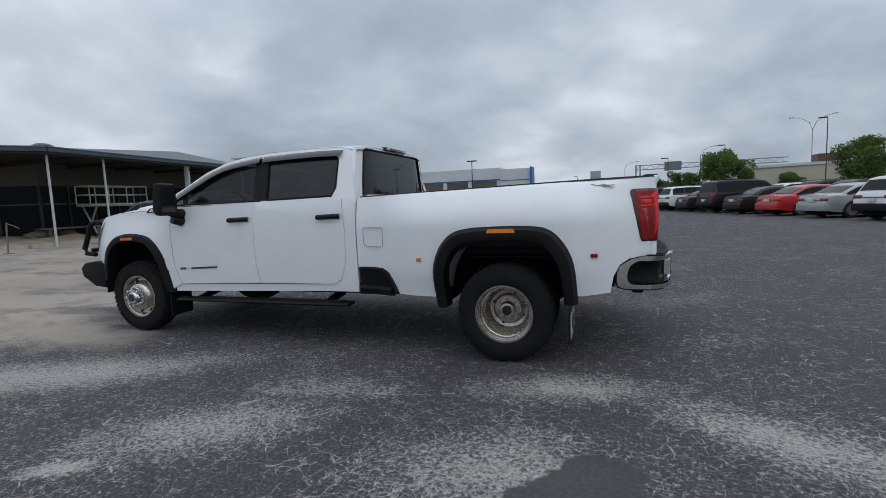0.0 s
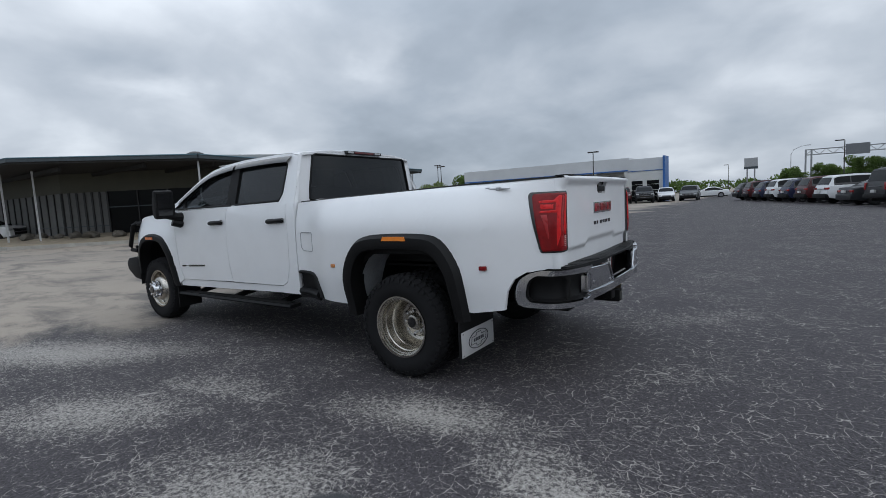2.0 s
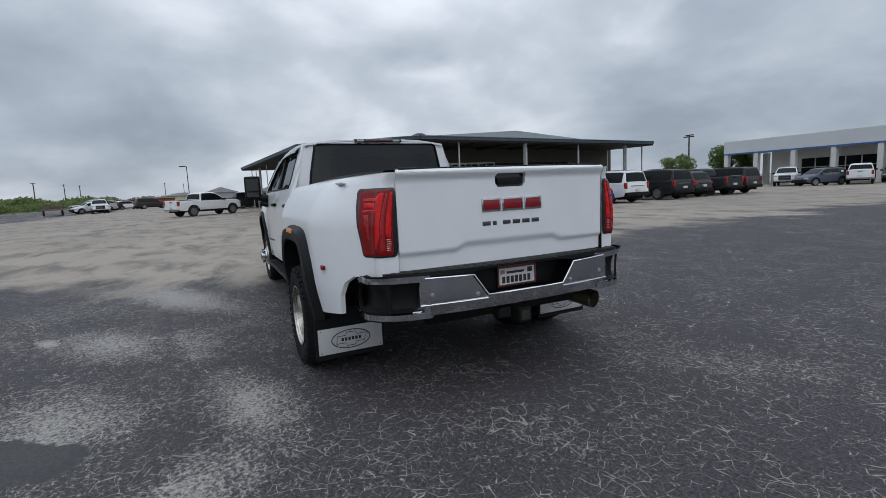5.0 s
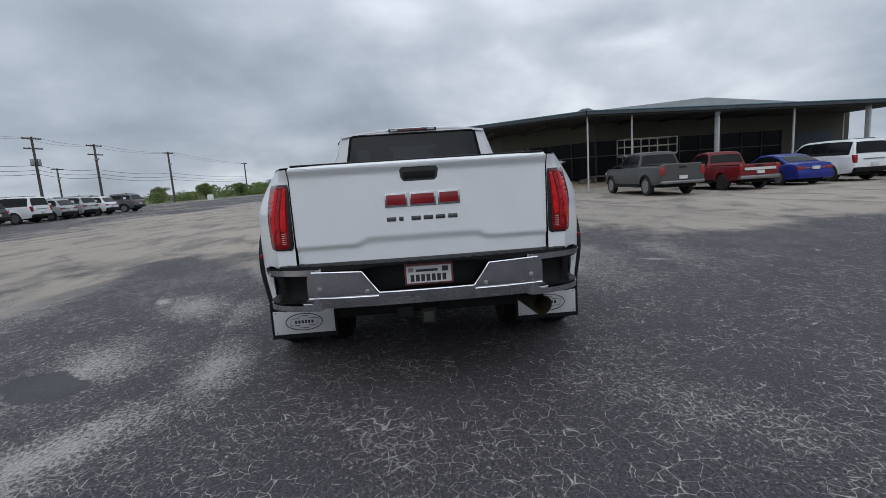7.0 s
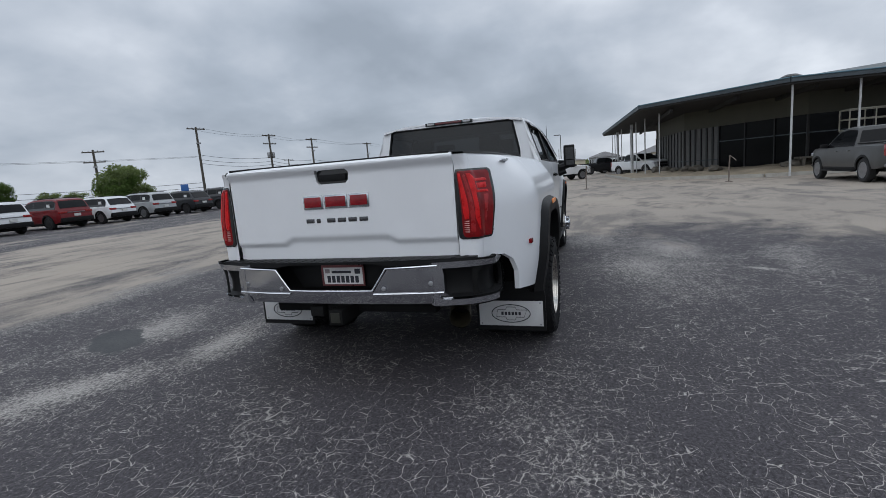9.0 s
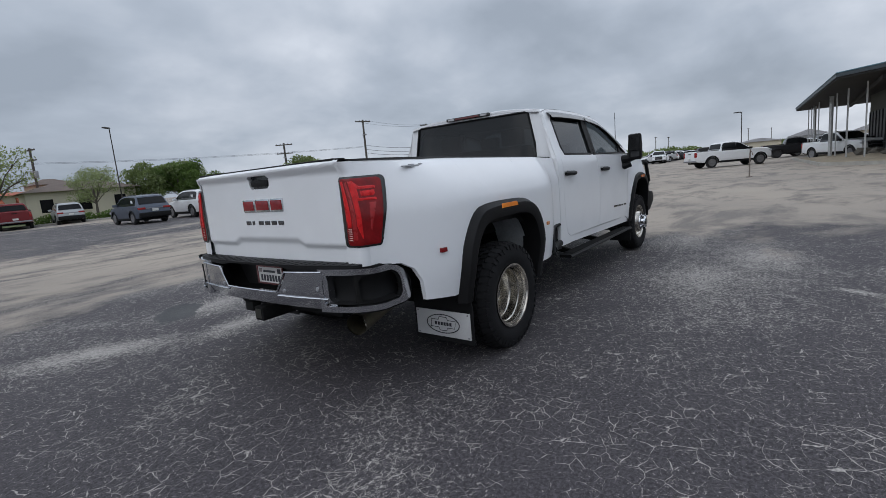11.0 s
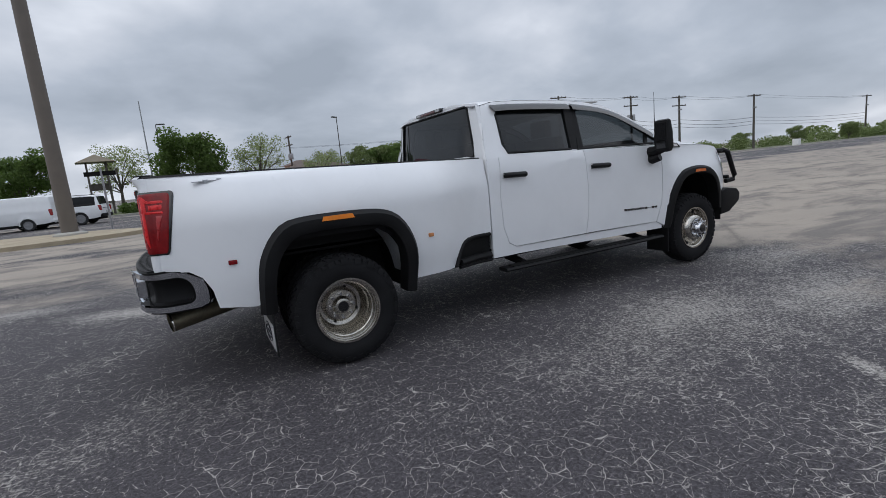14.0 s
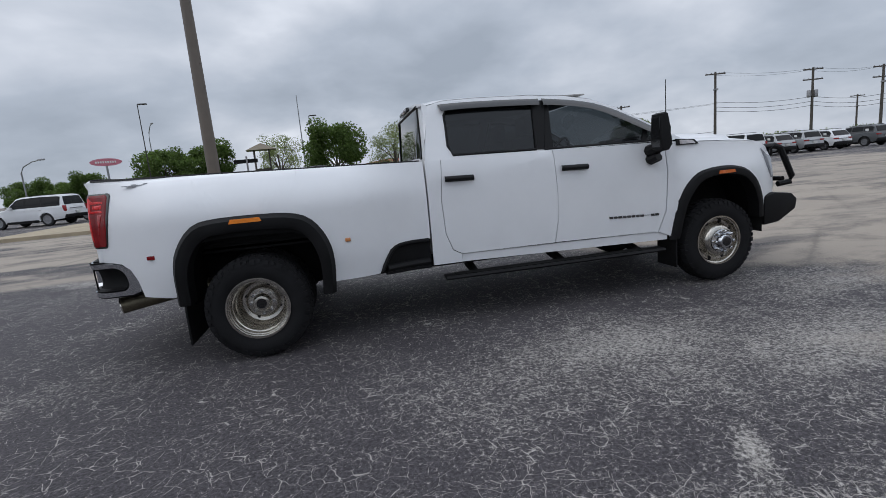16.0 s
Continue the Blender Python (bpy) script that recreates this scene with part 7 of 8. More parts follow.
# A pickup displayed on a small trailer.
trailer = thing("car_trailer", "small black open car trailer", "trailer", (1.6, -41.4, 0), 205)
part("deck", boxed(-2.9, 2.9, -1.0, 1.0, 0.62, 0.70), DARK, trailer)
for s in (-1, 1):
    part("rail", boxed(-2.9, 2.9, s * 1.0 - 0.04, s * 1.0 + 0.04, 0.55, 0.95), DARK, trailer)
    for wx in (-0.5, 0.5):
        part("wheel", lathe(bmesh.new(), [(0.2, -0.1), (0.36, -0.09), (0.36, 0.09), (0.2, 0.1)], "y", (wx, s * 1.12, 0.36), 20), TYRE_FAR, trailer)
    for wx in (-2.5, -1.6, 1.6, 2.5):
        part("stand", boxed(wx - 0.04, wx + 0.04, s * 0.9 - 0.04, s * 0.9 + 0.04, 0.0, 0.62), DARK, trailer)
park("pickup", "black", 1.6, -41.4, 205, "black pickup loaded on a small trailer", ROW).location.z = 0.70


# ---- street side: kerbs, grass, poles, trees, far buildings ----
GRASS = surface("dry_grass", (0.10, 0.12, 0.045), 0.35, 1.2, 30, 0.95, bump=0.6)
BARK = surface("bark", (0.10, 0.085, 0.07), 0.3, 6, 40, 0.9, bump=0.5)
POLE_WOOD = surface("weathered_pole", (0.085, 0.075, 0.065), 0.25, 3, 50, 0.9)
DARK_POLE = surface("bronze_pole", (0.035, 0.032, 0.03), 0.2, 3, 40, 0.5)
GREY_POLE = surface("galvanized_pole", (0.30, 0.31, 0.32), 0.12, 3, 40, 0.5, metal=0.4)


def leaf_material(name, c):
    m, t, p = material(name)
    info = t.nodes.new("ShaderNodeNewGeometry")
    t.links.new(ramp(t, info.outputs["Random Per Island"], [(0.0, tuple(v * 0.55 for v in c)), (0.6, c), (1.0, tuple(min(1, v * 1.6) for v in c))]), p.inputs["Base Color"])
    p.inputs["Roughness"].default_value = 0.7
    p.inputs["Specular IOR Level"].default_value = 0.2
    thin = t.nodes.new("ShaderNodeBsdfTranslucent")
    thin.inputs[0].default_value = (c[0] * 1.5, c[1] * 1.6, c[2] * 1.1, 1)
    both_ways = t.nodes.new("ShaderNodeMixShader")
    both_ways.inputs[0].default_value = 0.4
    t.links.new(p.outputs[0], both_ways.inputs[1])
    t.links.new(thin.outputs[0], both_ways.inputs[2])
    t.links.new(both_ways.outputs[0], t.nodes["Material Output"].inputs[0])
    return m


LEAF = leaf_material("oak_leaves", (0.09, 0.135, 0.042))
LEAF_PALE = leaf_material("budding_leaves", (0.20, 0.23, 0.12))
LEAF_BUSH = leaf_material("bush_leaves", (0.145, 0.178, 0.082))


def leaves(name, blobs, count, size, mat, seed, parent):
    """A crown of small leaf clumps scattered through lumpy clouds (x, y, z, rx, rz)."""
    rs = np.random.RandomState(seed)
    vols = np.array([b[3] ** 2 * b[4] for b in blobs])
    pick = rs.choice(len(blobs), count, p=vols / vols.sum())
    B = np.array(blobs)[pick]
    d = rs.normal(size=(count, 3))
    d /= np.linalg.norm(d, axis=1)[:, None]
    rad = rs.uniform(0.25, 1.0, count) ** 0.45 * rs.uniform(0.85, 1.12, count)
    c = B[:, :3] + d * rad[:, None] * B[:, [3, 3, 4]]
    a, b = rs.normal(size=(count, 3)), rs.normal(size=(count, 3))
    a /= np.linalg.norm(a, axis=1)[:, None]
    b -= (a * b).sum(1)[:, None] * a
    b /= np.linalg.norm(b, axis=1)[:, None]
    s = size * rs.uniform(0.6, 1.4, count)[:, None]
    verts = np.stack([c - a * s, c - b * s * 0.6, c + a * s, c + b * s * 0.6], 1).reshape(-1, 3)
    faces = np.arange(count * 4).reshape(-1, 4)
    me = bpy.data.meshes.new(name)
    me.from_pydata(verts.tolist(), [], faces.tolist())
    me.materials.append(mat)
    ob = new(name, me)
    ob.parent = parent
    return ob


def tree_model(height, spread, seed, mat, count, size, trunk=0.32, label="", lean_sparse=False):
    t = thing("tree", label, "tree", group="trees along the street")
    rng = random.Random(seed)
    bm = bmesh.new()
    fork = height * trunk
    tube(bm, [(0, 0, 0), (0.05, 0.03, fork * 0.5), (0.0, 0.05, fork), (0.1, 0, height * 0.62)], height * 0.028, 8, height * 0.010)
    blobs = []
    for k in range(11):
        a = 2 * math.pi * k / 11 + rng.uniform(-0.3, 0.3)
        r = spread * rng.uniform(0.50, 0.74)
        z = height * (0.36 + 0.46 * ((k * 5) % 11) / 10)
        tip = Vector((r * math.cos(a), r * math.sin(a), z))
        mid = Vector((tip.x * 0.45, tip.y * 0.45, fork + (z - fork) * 0.6))
        tube(bm, [(0, 0, fork * rng.uniform(0.85, 1.25)), mid, tip], height * 0.011, 6, height * 0.003)
        for j in range(3):
            q = mid.lerp(tip, rng.uniform(0.3, 0.9)) + Vector((rng.uniform(-1, 1), rng.uniform(-1, 1), rng.uniform(0.1, 0.9))) * spread * 0.26
            tube(bm, [mid.lerp(tip, 0.4), q], height * 0.004, 5, height * 0.0015)
            blobs.append((q.x, q.y, q.z, spread * rng.uniform(0.17, 0.30), spread * rng.uniform(0.16, 0.28)))
        blobs.append((tip.x, tip.y, tip.z, spread * rng.uniform(0.22, 0.34), spread * rng.uniform(0.20, 0.32)))
    for k in range(3):
        blobs.append((rng.uniform(-0.2, 0.2) * spread, rng.uniform(-0.2, 0.2) * spread, height * rng.uniform(0.74, 0.88), spread * 0.34, height * 0.12))
    part("trunk", bm, BARK, t, "grey-brown trunk and limbs")
    leaves("crown", blobs, count, size, mat, seed, t)
    return t


oak = tree_model(8.0, 4.4, 3, LEAF, 12000, 0.15, 0.28, "dense dark green street tree")
pale = tree_model(8.0, 3.6, 8, LEAF_PALE, 4200, 0.10, 0.30, "budding pale green tree with bare limbs")
bushy = tree_model(5.5, 3.2, 12, LEAF_BUSH, 5600, 0.125, 0.16, "bright green rounded tree")
oak.matrix_world = pose(0.0, -54.6, 0)
pale.matrix_world = pose(-7.2, -56.5, 0, 0, 0, 40)
bushy.matrix_world = pose(-36.6, -50.0, 0)


def plant(model, x, y, scale, turn, label=""):
    ob = copy_thing(model, pose(x, y, 0, 0, 0, turn) @ Matrix.Diagonal((scale, scale, scale, 1)))
    return tagged(ob, label)


for model, x, y, s, turn in ((pale, 7.6, -62.5, 1.02, 10), (bushy, -19.6, -54.5, 1.0, 80), (oak, -22.6, -54.5, 0.70, 130), (oak, -26.4, -54.5, 0.50, 20), (oak, 19.6, -56.0, 0.84, 200), (oak, 16.2, -60.0, 0.90, 80), (oak, 30.0, -60.5, 0.60, 30), (oak, 34.4, -63.5, 0.52, 300), (oak, 32.5, -53.0, 0.52, 120),
                             (pale, -19.6, -70.0, 0.80, 200), (bushy, -27.0, -62.5, 1.12, 150), (bushy, -42.5, -58.5, 0.98, 10), (oak, -35.3, -49.5, 0.50, 70), (bushy, -45.0, -76.0, 0.62, 40), (bushy, -48.0, -74.5, 0.58, 90), (bushy, -40.0, -51.0, 0.58, 220), (pale, -12.8, -49.5, 0.64, 60),
                             (oak, 16.8, 70.0, 0.88, 15), (oak, 12.6, 74.0, 0.55, 100), (oak, 25.5, 52.0, 0.80, 260), (oak, -38.6, 64.0, 0.74, 40), (oak, -33.6, 74.0, 0.60, 160), (bushy, -31.0, 43.6, 0.70, 110), (bushy, -86.0, -46.0, 0.55, 50), (bushy, -98.0, -43.0, 0.62, 130), (bushy, -110.0, -40.0, 0.60, 250),
                             (oak, 9.5, 86.0, 0.52, 60), (oak, 5.5, 90.0, 0.50, 20), (oak, 26.5, 76.0, 0.45, 20)):
    plant(model, x, y, s, turn)


def scrub(name, x0, y0, x1, y1, height, depth, count, size, mat, seed, label):
    rs = np.random.RandomState(seed)
    n = max(4, int(math.hypot(x1 - x0, y1 - y0) / (height * 0.8)))
    blobs = []
    for k in range(n * 2):
        u = rs.uniform()
        hgt = height * rs.uniform(0.45, 1.0)
        blobs.append((x0 + (x1 - x0) * u, y0 + (y1 - y0) * u + rs.uniform(-depth, depth), hgt * 0.5, hgt * rs.uniform(0.6, 1.0), hgt * 0.5))
    holder = leaves(name, blobs, count, size, mat, seed, None)
    tagged(holder, label, "shrubs", kind="stuff")


scrub("roadside_scrub", -44, -53, -76, -48, 2.3, 2.0, 12000, 0.13, LEAF_BUSH, 4, "tangled green roadside scrub and low bushes")
scrub("roadside_scrub", -74, -49, -150, -38, 2.2, 3.0, 12000, 0.16, LEAF_BUSH, 5, "tangled green roadside scrub and low bushes")
scrub("far_woods", -150, -60, -420, 10, 4.5, 12, 16000, 0.45, LEAF_BUSH, 6, "far line of dark green woods")
scrub("far_woods", -40, 165, 60, 150, 5.0, 10, 12000, 0.4, LEAF, 7, "far line of dark green woods")
scrub("clipped_hedge", 14.5, -65.5, 34, -62.5, 4.0, 1.5, 11000, 0.16, LEAF, 9, "tall dark green hedge behind the street")
scrub("low_hedge", -8, -47.5, -17, -46, 0.9, 0.5, 2600, 0.10, LEAF, 10, "low clipped hedge before the beige house")
scrub("low_hedge", 6.5, -52, 1.0, -52, 1.5, 1.0, 2600, 0.14, LEAF, 11, "dark green shrubs by the gas station roof")

ROADS = surface("street_asphalt", (0.10, 0.10, 0.10), 0.15, 0.8, 60, 0.9, bump=0.2)


def strip(name, poly, z, mat, label, category):
    bm = prism(bmesh.new(), poly, "z", -0.05, z)
    return solid(name, bm, mat, label, category, kind="structure")


strip("verge", [(-48, -40.5), (-160, -31), (-420, -20), (-420, -75), (-160, -75), (-48, -62)], 0.05, GRASS, "dry green grass verge", "grass")
strip("verge", [(-4, -46.5), (-30, -41), (-48, -40.5), (-48, -62), (-30, -85), (40, -85), (40, -46)], 0.05, GRASS, "green grass verge under the trees", "grass")
for a, b in (((-48, -40.5), (-160, -31)), ((-160, -31), (-420, -20)), ((-30, -41), (-48, -40.5)), ((-4, -46.5), (-30, -41)), ((-4, -46.5), (40, -46))):
    p, q = Vector((*a, 0)), Vector((*b, 0))
    n = (q - p).cross(Vector((0, 0, 1))).normalized() * 0.22
    solid("kerb_line", prismed([(v.x, v.y) for v in (p + n, q + n, q - n, p - n)], "z", 0, 0.14), KERB, "pale concrete kerb by the grass verge", "kerb", kind="structure")
# Kerbed island with the tall lamp pole.
island = along([(14.0, -16.8), (6.0, -16.6), (2.9, -17.2), (2.2, -18.2), (2.9, -19.6), (6.0, -22.6), (14.0, -24.5)], 26)
strip("kerb_island", [(p.x, p.y) for p in island], 0.15, surface("tan_island", (0.36, 0.30, 0.21), 0.2, 1.2, 40, 0.95, bump=0.3), "raised tan island with a rounded kerb", "kerb")


def lamp_pole(x, y, h, arm=0.9, turn=0.0, mat=DARK_POLE, r=0.07, double=False, label="dark lot lamp with a flat head", lit=False):
    t = thing("street_lamp", label, "street lamp", (x, y, 0), turn, group="lot lamps")
    bm = bmesh.new()
    tube(bm, [(0, 0, 0), (0, 0, h)], r * 0.95, 8, r * 0.65)
    part("pole", bm, mat, t)
    for s in ((-1, 1) if double else (1,)):
        part("lamp_head", boxed(*sorted((s * 0.05, s * arm)), -0.16, 0.16, h - 0.06, h + 0.06, bevel=0.02), mat, t)
    return t


def curved_lamp(x, y, h, turn, double=False):
    t = thing("road_lamp", "galvanized road lamp with a curved arm", "street lamp", (x, y, 0), turn, group="road lamps")
    bm = bmesh.new()
    tube(bm, [(0, 0, 0), (0, 0, h * 0.82), (0.5, 0, h * 0.92), (1.8, 0, h * 0.985), (3.0, 0, h)], 0.075, 8, 0.04)
    part("pole", bm, GREY_POLE, t)
    part("lamp_head", boxed(2.8, 3.5, -0.12, 0.12, h - 0.06, h + 0.08, bevel=0.03), GREY_POLE, t)
    if double:
        bm = bmesh.new()
        tube(bm, [(0, 0, h * 0.82), (-0.5, 0, h * 0.92), (-1.8, 0, h * 0.985), (-3.0, 0, h)], 0.06, 8, 0.05)
        part("arm", bm, GREY_POLE, t)
        part("lamp_head", boxed(-3.5, -2.8, -0.12, 0.12, h - 0.06, h + 0.08, bevel=0.03), GREY_POLE, t)


big = thing("lamp_mast", "tall brown tapered lamp mast on a low footing", "street lamp", (5.45, -20.1, 0))
bm = bmesh.new()
tube(bm, [(0, 0, 0.1), (0, 0, 6.0), (0, 0, 13.0)], 0.31, 16, 0.22)
part("mast", bm, surface("brown_mast", (0.125, 0.105, 0.088), 0.1, 2, 40, 0.6), big, "brown painted mast")
part("footing", lathe(bmesh.new(), [(0.62, 0.0), (0.60, 0.22), (0.40, 0.28), (0.3, 0.28)], "z", (0, 0, 0), 20), KERB, big, "rough concrete footing")
sign = thing("street_sign", "thin post with a dark sign panel seen edge-on", "sign", (4.2, -21.9, 0))
part("post", boxed(-0.04, 0.04, -0.04, 0.04, 0, 2.9), GREY_METAL, sign)
part("panel", boxed(-0.55, 0.65, -0.03, 0.03, 2.55, 2.75), DARK, sign)
for x, y, h, turn, double in ((-13.0, 47.0, 5.7, 0, True), (-40.6, 58.0, 7.0, 0, True), (-32.5, 47.0, 5.8, 0, True), (24.9, 60.6, 9.0, 180, False), (9.6, 69.4, 6.1, 180, False), (17.4, 73.1, 7.7, 180, False), (-71.5, -4.0, 5.9, 270, False), (-16.1, -52.7, 8.7, 40, False), (2.8, -57.5, 9.2, 180, False), (19.5, -51.3, 10.7, 180, False), (-4.9, 116.0, 6.0, 180, False)):
    lamp_pole(x, y, h, arm=0.55 if double else 0.9, turn=turn, double=double)
flag = thing("flag_pole", "tall thin grey antenna mast", "pole", (4.05, -58.6, 0))
bm = bmesh.new()
tube(bm, [(0, 0, 0), (0, 0, 11.9)], 0.10, 8, 0.05)
part("mast", bm, GREY_POLE, flag)
for x, y, h, turn in ((17.8, 93.4, 9.4, 30), (36.7, 98.8, 13.9, 160), (24.0, -65.7, 10.2, 120), (28.9, -47.0, 5.4, 150), (6.0, 120.0, 9.0, 20)):
    curved_lamp(x, y, h, turn, x == 36.7)


def utility_pole(x, y, h, arms=1, transformer=False, turn=0.0, label="weathered wooden utility pole with cross arms"):
    t = thing("utility_pole", label, "utility pole", (x, y, 0), turn, group="utility poles")
    bm = bmesh.new()
    tube(bm, [(0, 0, 0), (0, 0, h)], 0.19, 8, 0.13)
    part("pole", bm, POLE_WOOD, t)
    for k in range(arms):
        z = h - 0.25 - 1.25 * k
        a = part("cross_arm", boxed(-0.07, 0.07, -1.2, 1.2, z - 0.07, z + 0.07), POLE_WOOD, t)
        for y0 in (-1.1, -0.5, 0.5, 1.1):
            part("insulator", lathe(bmesh.new(), [(0.05, z + 0.07), (0.06, z + 0.14), (0.03, z + 0.2)], "z", (0, y0, 0), 8), GREY_METAL, a)
    if transformer:
        for y0 in (-0.42, 0.42):
            part("transformer", lathe(bmesh.new(), [(0.22, h - 3.7), (0.24, h - 3.6), (0.24, h - 2.9), (0.2, h - 2.8)], "z", (0.0, y0, 0), 12), GREY_METAL, t, "grey transformer can")
    else:
        part("bracket", boxed(-0.1, 0.35, -0.2, 0.2, h - 2.2, h - 2.0), GREY_METAL, t)


POLES = [(-46.8, -48.3, 10.0, 1, False), (-60.7, -47.8, 9.8, 2, True), (-67.7, -44.7, 9.2, 2, False), (-81.6, -41.4, 8.7, 1, False)]
for x, y, h, arms, can in POLES:
    utility_pole(x, y, h, arms, can, 75)
for x, y, h in ((-127.3, -44.2, 8.6), (-185.3, -49.7, 8.6), (-220.1, -49.5, 9.0), (-238.6, -48.3, 9.0), (-270, -20, 10), (-330, -14, 11)):
    utility_pole(x, y, h, 1, False, 75)
utility_pole(-40.3, -58.6, 7.8, 2, False, 40)
utility_pole(-14.4, -74.2, 8.9, 2, True, 10)
utility_pole(-96.0, -70.0, 8.0, 1, False, 70)
runs = [(POLES[0], POLES[1]), (POLES[1], POLES[2]), (POLES[2], POLES[3]), (POLES[3], (-127.3, -44.2, 8.6, 1, False)), ((-14.4, -74.2, 7.2, 1, False), (-46.8, -48.3, 6.4, 1, False))]
for a, b in runs:
    for drop, off in ((0.2, -0.9), (0.2, 0.9), (3.6, 0.1), (4.2, 0.1), (4.7, 0.1)):
        bm = bmesh.new()
        p, q = Vector((a[0] + off * 0.3, a[1] + off, a[2] - drop)), Vector((b[0] + off * 0.3, b[1] + off, b[2] - drop))
        tube(bm, [p.lerp(q, k / 10) - Vector((0, 0, 0.35 * 4 * (k / 10) * (1 - k / 10))) for k in range(11)], 0.012 if drop < 1 else 0.022, 4)
        solid("power_line", bm, DARK, "thin black sagging power line", "cable", group="power lines")
bm = boxed(-0.04, 0.04, -0.3, 0.3, 1.6, 2.3, bevel=0.01)
blue = thing("parking_sign", "small blue sign on a thin post behind the cars", "sign", (-29.2, -33.2, 0), 40)
part("panel", bm, BLUE, blue, "blue panel")
part("post", boxed(-0.03, 0.03, -0.03, 0.03, 0, 1.6), GREY_METAL, blue)

# Far buildings and signs.
CREAM = surface("cream_wall", (0.50, 0.46, 0.36), 0.08, 0.6, 30, 0.85)
SHINGLE = surface("brown_shingle", (0.13, 0.10, 0.085), 0.2, 1.5, 30, 0.9)
TERRACOTTA = surface("terracotta", (0.32, 0.09, 0.045), 0.2, 1.5, 30, 0.85)


def house(x, y, turn, w, d, h, roof_h, wall, roof, label, windows=3):
    t = thing("house", label, "house", (x, y, 0), turn, group="far buildings")
    part("wall", boxed(-w / 2, w / 2, -d / 2, d / 2, 0, h), wall, t)
    bm = bmesh.new()
    o = 0.5
    e = [bm.verts.new(v) for v in ((-w / 2 - o, -d / 2 - o, h), (w / 2 + o, -d / 2 - o, h), (w / 2 + o, d / 2 + o, h), (-w / 2 - o, d / 2 + o, h))]
    r = [bm.verts.new(v) for v in ((-w / 2 + d * 0.35, 0, h + roof_h), (w / 2 - d * 0.35, 0, h + roof_h))]
    for f in ((e[0], e[1], r[1], r[0]), (e[2], e[3], r[0], r[1]), (e[1], e[2], r[1]), (e[3], e[0], r[0]), e[::-1]):
        bm.faces.new(f)
    part("roof", bm, roof, t, "hipped roof", 10)
    for s in (-1, 1):
        for k in range(windows):
            u = -w / 2 + w * (k + 0.5) / windows
            win = part("window", boxed(u - 0.5, u + 0.5, *sorted((s * d / 2, s * (d / 2 + 0.05))), h * 0.32, h * 0.75), STORE_GLASS, t)
            part("frame", boxed(u - 0.58, u + 0.58, *sorted((s * d / 2 - s * 0.02, s * (d / 2 + 0.03))), h * 0.28, h * 0.32), wall, win)
    return t


house(-14.0, -58.5, -8, 9.0, 8.0, 2.9, 1.0, CREAM, SHINGLE, "beige single-storey house with a brown hipped roof")
shop = house(-10.5, -76.0, 4, 12.0, 9.0, 3.2, 0.5, CREAM, TERRACOTTA, "cream shop with rust-red awnings and roof", 4)
for k in range(4):
    part("awning", prismed([(4.5, 2.9), (5.5, 2.3), (5.5, 2.2), (4.5, 2.2)], "x", -5.2 + 2.9 * k, -3.6 + 2.9 * k), TERRACOTTA, shop, "rust-red awning")
house(-16.5, -78.0, 10, 4.0, 4.0, 4.4, 0.8, CREAM, SHINGLE, "cream tower with a brown cap", 1)
GREY_SHINGLE = surface("grey_shingle", (0.17, 0.165, 0.165), 0.2, 1.5, 30, 0.9)
house(-198.0, 3.0, 20, 9.0, 9.0, 3.4, 2.0, surface("grey_siding", (0.30, 0.31, 0.32), 0.1), GREY_SHINGLE, "grey house beyond the lot")
house(-170.0, -9.0, 20, 12.0, 8.0, 2.6, 1.0, CREAM, GREY_SHINGLE, "low beige house beyond the lot")
house(-127.0, -14.0, 20, 10.0, 8.0, 1.9, 0.3, TERRACOTTA, SHINGLE, "low brick building beyond the lot")
house(-118.0, 15.5, 10, 15.0, 9.0, 2.6, 2.0, CREAM, GREY_SHINGLE, "beige house behind the canopy")
ware = thing("warehouse", "long cream warehouse with a flat roof beyond the cars", "building", (0, 0, 0))
part("wall", prismed([(21.5, 84.0), (42.0, 73.5), (50.0, 90.0), (28.0, 100.0)], "z", 0, 4.5), CREAM, ware)
part("parapet", prismed([(21.3, 83.9), (42.1, 73.3), (50.2, 90.1), (28.0, 100.2)], "z", 4.5, 4.9), STUCCO, ware)
part("roof_unit", boxed(31.2, 34.2, 80.5, 83.0, 4.9, 6.1), surface("rust_red_unit", (0.10, 0.035, 0.03), 0.2), ware, "dark red rooftop unit")
kiosk = thing("pagoda_stand", "tan pavilion roof on thin posts by the street", "pavilion", (8.8, -56.6, 0), 8)
bm = bmesh.new()
e = [bm.verts.new(v) for v in ((-1.7, -1.5, 5.45), (1.7, -1.5, 5.45), (1.7, 1.5, 5.45), (-1.7, 1.5, 5.45))]
apex = bm.verts.new((0, 0, 6.3))
for i in range(4):
    bm.faces.new((e[i], e[(i + 1) % 4], apex))
bm.faces.new(e[::-1])
part("roof", bm, surface("tan_tile", (0.13, 0.10, 0.055), 0.2), kiosk, "tan pyramid roof", 5)
for sx in (-0.85, 0.85):
    for sy in (-0.85, 0.85):
        part("post", boxed(sx - 0.09, sx + 0.09, sy - 0.09, sy + 0.09, 0, 5.45), POLE_WOOD, kiosk)
part("rail", boxed(-0.9, 0.9, -0.95, -0.85, 2.6, 3.3), POLE_WOOD, kiosk)
part("floor", boxed(-1.0, 1.0, -1.0, 1.0, 1.2, 1.4), POLE_WOOD, kiosk)
PINK = surface("faded_pink_sign", (0.62, 0.20, 0.26), 0.12)
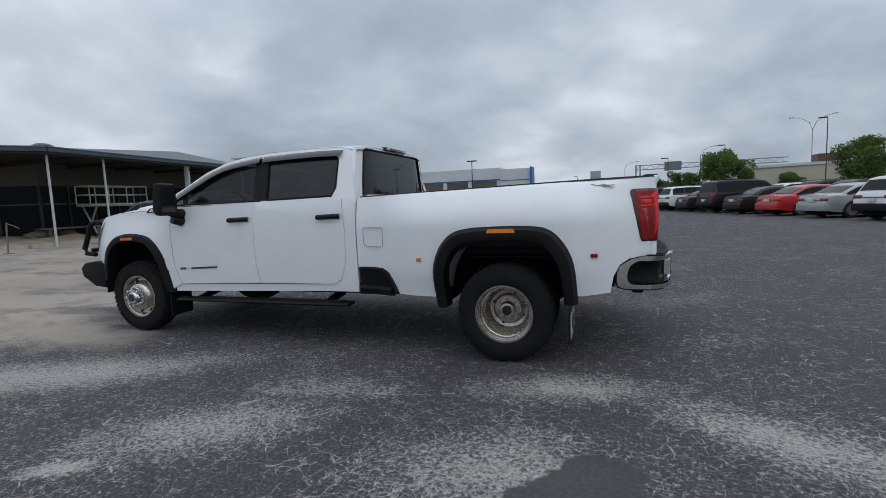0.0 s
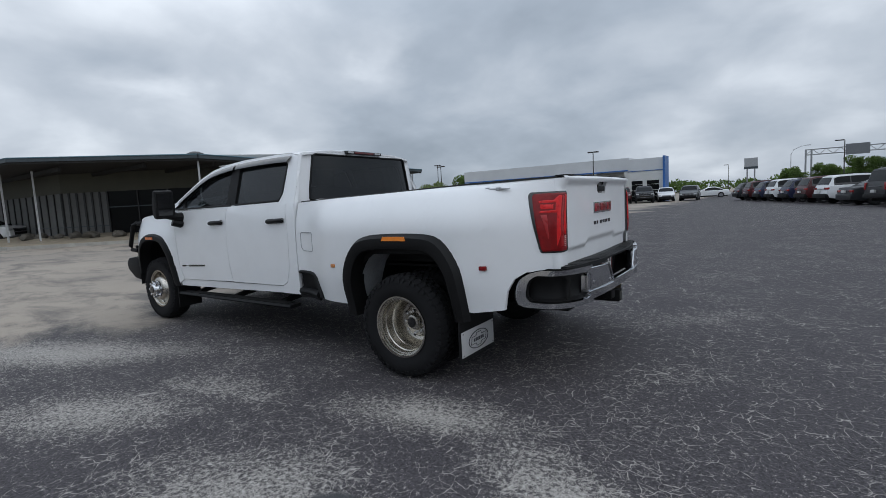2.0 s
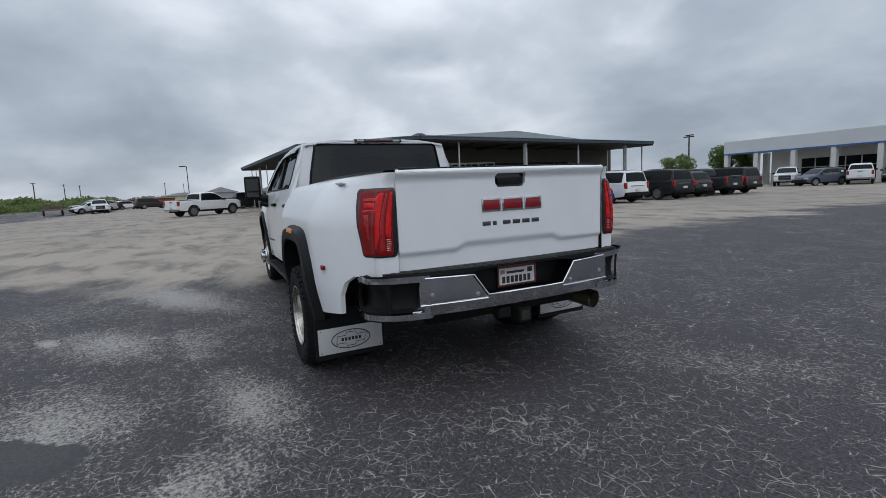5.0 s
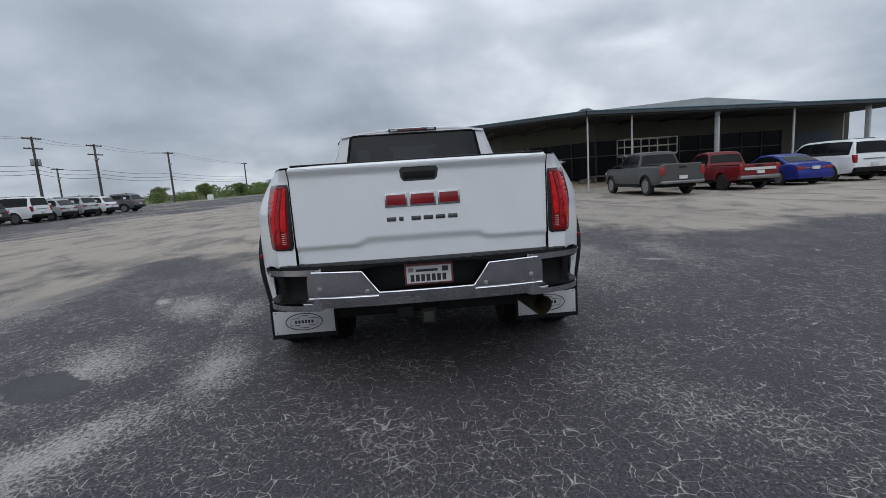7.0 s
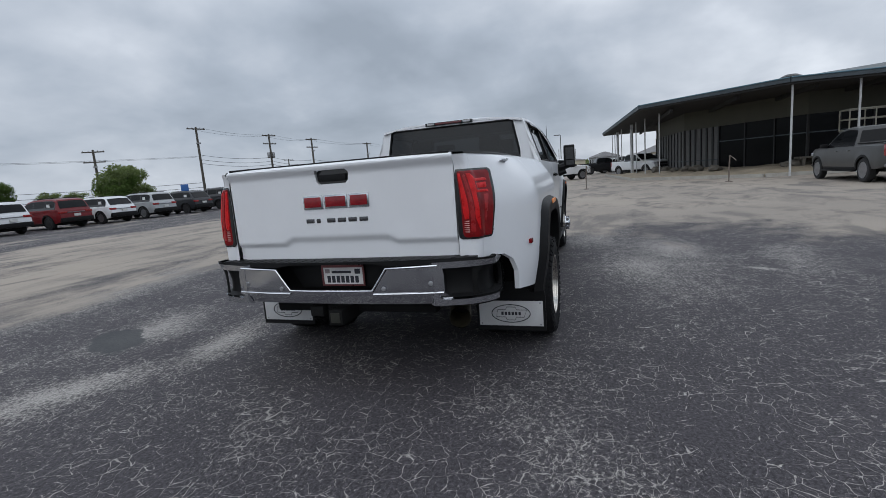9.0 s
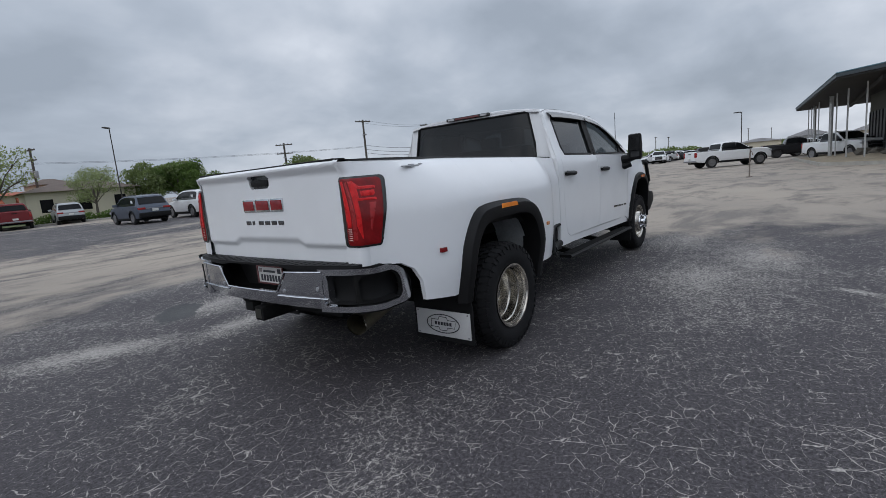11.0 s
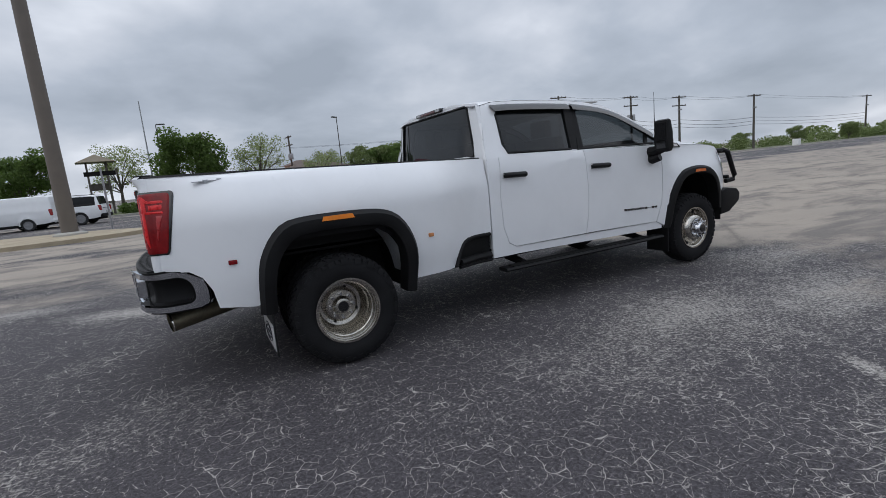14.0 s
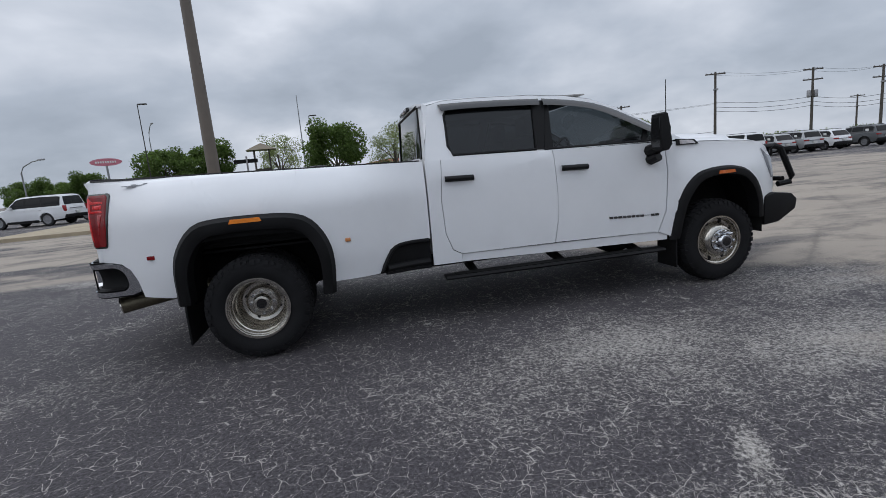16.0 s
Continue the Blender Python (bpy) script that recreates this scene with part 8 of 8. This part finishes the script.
oval = thing("oval_sign", "faded pink oval roadside sign", "sign", (29.2, -64.6, 0), 25)
bm = bmesh.new()
prism(bm, [(1.75 * math.cos(a), 6.0 + 0.48 * math.sin(a)) for a in [2 * math.pi * k / 28 for k in range(28)]], "y", -0.12, 0.12)
face = part("face", bm, PINK, oval, "pink oval panel")
for k in range(9):
    part("letter_bar", boxed(-1.1 + 0.26 * k, -0.93 + 0.26 * k, 0.12, 0.135, 5.88, 6.12), STICKER, face)
part("post", boxed(-0.12, 0.12, -0.1, 0.1, 0, 5.55), GREY_METAL, oval)
solid("pink_wall", boxed(15.8, 20.8, -50.3, -50.0, 0.05, 3.0), PINK, "long faded pink shop front", "wall")
gantry = thing("sign_gantry", "steel truss sign gantry over the road", "gantry", (8.2, 115.0, 0))
for x in (0.0, 0.9):
    part("column", boxed(x - 0.15, x + 0.15, -0.2, 0.2, 0, 7.8), GREY_POLE, gantry)
for z in (6.7, 7.7):
    part("chord", boxed(0, 30, -0.1, 0.1, z - 0.09, z + 0.09), GREY_POLE, gantry)
for k in range(14):
    bm = bmesh.new()
    tube(bm, [(2.1 * k, 0, 6.7), (2.1 * k + 1.05, 0, 7.7), (2.1 * k + 2.1, 0, 6.7)], 0.07, 5)
    part("brace", bm, GREY_POLE, gantry)
part("sign_panel", boxed(6, 9.5, -0.3, -0.2, 6.2, 8.2), surface("sign_back", (0.16, 0.17, 0.18), 0.1), gantry, "grey sign back")
board = thing("billboard", "dark framed roadside board on two posts", "sign", (-0.6, 106.0, 0))
for x in (-0.6, 0.6):
    part("post", boxed(x - 0.12, x + 0.12, -0.1, 0.1, 0, 4.6), GREY_METAL, board)
part("panel", boxed(-1.1, 1.1, -0.1, 0.1, 4.9, 6.6), surface("board_face", (0.35, 0.36, 0.37), 0.1), board)
part("frame", boxed(-1.15, 1.15, -0.12, 0.12, 4.5, 4.95), GUTTER, board)
util = solid("utility_box", boxed(-0.4, 0.4, -0.4, 0.4, 0, 1.0, bevel=0.03), STICKER, "small white utility box on the verge", "utility box", (-84.5, -36.5, 0))

# A flatbed trailer with scrap, far along the street.
flat_trailer = thing("flatbed_trailer", "low rusty flatbed trailer loaded with scrap", "trailer", (-76.5, -20.5, 0), 15)
part("deck", boxed(-3.2, 3.2, -1.1, 1.1, 0.75, 0.90), RUSTY, flat_trailer)
for wx in (-1.2, -0.3):
    for s in (-1, 1):
        part("wheel", lathe(bmesh.new(), [(0.2, -0.1), (0.38, -0.09), (0.38, 0.09), (0.2, 0.1)], "y", (wx, s * 1.0, 0.38), 16), TYRE_FAR, flat_trailer)
scrap = bmesh.new()
rng = random.Random(9)
for k in range(18):
    x, y, sz = rng.uniform(-2.8, 2.6), rng.uniform(-0.8, 0.8), rng.uniform(0.15, 0.45)
    box(scrap, x - sz * 1.6, x + sz * 1.6, y - sz, y + sz, 0.90, 0.90 + sz * rng.uniform(0.7, 1.8))
part("scrap_load", scrap, surface("mixed_scrap", (0.13, 0.09, 0.07), 0.5, 1.5, 12, 0.9), flat_trailer, "heap of brown scrap")
park("pickup", "white", -78.0, -15.6, 12, "white work truck beside the flatbed trailer", "trucks beyond the canopy")
